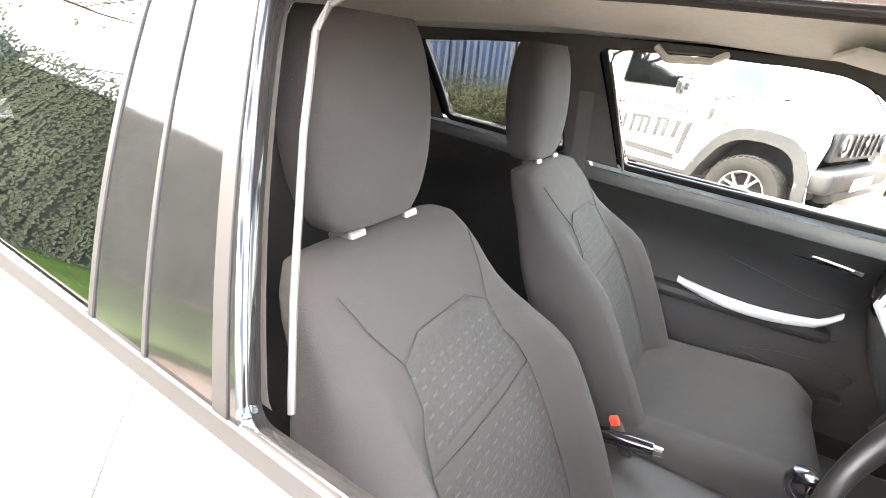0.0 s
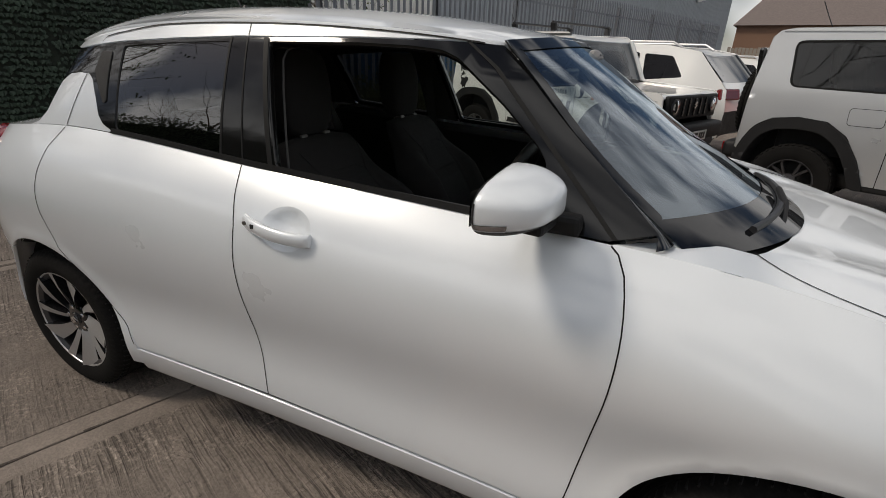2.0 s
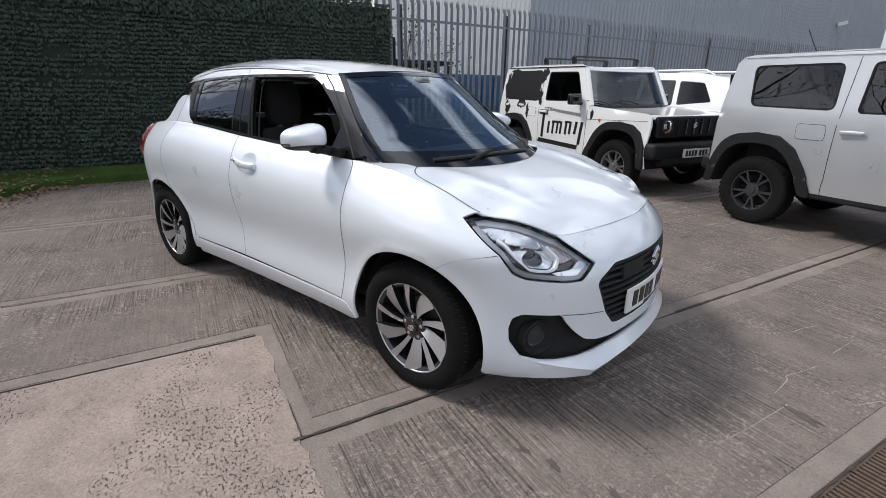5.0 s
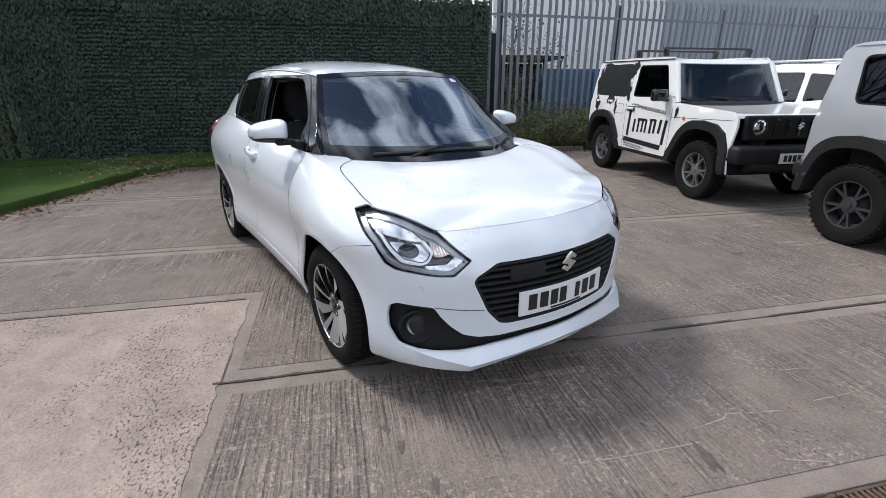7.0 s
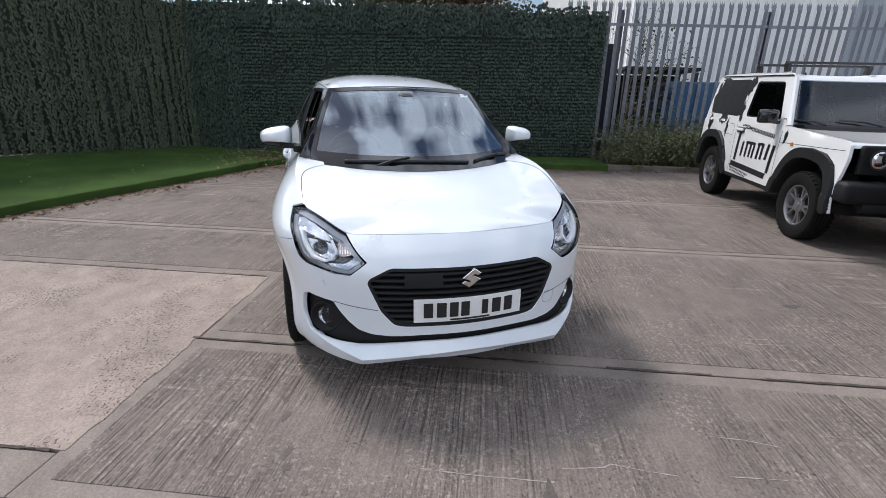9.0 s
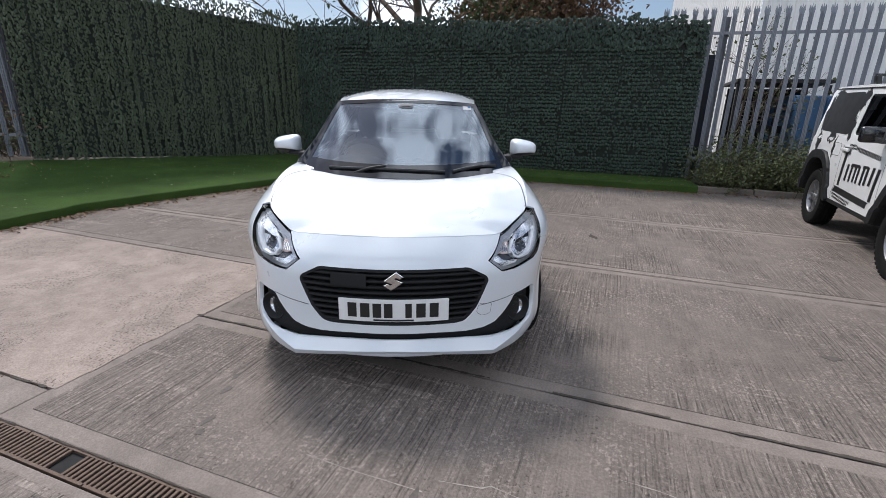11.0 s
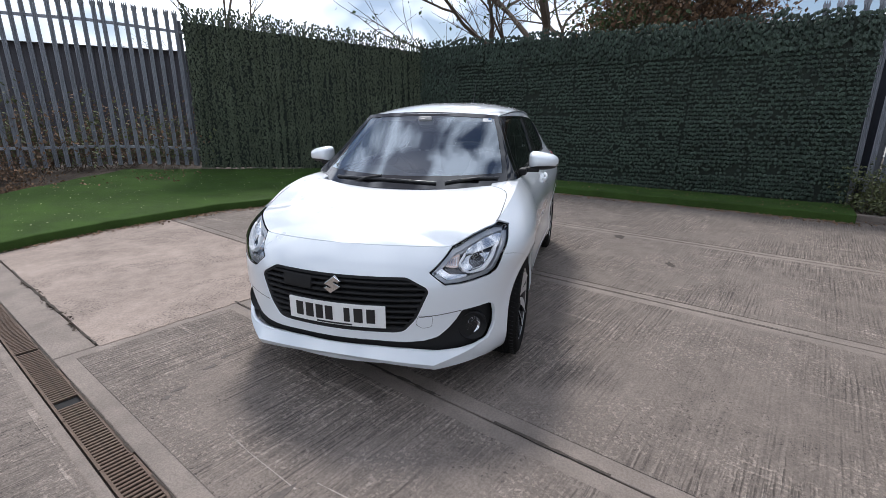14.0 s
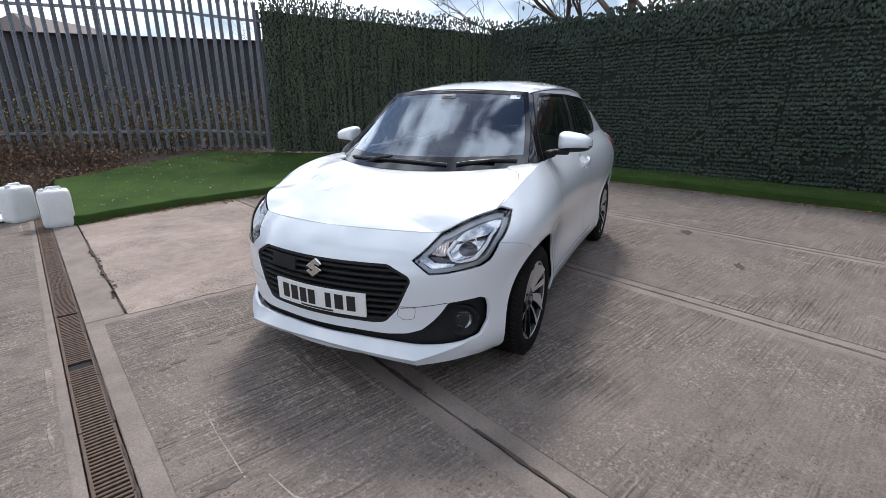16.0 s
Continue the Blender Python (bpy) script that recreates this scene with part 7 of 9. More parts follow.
w = clad_wall("end_wall", back_pt(10.2, 25.0), back_pt(10.2, 5.0), 0.0, 8.0, M_CLAD2, "", 0.3)
w.parent = shed
bm = bmesh.new()
a, b, c, d = back_pt(10.1, 4.9), back_pt(48.1, 4.9), back_pt(48.1, 25), back_pt(10.1, 25)
for q in ((a, b, c, d),):
    vs = [bm.verts.new((x, y, 8.0 + (0 if i < 2 else 1.5))) for i, (x, y) in enumerate(q)]
    bm.faces.new(vs)
part("roof", bm, M_ROOF, shed)
bm = bmesh.new()
x, y = back_pt(40.5, 4.7)
box(bm, (0.5, 0.25, 0.2), (x, y, 5.2), (0, -15, 20), 0.02)
part("floodlight", bm, M_PLATE, shed)

skip = thing("steel_skip", pose(*back_pt(12.4, 2.2), 0, 0, 0, math.degrees(math.atan2(BD.y, BD.x))), "blue ribbed steel container behind the fence", "container")
bm = bmesh.new()
box(bm, (4.2, 1.6, 1.65), (0, 0, 0.825), bevel=0.03)
part("body", bm, M_BLUE, skip)
for k in range(9):
    bm = bmesh.new()
    box(bm, (0.08, 0.06, 1.55), (-1.6 + 0.4 * k, -0.83, 0.82), bevel=0.01)
    part("rib", bm, M_BLUE, skip)

M_NAVY = material("navy_steel", (0.010, 0.013, 0.024), 0.5, vary=0.2, scale=3, stretch=(1, 1, 0.2))
locker = thing("steel_locker", pose(*back_pt(7.96, 0.87), 0, 0, 0, math.degrees(math.atan2(BD.y, BD.x))), "tall navy blue steel locker standing close behind the fence", "locker")
bm = bmesh.new()
box(bm, (1.26, 1.0, 2.30), (0, 0, 1.15), bevel=0.015)
part("body", bm, M_NAVY, locker)
for dx in (-0.31, 0.31):
    bm = bmesh.new()
    box(bm, (0.58, 0.03, 2.12), (dx, -0.51, 1.16), bevel=0.008)
    dr = part("door", bm, M_NAVY, locker)
    bm = bmesh.new()
    tube(bm, [(dx * 0.25, -0.55, 0.3), (dx * 0.25, -0.55, 2.0)], 0.014, 8)
    part("lock_bar", bm, M_STEEL, dr)

M_OLDWOOD = material("dark_old_timber", (0.030, 0.028, 0.027), 0.85, vary=0.25, scale=8, stretch=(0.2, 1, 1), bump=0.002)
stack = thing("lean_to", pose(*back_pt(10.15, 2.45), 0, 0, 0, math.degrees(math.atan2(BD.y, BD.x))), "low open lean-to of dark old timber behind the fence", "lean-to")
for dx in (-0.78, -0.39, 0.0, 0.39, 0.78):
    bm = bmesh.new()
    box(bm, (0.09, 0.09, 1.86), (dx, -0.45, 0.93), (0, 1.2 * dx, 0), 0.006)
    part("upright", bm, M_OLDWOOD, stack)
for z in (0.12, 0.40, 0.68, 0.96):
    bm = bmesh.new()
    box(bm, (1.62, 0.03, 0.16), (0, -0.41, z), (0, 1.0 * math.sin(z * 9), 0), 0.004)
    part("board", bm, M_OLDWOOD, stack)
bm = bmesh.new()
box(bm, (1.72, 1.2, 0.07), (0, 0.05, 1.90), (-3, 0, 0), 0.006)
part("roof", bm, M_OLDWOOD, stack)
bm = bmesh.new()
box(bm, (1.56, 0.05, 1.80), (0, 0.52, 0.90), bevel=0.005)
part("back_wall", bm, M_DARK, stack)
for dx, w, h in ((-0.42, 0.60, 0.58), (0.30, 0.55, 0.46)):
    cr = thing("wire_crate", pose(*back_pt(10.15 + dx, 2.35), 0, 0, 0, math.degrees(math.atan2(BD.y, BD.x))), "pale wire mesh crate stored under the dark lean-to", "crate", "crates under the lean-to")
    for i in range(8):
        bm = bmesh.new()
        box(bm, (0.018, 0.018, h + 0.95), (-w / 2 + w * i / 7, -0.2, (h + 0.95) / 2))
        part("wire", bm, M_GREYPLASTIC, cr)
    for i in range(7):
        bm = bmesh.new()
        box(bm, (w, 0.016, 0.018), (0, -0.2, 0.95 + h * i / 6 - 0.01))
        part("wire", bm, M_GREYPLASTIC, cr)

kerb_run = thing("kerb", pose(0, 0, 0), "low grey concrete kerb along the planted fence foot", "kerb", kind="structure")
for k in range(2):
    x, y = back_pt(8.78 + 0.92 * k, -0.80)
    bm = bmesh.new()
    box(bm, (0.90, 0.10, 0.16), (0, 0, 0.01), (0, 0.6 * k, 0), 0.012)
    bm.transform(pose(x, y, 0, 0, 0, math.degrees(math.atan2(BD.y, BD.x))))
    part("kerbstone", bm, M_EDGE, kerb_run)

hut = thing("dark_building", pose(0, 0, 0), "low dark building behind the planted bank", "building")


def left_pt(u, out):
    q = Vector(LEFT_A) + LD * u - LN * out
    return q.x, q.y


M_DARKWALL = material("dark_weathered_cladding", (0.06, 0.056, 0.062), 0.8, vary=0.2, scale=1.5, stretch=(1, 1, 0.3))
w = clad_wall("wall", left_pt(-1, 6.0), left_pt(26, 6.0), 0.0, 3.15, M_DARKWALL, "", 0.25)
w.parent = hut
bm = bmesh.new()
vs = [bm.verts.new((*left_pt(u, o), z)) for u, o, z in ((-1.2, 5.8, 3.15), (26.2, 5.8, 3.15), (26.2, 14, 3.5), (-1.2, 14, 3.5))]
bm.faces.new(vs)
part("roof", bm, M_ROOF, hut)


def gable_house(at, rot, w, d, h, label):
    ob = thing("house", pose(*at, 0, 0, 0, rot), label, "house")
    bm = bmesh.new()
    box(bm, (w, d, h), (0, 0, h / 2))
    part("wall", bm, M_BRICK, ob)
    bm = bmesh.new()
    vs = [bm.verts.new(q) for q in ((-w / 2 - 0.3, -d / 2 - 0.3, h - 0.1), (w / 2 + 0.3, -d / 2 - 0.3, h - 0.1), (w / 2 + 0.3, d / 2 + 0.3, h - 0.1), (-w / 2 - 0.3, d / 2 + 0.3, h - 0.1), (-w / 2 + 1.5, 0, h + d * 0.28), (w / 2 - 1.5, 0, h + d * 0.28))]
    for q in ((0, 1, 5, 4), (1, 2, 5), (2, 3, 4, 5), (3, 0, 4)):
        bm.faces.new([vs[i] for i in q])
    part("roof", bm, M_ROOF, ob)
    for k in range(3):
        bm = bmesh.new()
        box(bm, (1.0, 0.1, 1.1), (-w / 3 + k * w / 3, -d / 2 - 0.02, h * 0.6))
        part("window", bm, M_BLACK, ob)
    return ob


gable_house((-34, -25), 40, 11, 8, 4.3, "brown brick house with a hipped grey roof")
gable_house((16, 52), -10, 20, 10, 4.5, "long brown brick building across the road")
gable_house((-16, -38), 20, 9, 7, 4.8, "low house with a grey roof")

# timber fence closing the far end of the yard
fence = thing("board_fence", pose(0, 0, 0), "weathered grey upright board fence at the yard's end", "fence")
p0, p1 = Vector(BACK_B), Vector((24.0, 20.0))
dd = (p1 - p0).normalized()
nb = int((p1 - p0).length / 0.16)
bm = bmesh.new()
box(bm, (0.135, 0.022, 2.1), (0, 0, 1.05), bevel=0.004, seg=1)
me = bpy.data.meshes.new("board")
bm.to_mesh(me)
bm.free()
me.materials.append(M_TIMBER)
for k in range(nb):
    q = p0 + dd * (0.16 * k + 0.1)
    ob = new("board", me)
    ob.parent = fence
    ob.matrix_basis = pose(q.x, q.y, random.uniform(-0.04, 0.02), 0, 0, math.degrees(math.atan2(dd.y, dd.x)))


# ---- trees and scrub ----
def leaf_cloud(centres, per, spread, size, seed):
    rnd = random.Random(seed)
    v, f = [], []
    for c in centres:
        for _ in range(per):
            p = Vector(c) + Vector((rnd.gauss(0, spread), rnd.gauss(0, spread), rnd.gauss(0, spread * 0.8)))
            e = Euler((rnd.uniform(-1.2, 1.2), rnd.uniform(-1.2, 1.2), rnd.uniform(0, 6.28))).to_matrix()
            s = size * rnd.uniform(0.6, 1.4)
            b = len(v)
            for q in ((-0.5, 0, 0), (0, -0.3, 0.08), (0.5, 0, 0), (0, 0.3, 0.08)):
                v.append(p + e @ (Vector(q) * s))
            f += [(b, b + 1, b + 2), (b, b + 2, b + 3)]
    return v, f


def branchy(base, h, seed, spread=0.9, depth=5, r0=0.16, start=0.35):
    """Limbs and twigs grown from a trunk. Returns the trunk mesh, the limb mesh and the twig ends."""
    rnd = random.Random(seed)
    trunk, limbs, tips = bmesh.new(), bmesh.new(), []

    def grow(p, d, length, r, level, bm):
        pts, q = [p], p
        dirn = d.copy()
        for k in range(4):
            dirn = (dirn + Vector((rnd.gauss(0, 0.13), rnd.gauss(0, 0.13), rnd.gauss(0.03, 0.08)))).normalized()
            q = q + dirn * length / 4
            pts.append(q)
        tube(bm, pts, r, 7 if level < 2 else (4 if level < 4 else 3), r * 0.55)
        if level >= depth:
            tips.append(q)
            return
        n = rnd.choice((2, 3, 3)) + (1 if level == 0 else 0)
        for k in range(n):
            s = rnd.uniform(start, 1.0) if level else rnd.uniform(0.45, 1.0)
            i = min(int(s * 4), 3)
            b = pts[i] + (pts[i + 1] - pts[i]) * (s * 4 - i)
            nd = (dirn + Vector((rnd.gauss(0, spread), rnd.gauss(0, spread), rnd.gauss(0.25, 0.35)))).normalized()
            grow(b, nd, length * rnd.uniform(0.55, 0.82), r * 0.52, level + 1, limbs)
        grow(q, dirn, length * 0.7, r * 0.55, level + 1, limbs)
    grow(Vector(base), Vector((rnd.gauss(0, 0.06), rnd.gauss(0, 0.06), 1)).normalized(), h * 0.36, r0, 0, trunk)
    return trunk, limbs, tips


def tree(at, h, seed, label, leaf=None, per=0, size=0.10, spread=0.30, depth=5, r0=0.15):
    ob = thing("tree", pose(*at), label, "tree")
    t, l, tips = branchy((0, 0, -0.1), h, seed, depth=depth, r0=r0)
    part("trunk", t, M_BARK, ob, smooth=True)
    tagged(part("crown", l, M_TWIG, ob, "bare limbs and twigs"), kind="stuff")
    if leaf:
        v, f = leaf_cloud(tips, per, spread, size, seed)
        tagged(put("leaves", v, f, leaf, ob, smooth=False), kind="stuff")
    return ob


def bp(u, out, z=0.0):
    return (*back_pt(u, out), z)


def lp(u, out, z=0.0):
    return (*left_pt(u, out), z)


tree(bp(1.7, 3.5), 11.0, 11, "bare tree with a forked ivy-flecked trunk", M_IVY, 2, 0.10, 0.25, 5, 0.19)
tree(bp(4.6, 4.5), 6.2, 23, "brown-leaved tree rising behind the screen", M_BROWN, 9, 0.11, 0.30)
tree(bp(6.0, 5.5), 6.0, 29, "brown-leaved tree with dense twigs", M_BROWN, 8, 0.11, 0.30)
tree(bp(3.0, 4.0), 5.2, 31, "small evergreen tree overgrown with ivy", M_IVY, 12, 0.12, 0.28)
tree(lp(3.2, 9.0), 15.0, 37, "bare winter tree with fine twigs", None, r0=0.09)
tree(bp(9.2, 1.3), 3.6, 47, "slim sapling with a few autumn leaves behind the fence", M_SCRUB, 2, 0.07, 0.12, 4, 0.035)


def scrub(at, size, seed, label, leaf, n_leaf, n_stem, lsize=0.05):
    """A tangle of arching stems with small leaves."""
    rnd = random.Random(seed)
    ob = thing("shrub", pose(*at), label, "shrub")
    bm, tips = bmesh.new(), []
    for k in range(n_stem):
        b = Vector((rnd.gauss(0, size[0] * 0.35), rnd.gauss(0, size[1] * 0.35), 0))
        d = Vector((rnd.gauss(0, 0.6), rnd.gauss(0, 0.6), 1.0)).normalized()
        L = size[2] * rnd.uniform(0.5, 1.15)
        pts = [b]
        for i in range(4):
            d = (d + Vector((rnd.gauss(0, 0.2), rnd.gauss(0, 0.2), -0.10))).normalized()
            pts.append(pts[-1] + d * L / 4)
        tube(bm, pts, 0.007, 3, 0.002)
        tips += pts[1:]
    tagged(part("stem_tangle", bm, M_TWIG, ob), kind="stuff")
    v, f = leaf_cloud(tips, n_leaf, 0.07, lsize, seed)
    tagged(put("leaves", v, f, leaf, ob, smooth=False), kind="stuff")
    return ob


for k in range(5):
    scrub(bp(8.9 + 0.62 * k, -0.22, 0.0), (0.95, 0.55, 0.95 - 0.06 * k), 60 + k, "low scruffy green and brown shrub at the fence foot", M_SCRUB, 20, 90, 0.045)
for k in range(9):
    scrub(bp(9.4 + 1.1 * k, 0.9, 0.0), (1.1, 0.8, 1.1), 80 + k, "tall dry grass and scrub behind the fence", M_SCRUB, 8, 60, 0.06)
for k in range(13):
    scrub(lp(5.3 + 0.85 * k, 0.7 + 0.5 * (k % 2), 0.36), (1.3, 1.0, 1.5 + 0.05 * k), 100 + k, "brambly brown scrub on the bank behind the fence", M_BROWN if k % 2 else M_SCRUB, 6, 75, 0.06)
for k in range(7):
    scrub(lp(7.9 + 0.62 * k, -0.5, 0.16), (0.9, 0.7, 0.75 + 0.05 * k), 130 + k, "leafless bramble growing through the fence", M_BROWN, 3, 80, 0.05)
for k in range(6):
    scrub(lp(5.6 + 0.7 * k, -0.75 - 0.12 * k, 0.10), (0.8, 0.5, 0.22), 150 + k, "low dry weeds and sticks on bare soil", M_LITTER, 5, 40, 0.05)
# ---- the hatchback's cabin ----
def cushion(bm, size, at, rot=(0, 0, 0), bevel=0.05, crown=0.02, seg=4):
    """A padded block: bevelled, subdivided and swollen."""
    vs = box(bm, size, at, rot, bevel, seg)
    return vs


def loft(bm, sections, closed=True, cap=True):
    rings = [[bm.verts.new(p) for p in s] for s in sections]
    n = len(rings[0])
    for a, b in zip(rings, rings[1:]):
        for i in range(n if closed else n - 1):
            bm.faces.new((a[i], a[(i + 1) % n], b[(i + 1) % n], b[i]))
    if cap:
        bm.faces.new(rings[0])
        bm.faces.new(rings[-1][::-1])


def squircle(cx, cy, hx, hy, n=28, p=0.55):
    out = []
    for a in np.linspace(0, 2 * math.pi, n, endpoint=False):
        c, s = math.cos(a), math.sin(a)
        out.append((cx + hx * math.copysign(abs(c) ** p, c), cy + hy * math.copysign(abs(s) ** p, s)))
    return out


def front_seat(y0, tag):
    """Bucket seat: shaped back with bolsters, patterned centre, headrest on posts."""
    st = thing("front_seat", pose(0, y0, 0), tag, "seat", "front seats")
    # back: sections from the hip point up, leaning rearwards
    lean = Spline((0.50, 0.02), (0.70, -0.075), (0.90, -0.185), (1.06, -0.285))
    half = Spline((0.50, 0.235), (0.62, 0.262), (0.78, 0.275), (0.87, 0.262), (0.93, 0.228), (0.99, 0.205), (1.03, 0.196), (1.065, 0.172))
    th = Spline((0.50, 0.085), (0.70, 0.080), (0.95, 0.062), (1.065, 0.040))
    bm = bmesh.new()
    secs = []
    for z in np.linspace(0.50, 1.065, 22):
        x0, w, t = float(lean(z)), float(half(z)), float(th(z))
        ringp = []
        for (u, v) in squircle(0, 0, 1, 1, 64, 0.5):
            y = u * w
            k = abs(u)
            bolster = 0.075 * smooth01(k, 0.56, 0.78) * (1 - smooth01(z, 0.84, 0.97)) * (1 - 0.6 * smooth01(k, 0.9, 1.0))
            x = x0 + v * t + (bolster if v > 0 else 0)
            ringp.append((x, y, z))
        secs.append(ringp)
    secs.append([(p[0] * 0.4 + float(lean(1.065)) * 0.6, p[1] * 0.6, 1.078) for p in secs[-1]])
    loft(bm, secs)
    part("seat_back", bm, M_FABRIC, st, smooth=True, sharp=1.2)
    # patterned centre panels
    for z0, z1 in ((0.585, 0.832), (0.848, 0.968)):
        v, f, nu, nv = [], [], 9, 12
        for i in range(nv):
            z = z0 + (z1 - z0) * i / (nv - 1)
            for j in range(nu):
                u = -0.56 + 1.12 * j / (nu - 1)
                edge = min(i, nv - 1 - i, j, nu - 1 - j)
                w = float(half(z)) if z < 0.9 else float(half(0.9)) * 0.92
                v.append((float(lean(z)) + float(th(z)) * (1.0 - 0.02 * abs(u)) + (0.004 if edge > 0 else -0.006), u * w, z))
        f = [(i * nu + j, i * nu + j + 1, (i + 1) * nu + j + 1, (i + 1) * nu + j) for i in range(nv - 1) for j in range(nu - 1)]
        put("centre_panel", v, f, M_FABRIC2, st, "woven dotted cloth")
    # rows of short stitched dashes on the centre panels
    v, f = [], []
    for i in range(21):
        z = 0.650 + 0.0145 * i
        wide = float(half(z)) if z < 0.9 else float(half(0.9)) * 0.92
        for j in range(11):
            u = -0.50 + 0.10 * j + 0.05 * (i % 2)
            if abs(u) > 0.53 or 0.825 < z < 0.855:
                continue
            q = len(v)
            for du, dz in ((-0.022, -0.0016), (0.022, -0.0016), (0.022, 0.0016), (-0.022, 0.0016)):
                v.append((float(lean(z + dz)) + float(th(z)) * (1.0 - 0.02 * abs(u)) + 0.0056, (u + du) * wide, z + dz))
            f.append((q, q + 1, q + 2, q + 3))
    tagged(put("stitching", v, f, M_STITCH, st, "rows of short grey stitched dashes"), kind="stuff")
    # stitched seams round the centre and across the shoulders
    for path in ([(0.58, -0.56), (0.70, -0.56), (0.84, -0.56), (0.955, -0.50), (0.975, -0.3), (0.975, 0.3), (0.955, 0.50), (0.84, 0.56), (0.70, 0.56), (0.58, 0.56)], [(0.845, -0.56), (0.84, -0.2), (0.84, 0.2), (0.845, 0.56)], [(0.955, -0.50), (1.00, -0.62), (1.045, -0.70)], [(0.955, 0.50), (1.00, 0.62), (1.045, 0.70)]):
        bm = bmesh.new()
        pts = []
        for (z0, u0), (z1, u1) in zip(path, path[1:]):
            for t in np.linspace(0, 1, 6):
                z, u = z0 + (z1 - z0) * t, u0 + (u1 - u0) * t
                pts.append((float(lean(z)) + float(th(z)) + 0.004, u * (float(half(z)) if z < 0.9 else float(half(0.9)) * 0.92), z))
        tube(bm, pts, 0.0013, 6)
        part("seam", bm, M_FABRIC2, st, smooth=True)
    # base
    bm = bmesh.new()
    secs = []
    for x in np.linspace(0.02, 0.50, 16):
        t = (x - 0.02) / 0.48
        w = 0.255 - 0.03 * smooth01(t, 0.8, 1.0)
        top = 0.545 + 0.045 * t - 0.05 * smooth01(t, 0.88, 1.0)
        ringp = []
        for (u, q) in squircle(0, 0, 1, 1, 36, 0.5):
            lift = 0.035 * smooth01(abs(u), 0.55, 0.85) * (1 - 0.6 * smooth01(abs(u), 0.92, 1.0)) if q > 0 else 0
            ringp.append((x, u * w, (top - 0.085) + q * 0.085 + lift))
        secs.append(ringp)
    loft(bm, secs)
    part("seat_base", bm, M_FABRIC, st, smooth=True, sharp=1.2)
    bm = bmesh.new()
    box(bm, (0.40, 0.44, 0.16), (0.26, 0, 0.38), bevel=0.02)
    part("seat_frame", bm, M_TRIM, st)
    bm = bmesh.new()
    secs = []
    for t in np.linspace(0, 1, 14):
        z = 1.085 + 0.272 * t
        x0 = -0.325 - 0.020 * t
        grow = math.sin(math.pi * min(max(0.07 + 0.86 * t, 0), 1)) ** 0.22
        secs.append([(x0 + v * 0.055 * grow, u * 0.128 * grow, z) for (u, v) in squircle(0, 0, 1, 1, 30, 0.55)])
    loft(bm, secs)
    hr = part("headrest", bm, M_FABRIC, st, smooth=True, sharp=1.2)
    for dy in (-0.062, 0.062):
        bm = bmesh.new()
        tube(bm, [(-0.29, dy, 1.02), (-0.325, dy, 1.12)], 0.006, 8)
        box(bm, (0.045, 0.032, 0.014), (-0.302, dy, 1.076), (0, -15, 0), 0.004)
        part("post", bm, M_STEEL, hr)
    if y0 < 0:
        bm = bmesh.new()
        box(bm, (0.012, 0.004, 0.06), (-0.165, -0.256, 0.87), (0, -25, 0))
        part("side_tag", bm, M_PLATE, st, "small white woven tag")
    return st


front_seat(-0.345, "dark grey cloth driver seat with dotted centre panel")
front_seat(0.345, "dark grey cloth passenger seat with dotted centre panel")

bench = thing("rear_bench", pose(0, 0, 0), "dark grey cloth rear bench with folding back", "seat")
bm = bmesh.new()
cushion(bm, (0.16, 1.22, 0.58), (-1.02, 0, 0.80), (0, -18, 0), 0.05)
part("seat_back", bm, M_FABRIC, bench, smooth=True)
bm = bmesh.new()
cushion(bm, (0.50, 1.22, 0.16), (-0.76, 0, 0.52), (0, 4, 0), 0.05)
part("seat_base", bm, M_FABRIC, bench, smooth=True)
for y in (-0.36, 0.36):
    bm = bmesh.new()
    cushion(bm, (0.08, 0.24, 0.13), (-1.14, y, 1.13), (0, -14, 0), 0.035)
    part("headrest", bm, M_FABRIC, bench, smooth=True)

# trims
hol = [shrink(dense(w, 0.03), -0.016) for w in (WIN_F, WIN_R)]
inner_band = [(float(x), float(ZT(x)) + 0.004) for x in np.linspace(-1.06, 0.66, 20)] + [(0.655, 1.12), (0.61, 1.190), (0.512, 1.276), (0.425, 1.340), (0.345, 1.392), (0.30, 1.408), (-0.3, 1.42), (-0.9, 1.405), (-1.15, 1.36), (-1.16, 1.2)]
M_POST = material("dark_grey_post_trim", (0.055, 0.050, 0.047), 0.7, vary=0.08, scale=20)
panel("pillar_trim", inner_band, house, M_POST, car, holes=hol, off=0.045, flange=0, mirror=True, h=0.05, label="grey moulded pillar trim")
for w in (WIN_F, WIN_R):
    panel("frame_lining", shrink(dense(w, 0.03), -0.018), house, M_SEAL, car, holes=[shrink(dense(w, 0.03), -0.002)], off=0.026, flange=0.024, mirror=True, h=0.03)
panel("sail_trim", [(0.628, 1.010), (0.80, 1.000), (0.755, 1.050), (0.648, 1.165), (0.624, 1.160)], house, M_TRIM, car, off=0.052, flange=0.01, mirror=True, h=0.03, label="black moulded corner trim")
card = [(-1.0, 0.36), (0.76, 0.36), (0.74, 0.99)] + [(float(x), float(ZT(x)) - 0.002) for x in np.linspace(0.70, -0.95, 16)]
panel("door_card", card, ring, M_TRIM, car, off=0.085, flange=0.05, mirror=True, h=0.05, label="black moulded door lining")
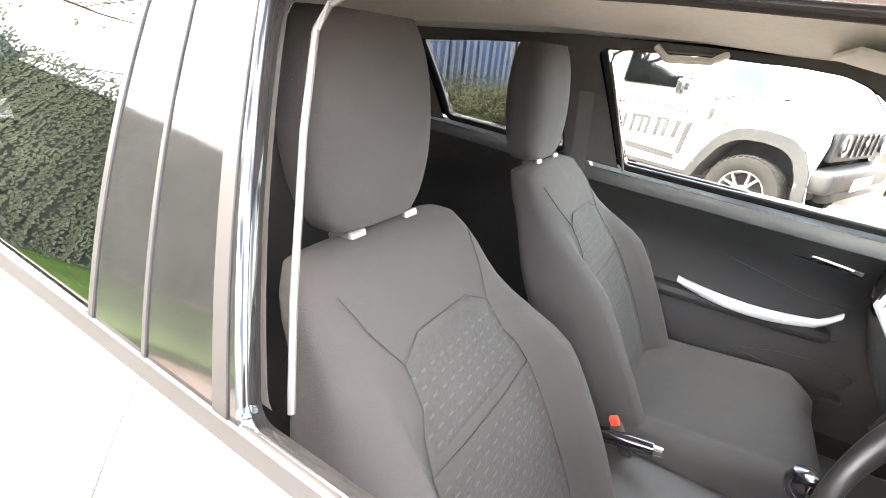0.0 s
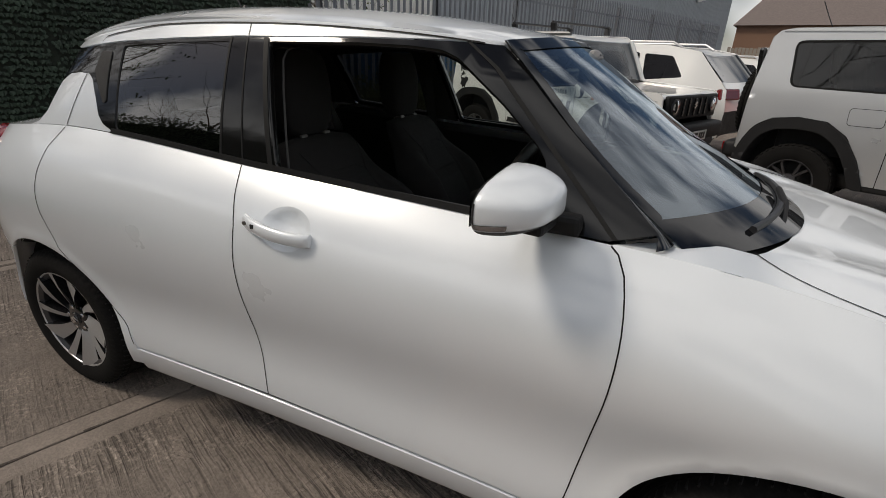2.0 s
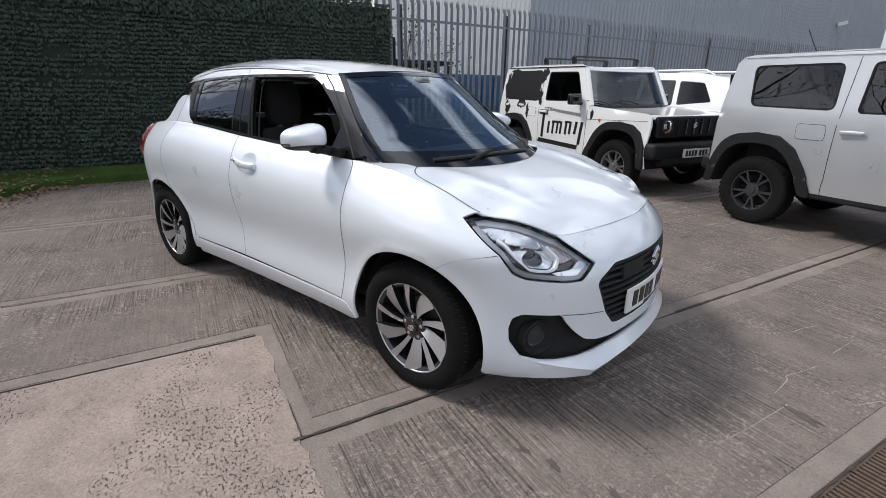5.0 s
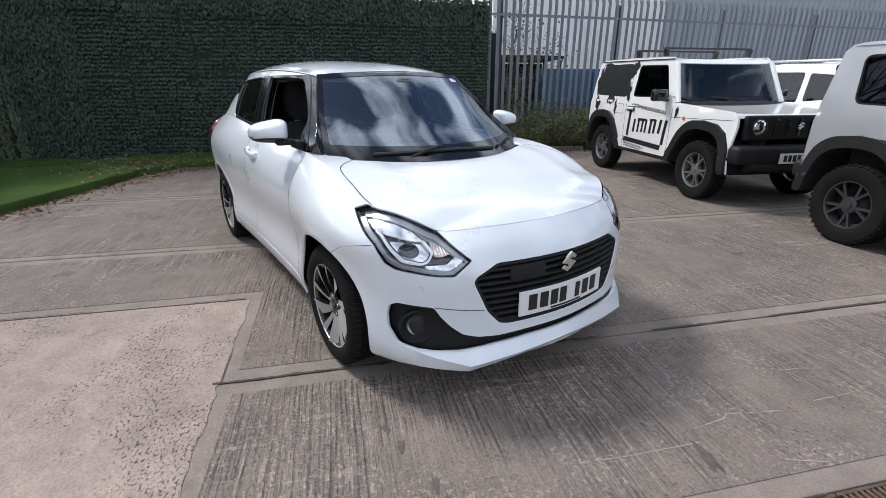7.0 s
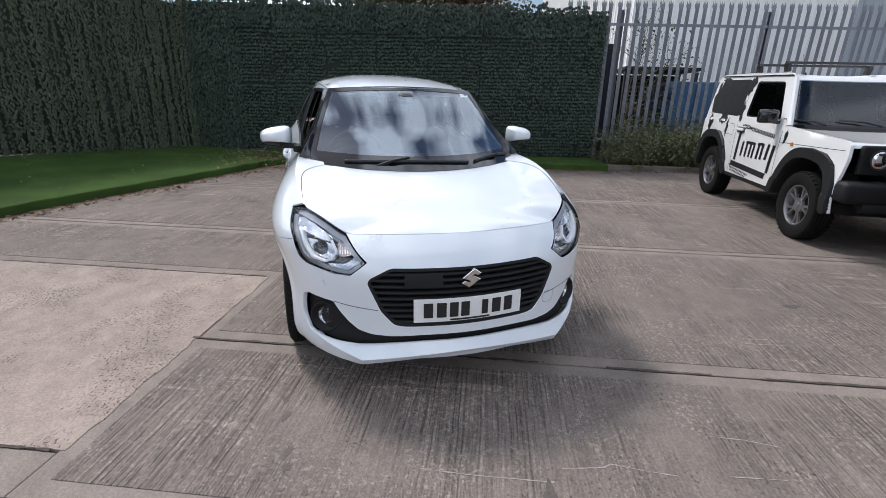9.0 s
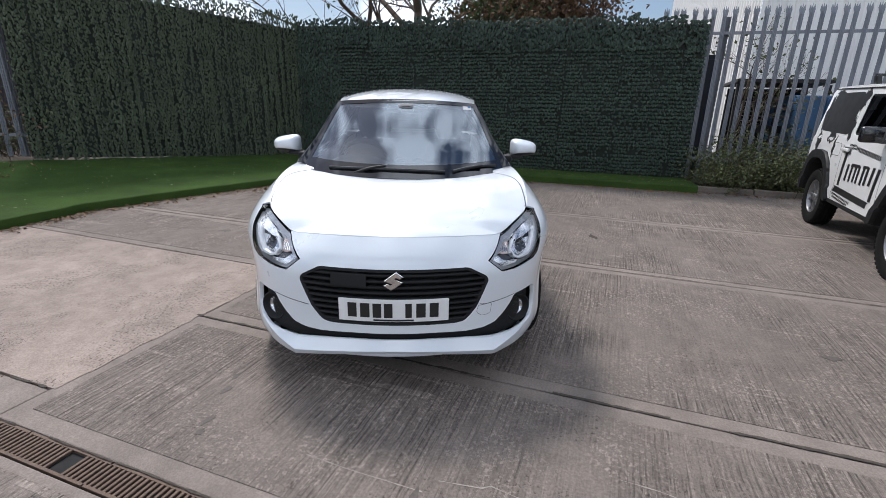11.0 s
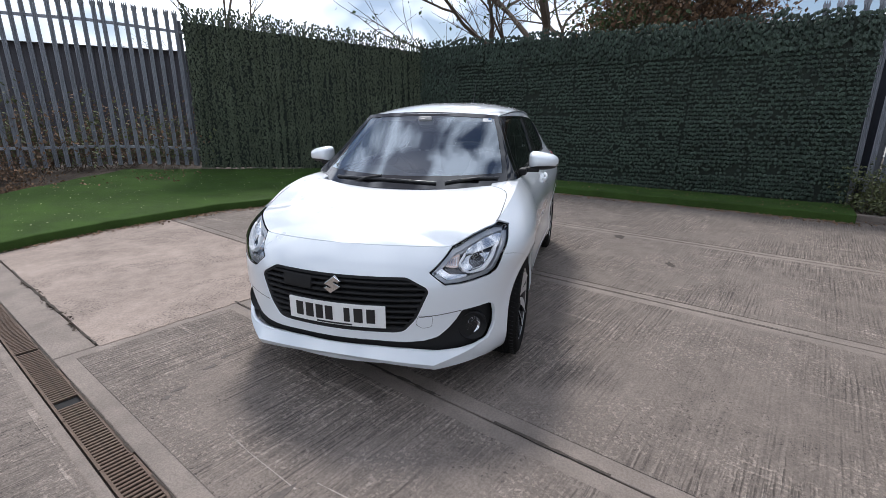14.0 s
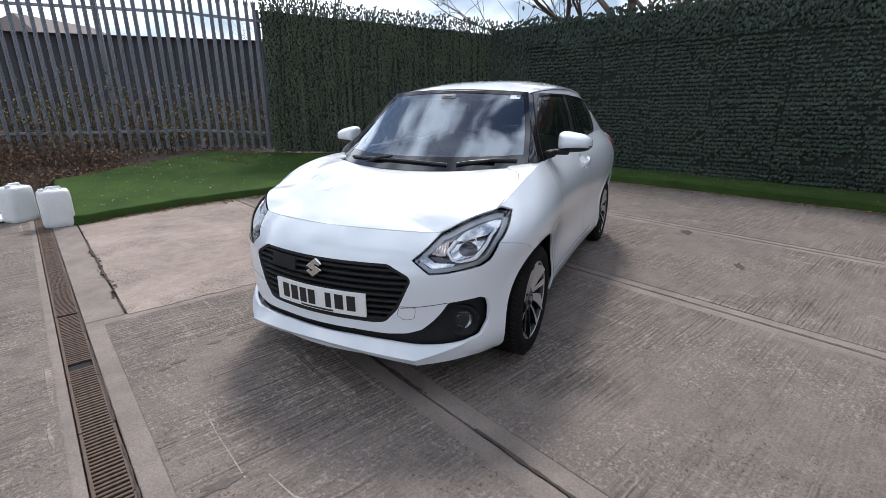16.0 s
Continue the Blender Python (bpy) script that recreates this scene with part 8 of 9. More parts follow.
for sg in (1, -1):
    v, f, n = [], [], 18
    for i in range(n):
        t = i / (n - 1)
        x = 0.10 + 0.42 * t
        z = 0.722 - 0.022 * math.sin(math.pi * t) ** 0.8 + 0.030 * smooth01(t, 0.90, 1.0)
        y = 0.700 - 0.026 * math.sin(math.pi * min(t * 1.05, 1))
        hh = 0.010 + 0.009 * math.sin(math.pi * t) ** 0.6
        for q in range(8):
            a = 2 * math.pi * q / 8
            v.append((x, sg * (y - 0.012 * math.cos(a)), z + hh * math.sin(a)))
    f = [(i * 8 + j, i * 8 + (j + 1) % 8, (i + 1) * 8 + (j + 1) % 8, (i + 1) * 8 + j) for i in range(n - 1) for j in range(8)]
    put("pull_trim", v, f, M_SILVERTRIM, car, "satin silver door pull trim")
    bm = bmesh.new()
    box(bm, (0.52, 0.06, 0.045), (0.26, sg * 0.722, 0.672), (0, 0, 0), 0.02)
    part("armrest", bm, M_TRIM, car, smooth=True)
    bm = bmesh.new()
    box(bm, (0.17, 0.010, 0.055), (0.44, sg * 0.708, 0.905), (0, 6, 0), 0.004)
    hb = part("inner_handle", bm, M_BLACK, car)
    bm = bmesh.new()
    box(bm, (0.105, 0.014, 0.012), (0.445, sg * 0.699, 0.892), (0, 8, 0), 0.004)
    part("lever", bm, M_CHROME, hb, "chrome release lever")
    bm = bmesh.new()
    box(bm, (0.022, 0.014, 0.018), (0.385, sg * 0.699, 0.914), bevel=0.004)
    part("lock_tab", bm, M_RED, hb, "red lock tab")
    bm = bmesh.new()
    box(bm, (0.62, 0.05, 0.02), (0.30, sg * 0.715, 0.47), (0, -4, 0), 0.008)
    part("door_pocket", bm, M_TRIM, car)
    for run in ([(0.02, 0.86), (0.14, 0.845), (0.30, 0.80), (0.44, 0.765), (0.56, 0.755)], [(-0.02, 0.78), (0.02, 0.70), (0.10, 0.655), (0.30, 0.640), (0.55, 0.655)], [(0.30, 0.545), (0.42, 0.575), (0.54, 0.585), (0.62, 0.56), (0.60, 0.525), (0.46, 0.520), (0.30, 0.545)]):
        bm = bmesh.new()
        tube(bm, [(x, sg * (float(ring(x, z)[1]) - 0.0875), z) for x, z in run], 0.0018, 6)
        part("card_seam", bm, M_TRIM, car, smooth=True)
lin = [(0.40 + 0.10 * (1 - (y / 0.49) ** 2), y) for y in np.linspace(0.47, -0.47, 11)] + [(float(x), -float(YR(x)) + 0.02) for x in np.linspace(0.35, -1.15, 12)] + [(-1.35, -0.3), (-1.35, 0.3)] + [(float(x), float(YR(x)) - 0.02) for x in np.linspace(-1.15, 0.35, 12)]
panel("headlining", lin, roof_top, M_HEADLINE, car, off=-0.035, flange=0, h=0.08)
inner_pillar = []
for z in np.linspace(0.99, 1.385, 12):
    a = np.array([float(XE(z)) - 0.03, float(YE(z)) - 0.025, z])
    xh = float(np.interp(z, [1.03, 1.075, 1.20, 1.335, 1.388], [0.80, 0.74, 0.59, 0.45, 0.38]))
    b = np.array([float(q) for q in house(xh, z)]) - np.array([0.0, 0.045, 0])
    inner_pillar += [a, (a + b) / 2 + np.array([-0.012, -0.012, 0]), b]
fp = [(3 * i + j, 3 * i + j + 1, 3 * i + j + 4, 3 * i + j + 3) for i in range(11) for j in range(2)]
ip = put("screen_pillar_trim", inner_pillar, fp, M_HEADLINE, car, "pale grey pillar trim")
twin(ip)
bm = bmesh.new()
box(bm, (2.2, 1.36, 0.05), (-0.25, 0, 0.30), bevel=0.02)
part("carpet", bm, M_FABRIC, car)
bm = bmesh.new()
box(bm, (0.50, 1.20, 0.03), (-1.42, 0, 1.00), bevel=0.01)
part("parcel_shelf", bm, M_TRIM, car)

# dashboard, console, wheel
dash = thing("dashboard", pose(0, 0, 0), "black dashboard with silver accents and round vents", "dashboard")
bm = bmesh.new()
secs = []
for y in np.linspace(-0.70, 0.70, 30):
    hump = 0.055 * math.exp(-((y + 0.34) / 0.16) ** 4)
    fwd = 0.03 * math.cos(y * 2)
    secs.append([(0.62 - fwd, y, 0.64), (0.56 - fwd, y, 0.80), (0.575 - fwd, y, 0.90), (0.60 - fwd, y, 0.955 + hump * 0.8), (0.65, y, 0.985 + hump), (0.72, y, 0.985 + hump * 0.5), (0.92, y, 0.965), (0.98, y, 0.94), (0.98, y, 0.60)])
loft(bm, secs)
part("moulding", bm, M_TRIM, dash, smooth=True, sharp=0.9)
bm = bmesh.new()
box(bm, (0.020, 0.42, 0.050), (0.547, 0.43, 0.850), (0, 10, -3), 0.008)
part("accent_strip", bm, M_SILVERTRIM, dash, "satin silver accent panel")
bm = bmesh.new()
box(bm, (0.03, 0.27, 0.17), (0.530, 0.02, 0.835), (0, 12, 10), 0.01)
scr = part("centre_screen", bm, M_BLACK, dash)
bm = bmesh.new()
box(bm, (0.008, 0.008, 0.15), (0.515, 0.15, 0.835), (0, 12, 10), 0.002)
part("screen_edge", bm, M_CHROME, scr)
for y, z, r in ((0.085, 0.955, 0.042), (-0.045, 0.955, 0.042), (-0.62, 0.885, 0.062), (0.62, 0.885, 0.062)):
    bm = bmesh.new()
    lathe(bm, [(r + 0.014, -0.02), (r + 0.012, 0.003), (r + 0.004, 0.008), (r, 0.002)], (0.552, y, z), (0, -90, 0), 30)
    vt = part("air_vent", bm, M_BLACK, dash, smooth=True)
    bm = bmesh.new()
    lathe(bm, [(r, 0.004), (r * 0.9, -0.012), (0, -0.014)], (0.552, y, z), (0, -90, 0), 24)
    box(bm, (0.010, 0.010, r * 1.9), (0.552, y, z))
    part("vane", bm, M_DARK, vt)
bm = bmesh.new()
box(bm, (0.05, 0.27, 0.10), (0.600, -0.34, 0.950), (0, 25, 0), 0.02)
part("instrument_panel", bm, M_MATT, dash)
con = thing("centre_console", pose(0, 0, 0), "black centre console with cup holders and gear lever", "console")
bm = bmesh.new()
box(bm, (0.75, 0.20, 0.22), (0.22, 0, 0.42), bevel=0.04)
part("body", bm, M_TRIM, con, smooth=True)
bm = bmesh.new()
tube(bm, [(0.42, 0.02, 0.52), (0.40, 0.02, 0.66)], 0.010, 8)
lathe(bm, [(0.0, -0.03), (0.022, -0.025), (0.028, 0.0), (0.020, 0.022), (0.0, 0.028)], (0.398, 0.02, 0.68), seg=18)
part("gear_lever", bm, M_BLACK, con, smooth=True)
bm = bmesh.new()
box(bm, (0.16, 0.012, 0.03), (0.40, -0.075, 0.545), (0, 0, 0), 0.004)
part("console_trim", bm, M_CHROME, con)
hbk = thing("handbrake", pose(0, 0, 0), "black handbrake lever with chrome button", "lever")
bm = bmesh.new()
tube(bm, [(-0.12, 0.035, 0.50), (-0.02, 0.038, 0.545), (0.08, 0.04, 0.575), (0.165, 0.042, 0.588)], 0.020, 12, 0.016)
part("lever", bm, M_BLACK, hbk, smooth=True)
bm = bmesh.new()
tube(bm, [(0.163, 0.042, 0.5877), (0.182, 0.042, 0.590)], 0.010, 10)
part("button", bm, M_CHROME, hbk)
for (x, y, z, r) in ((0.07, -0.105, 0.605, 20), (0.085, 0.055, 0.590, 10)):
    bk = thing("belt_buckle", pose(x, y, z, 0, -30, 8), "black belt buckle with red release button", "buckle", "belt buckles")
    bm = bmesh.new()
    box(bm, (0.026, 0.024, 0.085), (0, 0, -0.03), bevel=0.005)
    part("body", bm, M_TRIM, bk)
    bm = bmesh.new()
    box(bm, (0.020, 0.018, 0.022), (0, 0, 0.018), bevel=0.003)
    part("release_button", bm, M_RED, bk, "red release button")
    bm = bmesh.new()
    tube(bm, [(0, 0, -0.07), (-0.02, 0, -0.14)], 0.010, 8)
    part("stalk", bm, M_TRIM, bk)

sw = thing("steering_wheel", look((0.415, -0.325, 0.956), (0.415 - 1.0, -0.325, 0.956 + 0.52)), "black leather three-spoke steering wheel with chrome badge", "steering wheel")
bm = bmesh.new()
R, r, n, k = 0.182, 0.0165, 64, 12
rings = []
for i in range(n):
    a = 2 * math.pi * i / n
    flatb = 1 - 0.13 * smooth01(-math.sin(a), 0.72, 1.0)
    rr = r * (1.0 + 0.15 * math.cos(4 * a))
    rings.append([bm.verts.new(((R * flatb + rr * math.cos(q)) * math.cos(a), (R * flatb + rr * math.cos(q)) * math.sin(a), rr * math.sin(q))) for q in np.linspace(0, 2 * math.pi, k, endpoint=False)])
for i in range(n):
    for j in range(k):
        a, b = rings[i], rings[(i + 1) % n]
        bm.faces.new((a[j], a[(j + 1) % k], b[(j + 1) % k], b[j]))
M_LEATHER = material("black_leather", (0.011, 0.0105, 0.010), 0.40, vary=0.12, scale=30, spec=0.28)
part("rim", bm, M_LEATHER, sw, smooth=True, sharp=1.5)
for a0 in (-72, 42, 138, 252):
    bm = bmesh.new()
    c = Vector((math.cos(radians(a0)), math.sin(radians(a0)), 0)) * R * (0.99 if a0 > 0 and a0 < 180 else 0.955)
    lathe(bm, [(r * 1.06, -0.0012), (r * 1.075, 0.0), (r * 1.06, 0.0012)], (c.x, c.y, 0), (90, 0, a0), 20)
    part("rim_seam", bm, M_SEAL, sw, smooth=True)
M_BOSS = material("soft_black_boss", (0.012, 0.0115, 0.011), 0.5, vary=0.1, scale=30, spec=0.25)
bm = bmesh.new()
boss = rounded([(-0.088, 0.052), (-0.060, 0.074), (0.060, 0.074), (0.088, 0.052), (0.092, 0.0), (0.074, -0.058), (0.042, -0.088), (-0.042, -0.088), (-0.074, -0.058), (-0.092, 0.0)], 0.02)
rings = []
for k, z in ((1.0, 0.050), (1.0, 0.016), (0.97, 0.006), (0.90, -0.002), (0.74, -0.006), (0.45, -0.008)):
    rings.append([(x * k, y * k, z) for x, y in boss])
loft(bm, rings)
hubw = part("hub", bm, M_BOSS, sw, smooth=True, sharp=0.9)
bm = bmesh.new()
lathe(bm, [(0.0555, -0.0055), (0.0545, -0.0095), (0.0525, -0.0095), (0.0515, -0.0065)], (0, 0.002, 0), seg=40)
part("hub_ring", bm, M_GUN, hubw, smooth=True)
bm = bmesh.new()
prism(bm, [(x * 0.50, y * 0.50 + 0.002) for x, y in S_SHAPE], 0.003, pose(0, 0, -0.0115))
part("badge", bm, M_GUN2, hubw)
for sx in (1, -1):
    bm = bmesh.new()
    arm = [(0.070, 0.050), (0.120, 0.042), (0.176, 0.050), (0.178, -0.006), (0.130, -0.016), (0.074, -0.052)]
    prism(bm, [(sx * x, y) for x, y in arm][::sx], 0.018, pose(0, 0, 0.004), 0.004)
    spk = part("spoke", bm, M_BOSS, sw)
    bm = bmesh.new()
    pad = rounded([(0.094, 0.034), (0.134, 0.030), (0.152, 0.020), (0.150, 0.004), (0.118, -0.010), (0.092, -0.012)], 0.006)
    prism(bm, [(sx * x, y) for x, y in pad][::sx], 0.008, pose(0, 0, -0.002))
    sp = part("switch_pad", bm, M_BLACK, spk)
    for x, y, w, h in ((0.108, 0.018, 0.012, 0.014), (0.128, 0.014, 0.012, 0.014), (0.110, 0.000, 0.016, 0.008), (0.134, 0.004, 0.010, 0.008)):
        bm = bmesh.new()
        box(bm, (w, h, 0.003), (sx * x, y, -0.003), (0, 0, 0), 0.001)
        part("switch", bm, M_GUN, sp)
    bm = bmesh.new()
    tube(bm, [(sx * 0.088, -0.016, -0.002), (sx * 0.118, -0.014, -0.003), (sx * 0.154, 0.002, -0.002)], 0.0022, 6)
    part("switch_bezel", bm, M_SILVERTRIM, spk)
    bm = bmesh.new()
    leg = [(0.018, -0.080), (0.052, -0.072), (0.070, -0.142), (0.034, -0.160)]
    prism(bm, [(sx * x, y) for x, y in leg][::-sx], 0.014, pose(0, 0, 0.006), 0.003)
    part("lower_spoke", bm, M_SILVERTRIM, sw, "satin silver lower spoke")
bm = bmesh.new()
tube(bm, [(0.43, -0.345, 0.935), (0.58, -0.345, 0.86)], 0.055, 14)
tube(bm, [(0.46, -0.345, 0.93), (0.455, -0.50, 0.935)], 0.010, 8)
part("steering_column", bm, M_TRIM, dash, smooth=True)

rv = thing("interior_mirror", pose(0.475, 0.0, 1.297, 0, 6, -20), "black framed interior rear-view mirror", "mirror")
bm = bmesh.new()
box(bm, (0.030, 0.235, 0.062), (0, 0, 0), bevel=0.012, seg=3)
part("housing", bm, M_BLACK, rv, smooth=True)
bm = bmesh.new()
box(bm, (0.003, 0.222, 0.050), (-0.0162, 0, 0))
part("mirror_glass", bm, M_CHROME, rv)
bm = bmesh.new()
tube(bm, [(0.01, 0, 0.02), (0.035, 0, 0.060)], 0.008, 8)
part("stem", bm, M_BLACK, rv)
sens = thing("camera_sensor", pose(0, 0, 0), "grey sensor housing behind the windscreen top", "sensor")
bm = bmesh.new()
x0 = float(screen_at(0.0, 1.355)[0])
box(bm, (0.04, 0.105, 0.060), (x0 - 0.032, 0.0, 1.355), (0, 47, 0), 0.012)
part("housing", bm, M_GREYPLASTIC, sens)
bm = bmesh.new()
box(bm, (0.006, 0.060, 0.026), (x0 - 0.012, 0.0, 1.362), (0, 47, 0), 0.002)
part("window", bm, M_GUN, sens)
stk = panel("screen_sticker", [(0.405, 1.352), (0.465, 1.350), (0.462, 1.382), (0.402, 1.384)], screen_at, M_PLATE, car, off=0.0015, flange=0, h=0.03, label="small white and green windscreen sticker")
panel("sticker_bar", [(0.440, 1.362), (0.460, 1.361), (0.458, 1.374), (0.438, 1.375)], screen_at, M_BLUE, stk, off=0.003, flange=0, h=0.03)
for y in (0.34, -0.34):
    bm = bmesh.new()
    box(bm, (0.15, 0.28, 0.012), (0.31, y * 0.85, 1.372), (0, 12, 0), 0.005)
    part("sun_visor", bm, M_HEADLINE, car, "pale grey sun visor")
for sg in (1,):
    bm = bmesh.new()
    tube(bm, [(0.05, sg * 0.50, 1.375), (0.02, sg * 0.485, 1.355), (-0.08, sg * 0.485, 1.353), (-0.11, sg * 0.50, 1.378)], 0.009, 8)
    part("grab_handle", bm, M_HEADLINE, car, smooth=True)
    bm = bmesh.new()
    rows = []
    for t in np.linspace(0, 1, 10):
        p = Vector((-0.262 + 0.02 * t, sg * (0.515 + 0.075 * t), 1.25 - 0.50 * t))
        rows.append([bm.verts.new(p + Vector((dx, 0, 0))) for dx in (-0.022, 0.022)])
    for a, b in zip(rows, rows[1:]):
        bm.faces.new((a[0], a[1], b[1], b[0]))
    part("seat_belt", bm, M_GREYSTRIP, car, "dark webbing")

# ---- drainage channel ----
chan = tagged(flat("drain_channel", [rowpt(*q) for q in ((DR - 0.063, -5.15), (DR + 0.063, -5.15), (DR + 0.063, 12), (DR - 0.063, 12))], -0.012, M_DARK, None, "", 0.02), "rusty cast-iron drain channel set in the concrete", "drain", kind="structure")
ang = math.degrees(math.atan2(AY.y, AY.x))
bm = bmesh.new()
box(bm, (0.014, 0.112, 0.014), (0, 0, 0), bevel=0.002, seg=1)
me_bar = bpy.data.meshes.new("grate_bar")
bm.to_mesh(me_bar)
bm.free()
me_bar.materials.append(M_RUST)
bar_v, bar_f = [], []
count, bpos = 0, -5.1
while bpos < 11.5:
    unit = (bpos + 5.1) % 0.5
    p = rowpt(DR, bpos)
    if 0.004 < unit < 0.5 and not (-0.32 < bpos < -0.245):
        if bpos < 2.4 and count < 290:
            ob = new("grate_bar", me_bar)
            ob.parent = chan
            ob.matrix_basis = pose(p[0], p[1], -0.006 + random.uniform(-0.001, 0.001), 0, 0, ang)
            count += 1
        else:
            m = pose(p[0], p[1], -0.006, 0, 0, ang)
            b = len(bar_v)
            for q in ((-0.007, -0.056), (0.007, -0.056), (0.007, 0.056), (-0.007, 0.056)):
                bar_v.append(m @ Vector((*q, 0.006)))
            bar_f.append((b, b + 1, b + 2, b + 3))
    bpos += 0.0255
tagged(put("grate_bars", bar_v, bar_f, M_RUST, chan, smooth=False), kind="stuff")
for sd in (-0.058, 0.058):
    bm = bmesh.new()
    for k in range(33):
        b0 = -5.1 + 0.5 * k
        c = rowpt(DR + sd, b0 + 0.25)
        box(bm, (0.492, 0.012, 0.016), (c[0], c[1], -0.006), (0, 0, ang))
    tagged(part("frame_rails", bm, M_RUST, chan), kind="stuff")

# ---- soil, leaves and litter ----
def soil_bank():
    """Bare leafy soil along the foot of the fence, uneven."""
    v, f, nu, nv = [], [], 60, 14
    for i in range(nu):
        u = 3.9 + 11.5 * i / (nu - 1)
        for j in range(nv):
            o = 2.6 - 6.2 * j / (nv - 1)
            wedge = -o
            q = Vector(LEFT_A) + LD * u + LN * wedge
            yard = smooth01(wedge, 0.3, 2.4 + 0.35 * math.sin(u * 2.1))
            z = (0.06 * min(u, 6) - 0.02) * (1 - yard) - 0.03 * yard + 0.05 * noise.noise((q.x * 1.3, q.y * 1.3, 2)) * (1 - yard) - 0.012
            v.append((q.x, q.y, z))
    f = [(i * nv + j, i * nv + j + 1, (i + 1) * nv + j + 1, (i + 1) * nv + j) for i in range(nu - 1) for j in range(nv - 1)]
    ob = put("soil_bank", v, f, M_SOIL)
    tagged(ob, "bare brown soil with dead leaves under the fence", "soil", kind="structure")


soil_bank()


def litter(name, spots, n, size, mat, label, z, seed):
    rnd = random.Random(seed)
    v, f = [], []
    for _ in range(n):
        x, y, zz = spots(rnd)
        s = size * rnd.uniform(0.5, 1.5)
        e = Euler((rnd.gauss(0, 0.35), rnd.gauss(0, 0.35), rnd.uniform(0, 6.28))).to_matrix()
        b = len(v)
        for q in ((-0.5, 0, 0.0), (-0.1, -0.3, 0.10), (0.5, 0, 0.02), (-0.1, 0.3, 0.12)):
            v.append(Vector((x, y, zz + z)) + e @ (Vector(q) * s))
        f += [(b, b + 1, b + 2), (b, b + 2, b + 3)]
    tagged(put(name, v, f, mat, smooth=False), label, "leaf litter", kind="stuff")


def by_strip(rnd):
    u = rnd.uniform(1.0, 11.5)
    q = Vector(BACK_A) + BD * u + BN * (1.16 - 0.012 * (u - 4) + abs(rnd.gauss(0, 0.10)) - (0.9 if u > 8.4 else 0) * rnd.random())
    return q.x, q.y, 0.0


KERB = [(0.75, -4.62), (0.3, -4.58), (-0.3, -4.50), (-1.0, -4.28), (-1.75, -4.02), (-2.5, -3.45), (-3.35, -2.70), (-4.2, -2.0), (-5.0, -1.35), (-5.55, -0.6)]


def by_kerb(rnd):
    t = rnd.random() ** 0.6 * (len(KERB) - 1.001)
    i = int(t)
    p = Vector(KERB[i]).lerp(Vector(KERB[i + 1]), t - i)
    d = (Vector(KERB[i + 1]) - Vector(KERB[i])).normalized()
    n = Vector((-d.y, d.x)) * -1
    k = abs(rnd.gauss(0, 0.02 + 0.025 * t))
    q = p + n * (k + 0.01)
    return q.x, q.y, 0.0


def on_turf(rnd):
    t = rnd.random() * (len(KERB) - 1.001)
    i = int(t)
    p = Vector(KERB[i]).lerp(Vector(KERB[i + 1]), t - i)
    fr = (t + 0.0) / (len(KERB) - 1)
    far, zf = turf_far(min(1, fr))
    s = rnd.uniform(0.08, 0.95)
    q = p.lerp(Vector(far), s)
    return q.x, q.y, 0.125 + (zf - 0.115) * s ** 1.3


def on_strip(rnd):
    u = rnd.uniform(1.7, 8.3)
    q = Vector(BACK_A) + BD * u + BN * rnd.uniform(0.1, 1.0)
    return q.x, q.y, 0.112


litter("fallen_leaves", by_strip, 1100, 0.045, M_LITTER, "brown fallen leaves along the turf strip", 0.012, 1)
litter("fallen_leaves", by_kerb, 1500, 0.040, M_LITTER, "brown fallen leaves along the turf edge", 0.012, 2)
M_SPECK = material("pale_petals", (0.34, 0.36, 0.22), 0.8, vary=0.2, per_island=0.2)
litter("fallen_petals", on_turf, 420, 0.020, M_SPECK, "pale specks scattered on the turf", 0.02, 3)
litter("fallen_petals", on_strip, 260, 0.030, M_LITTER, "scattered dead leaves on the turf strip", 0.012, 4)
litter("fallen_leaves", lambda r: (-5.6 + r.gauss(0, 0.55), -1.35 + r.gauss(0, 0.5), 0.115), 500, 0.045, M_LITTER, "brown leaves blown into the corner of the turf", 0.012, 6)
litter("fallen_leaves", lambda r: (*back_pt(r.uniform(8.4, 16), r.uniform(-1.1, 1.5)), 0.0), 900, 0.05, M_LITTER, "dead leaves under the scrub", 0.012, 5)


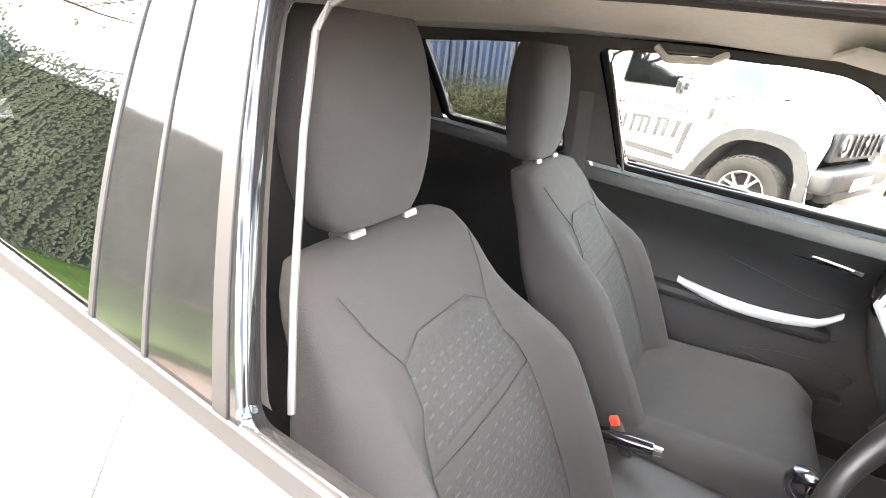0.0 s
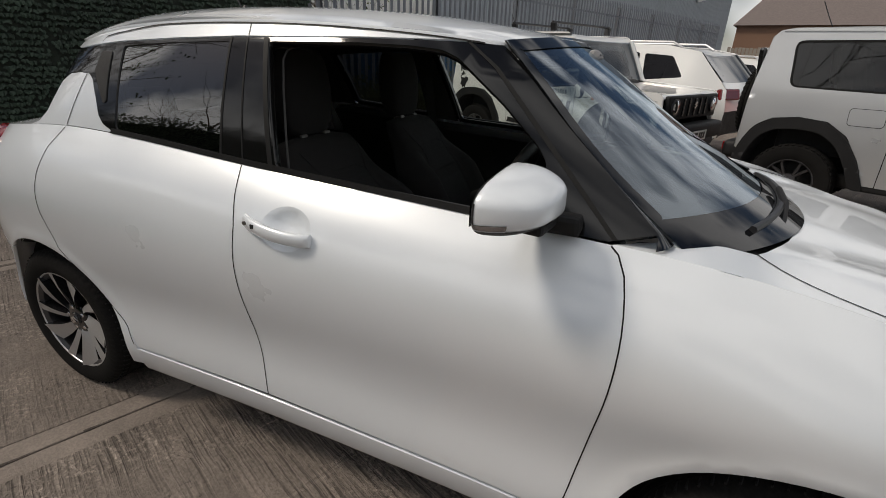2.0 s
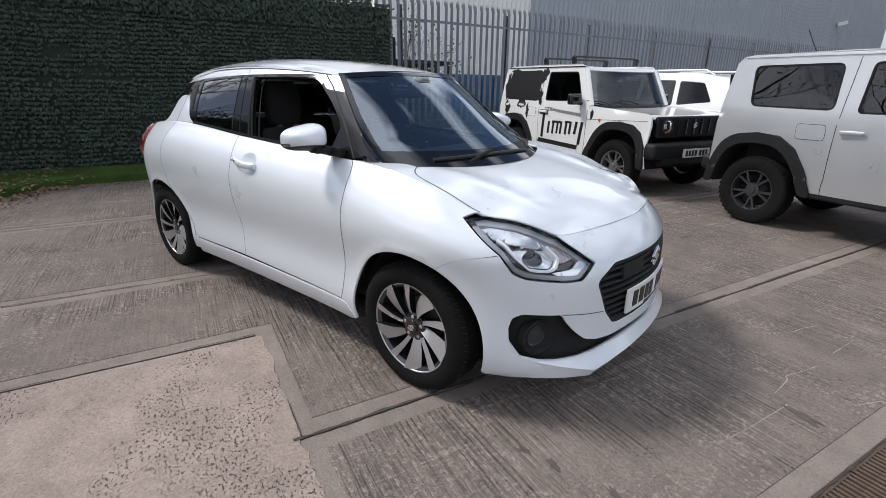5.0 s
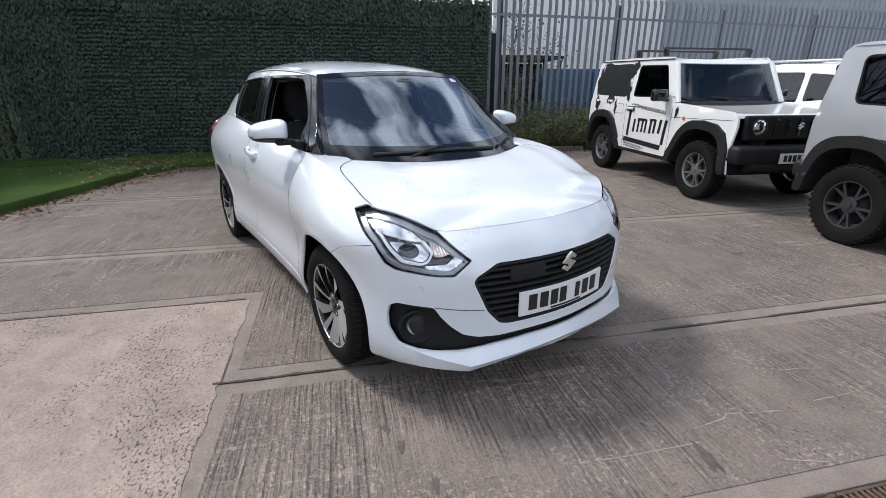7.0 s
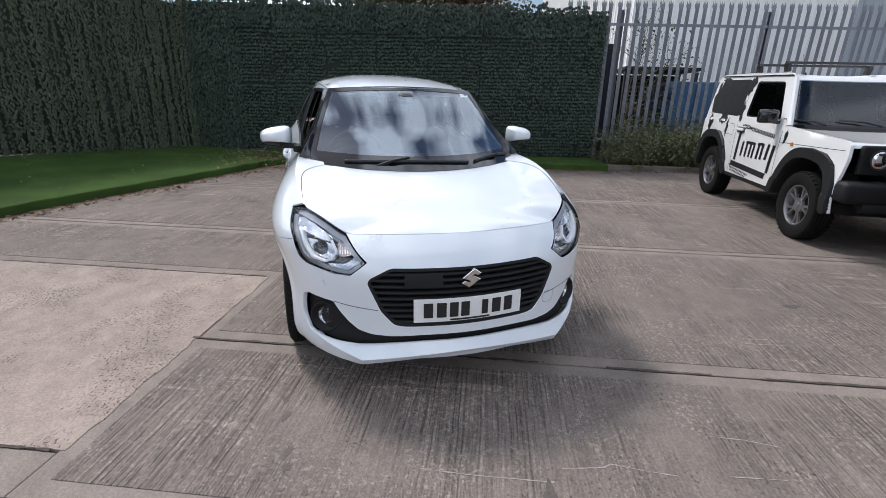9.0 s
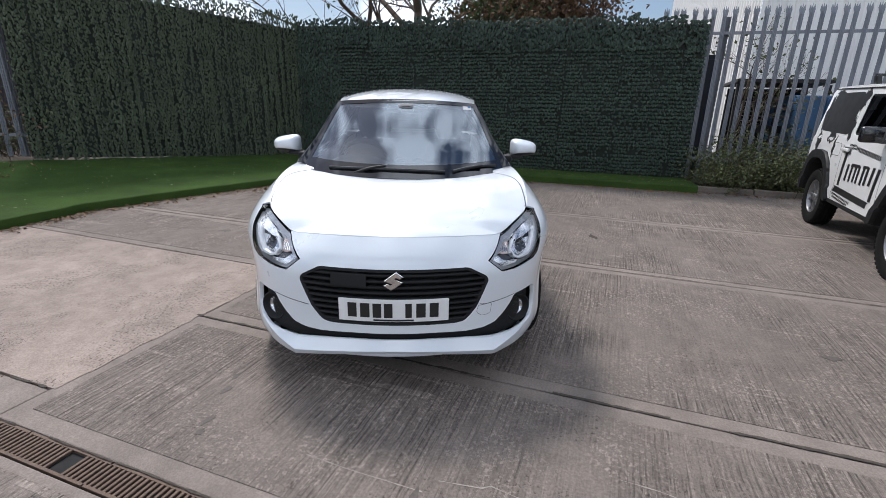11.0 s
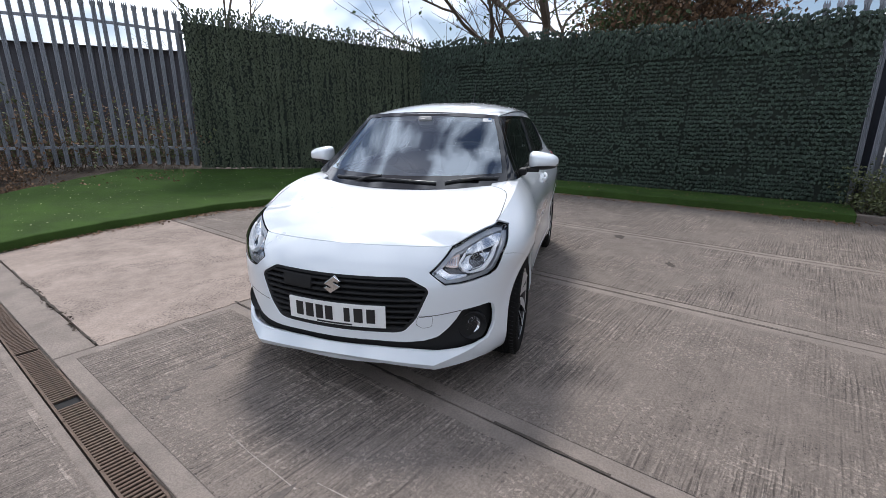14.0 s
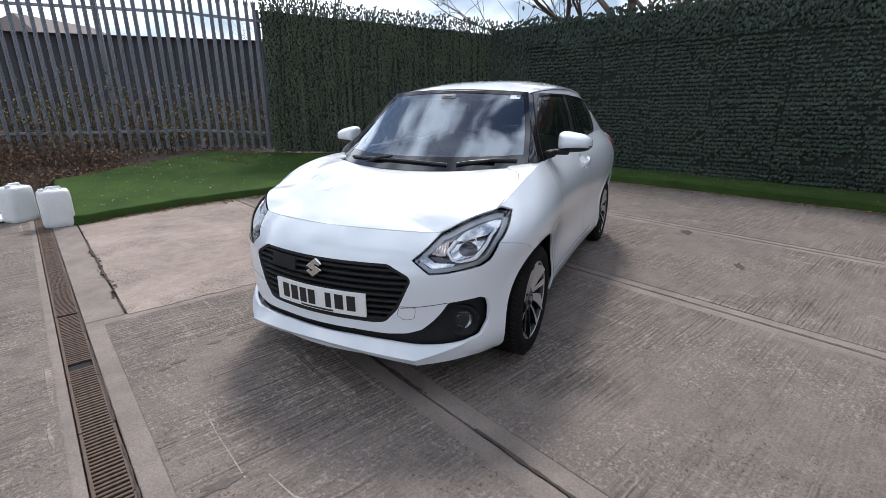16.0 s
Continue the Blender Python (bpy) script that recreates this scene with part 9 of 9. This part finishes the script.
# ---- jerry cans and bag at the channel's end ----
def jerry_can(m, label):
    ob = thing("jerry_can", m @ Matrix.Scale(0.92, 4), label, "jerry can", "white jerry cans")
    bm = bmesh.new()
    secs = []
    for z, k in ((0.0, 0.90), (0.012, 0.97), (0.05, 1.0), (0.16, 0.985), (0.27, 1.0), (0.33, 0.97), (0.352, 0.88), (0.358, 0.70)):
        secs.append([(x, y, z * 1.25) for x, y in squircle(0, 0, 0.165 * k, 0.135 * k, 32, 0.45)])
    loft(bm, secs)
    part("body", bm, M_JERRY, ob, smooth=True, sharp=0.9)
    bm = bmesh.new()
    tube(bm, [(-0.09, 0, 0.44), (-0.07, 0, 0.475), (0.05, 0, 0.475), (0.07, 0, 0.44)], 0.014, 10)
    part("handle", bm, M_JERRY, ob, smooth=True)
    bm = bmesh.new()
    lathe(bm, [(0.030, 0.43), (0.030, 0.470), (0.024, 0.476), (0.0, 0.476)], (0.105, 0.06, 0), seg=20)
    part("cap", bm, M_JERRY, ob, smooth=True)
    return ob


jerry_can(pose(0.87, -4.82, 0.002, 0, 0, -22), "milky white plastic jerry can beside the turf")
jerry_can(pose(0.95, -5.50, 0.002, 0, 0, 14), "milky white plastic jerry can set behind another")
bag = thing("plastic_bag", pose(1.02, -5.75, 0.002), "crumpled white plastic bag on the ground", "bag")
bm = bmesh.new()
bmesh.ops.create_grid(bm, x_segments=16, y_segments=16, size=0.22)
for vv in bm.verts:
    vv.co.z = 0.03 + 0.05 * noise.noise((vv.co.x * 9, vv.co.y * 9, 1)) + 0.03 * noise.noise((vv.co.x * 22, vv.co.y * 22, 4))
    vv.co.z = max(vv.co.z, 0.002)
part("sheet", bm, M_JERRY, bag, smooth=True, sharp=1.5)

# small stones and dirt in the crack of the pale slab
litter("crack_rubble", lambda r: (lambda b: (*rowpt(2.462 + 0.018 * math.sin(b * 9) + r.gauss(0, 0.008), b), 0.0))(r.uniform(-2.7, -1.2)), 160, 0.022, M_SOIL, "loose grit along a broken joint", 0.004, 8)
for k, (x, y, s) in enumerate(((-1.35, -0.62, 0.10), (-1.9, 1.6, 0.10), (-0.9, 2.0, 0.08))):
    flat("joint_hole", blob((x, y), s, 20, k, 1.0, 0.45), 0.0042, M_JOINT, ground, "", 0.002)
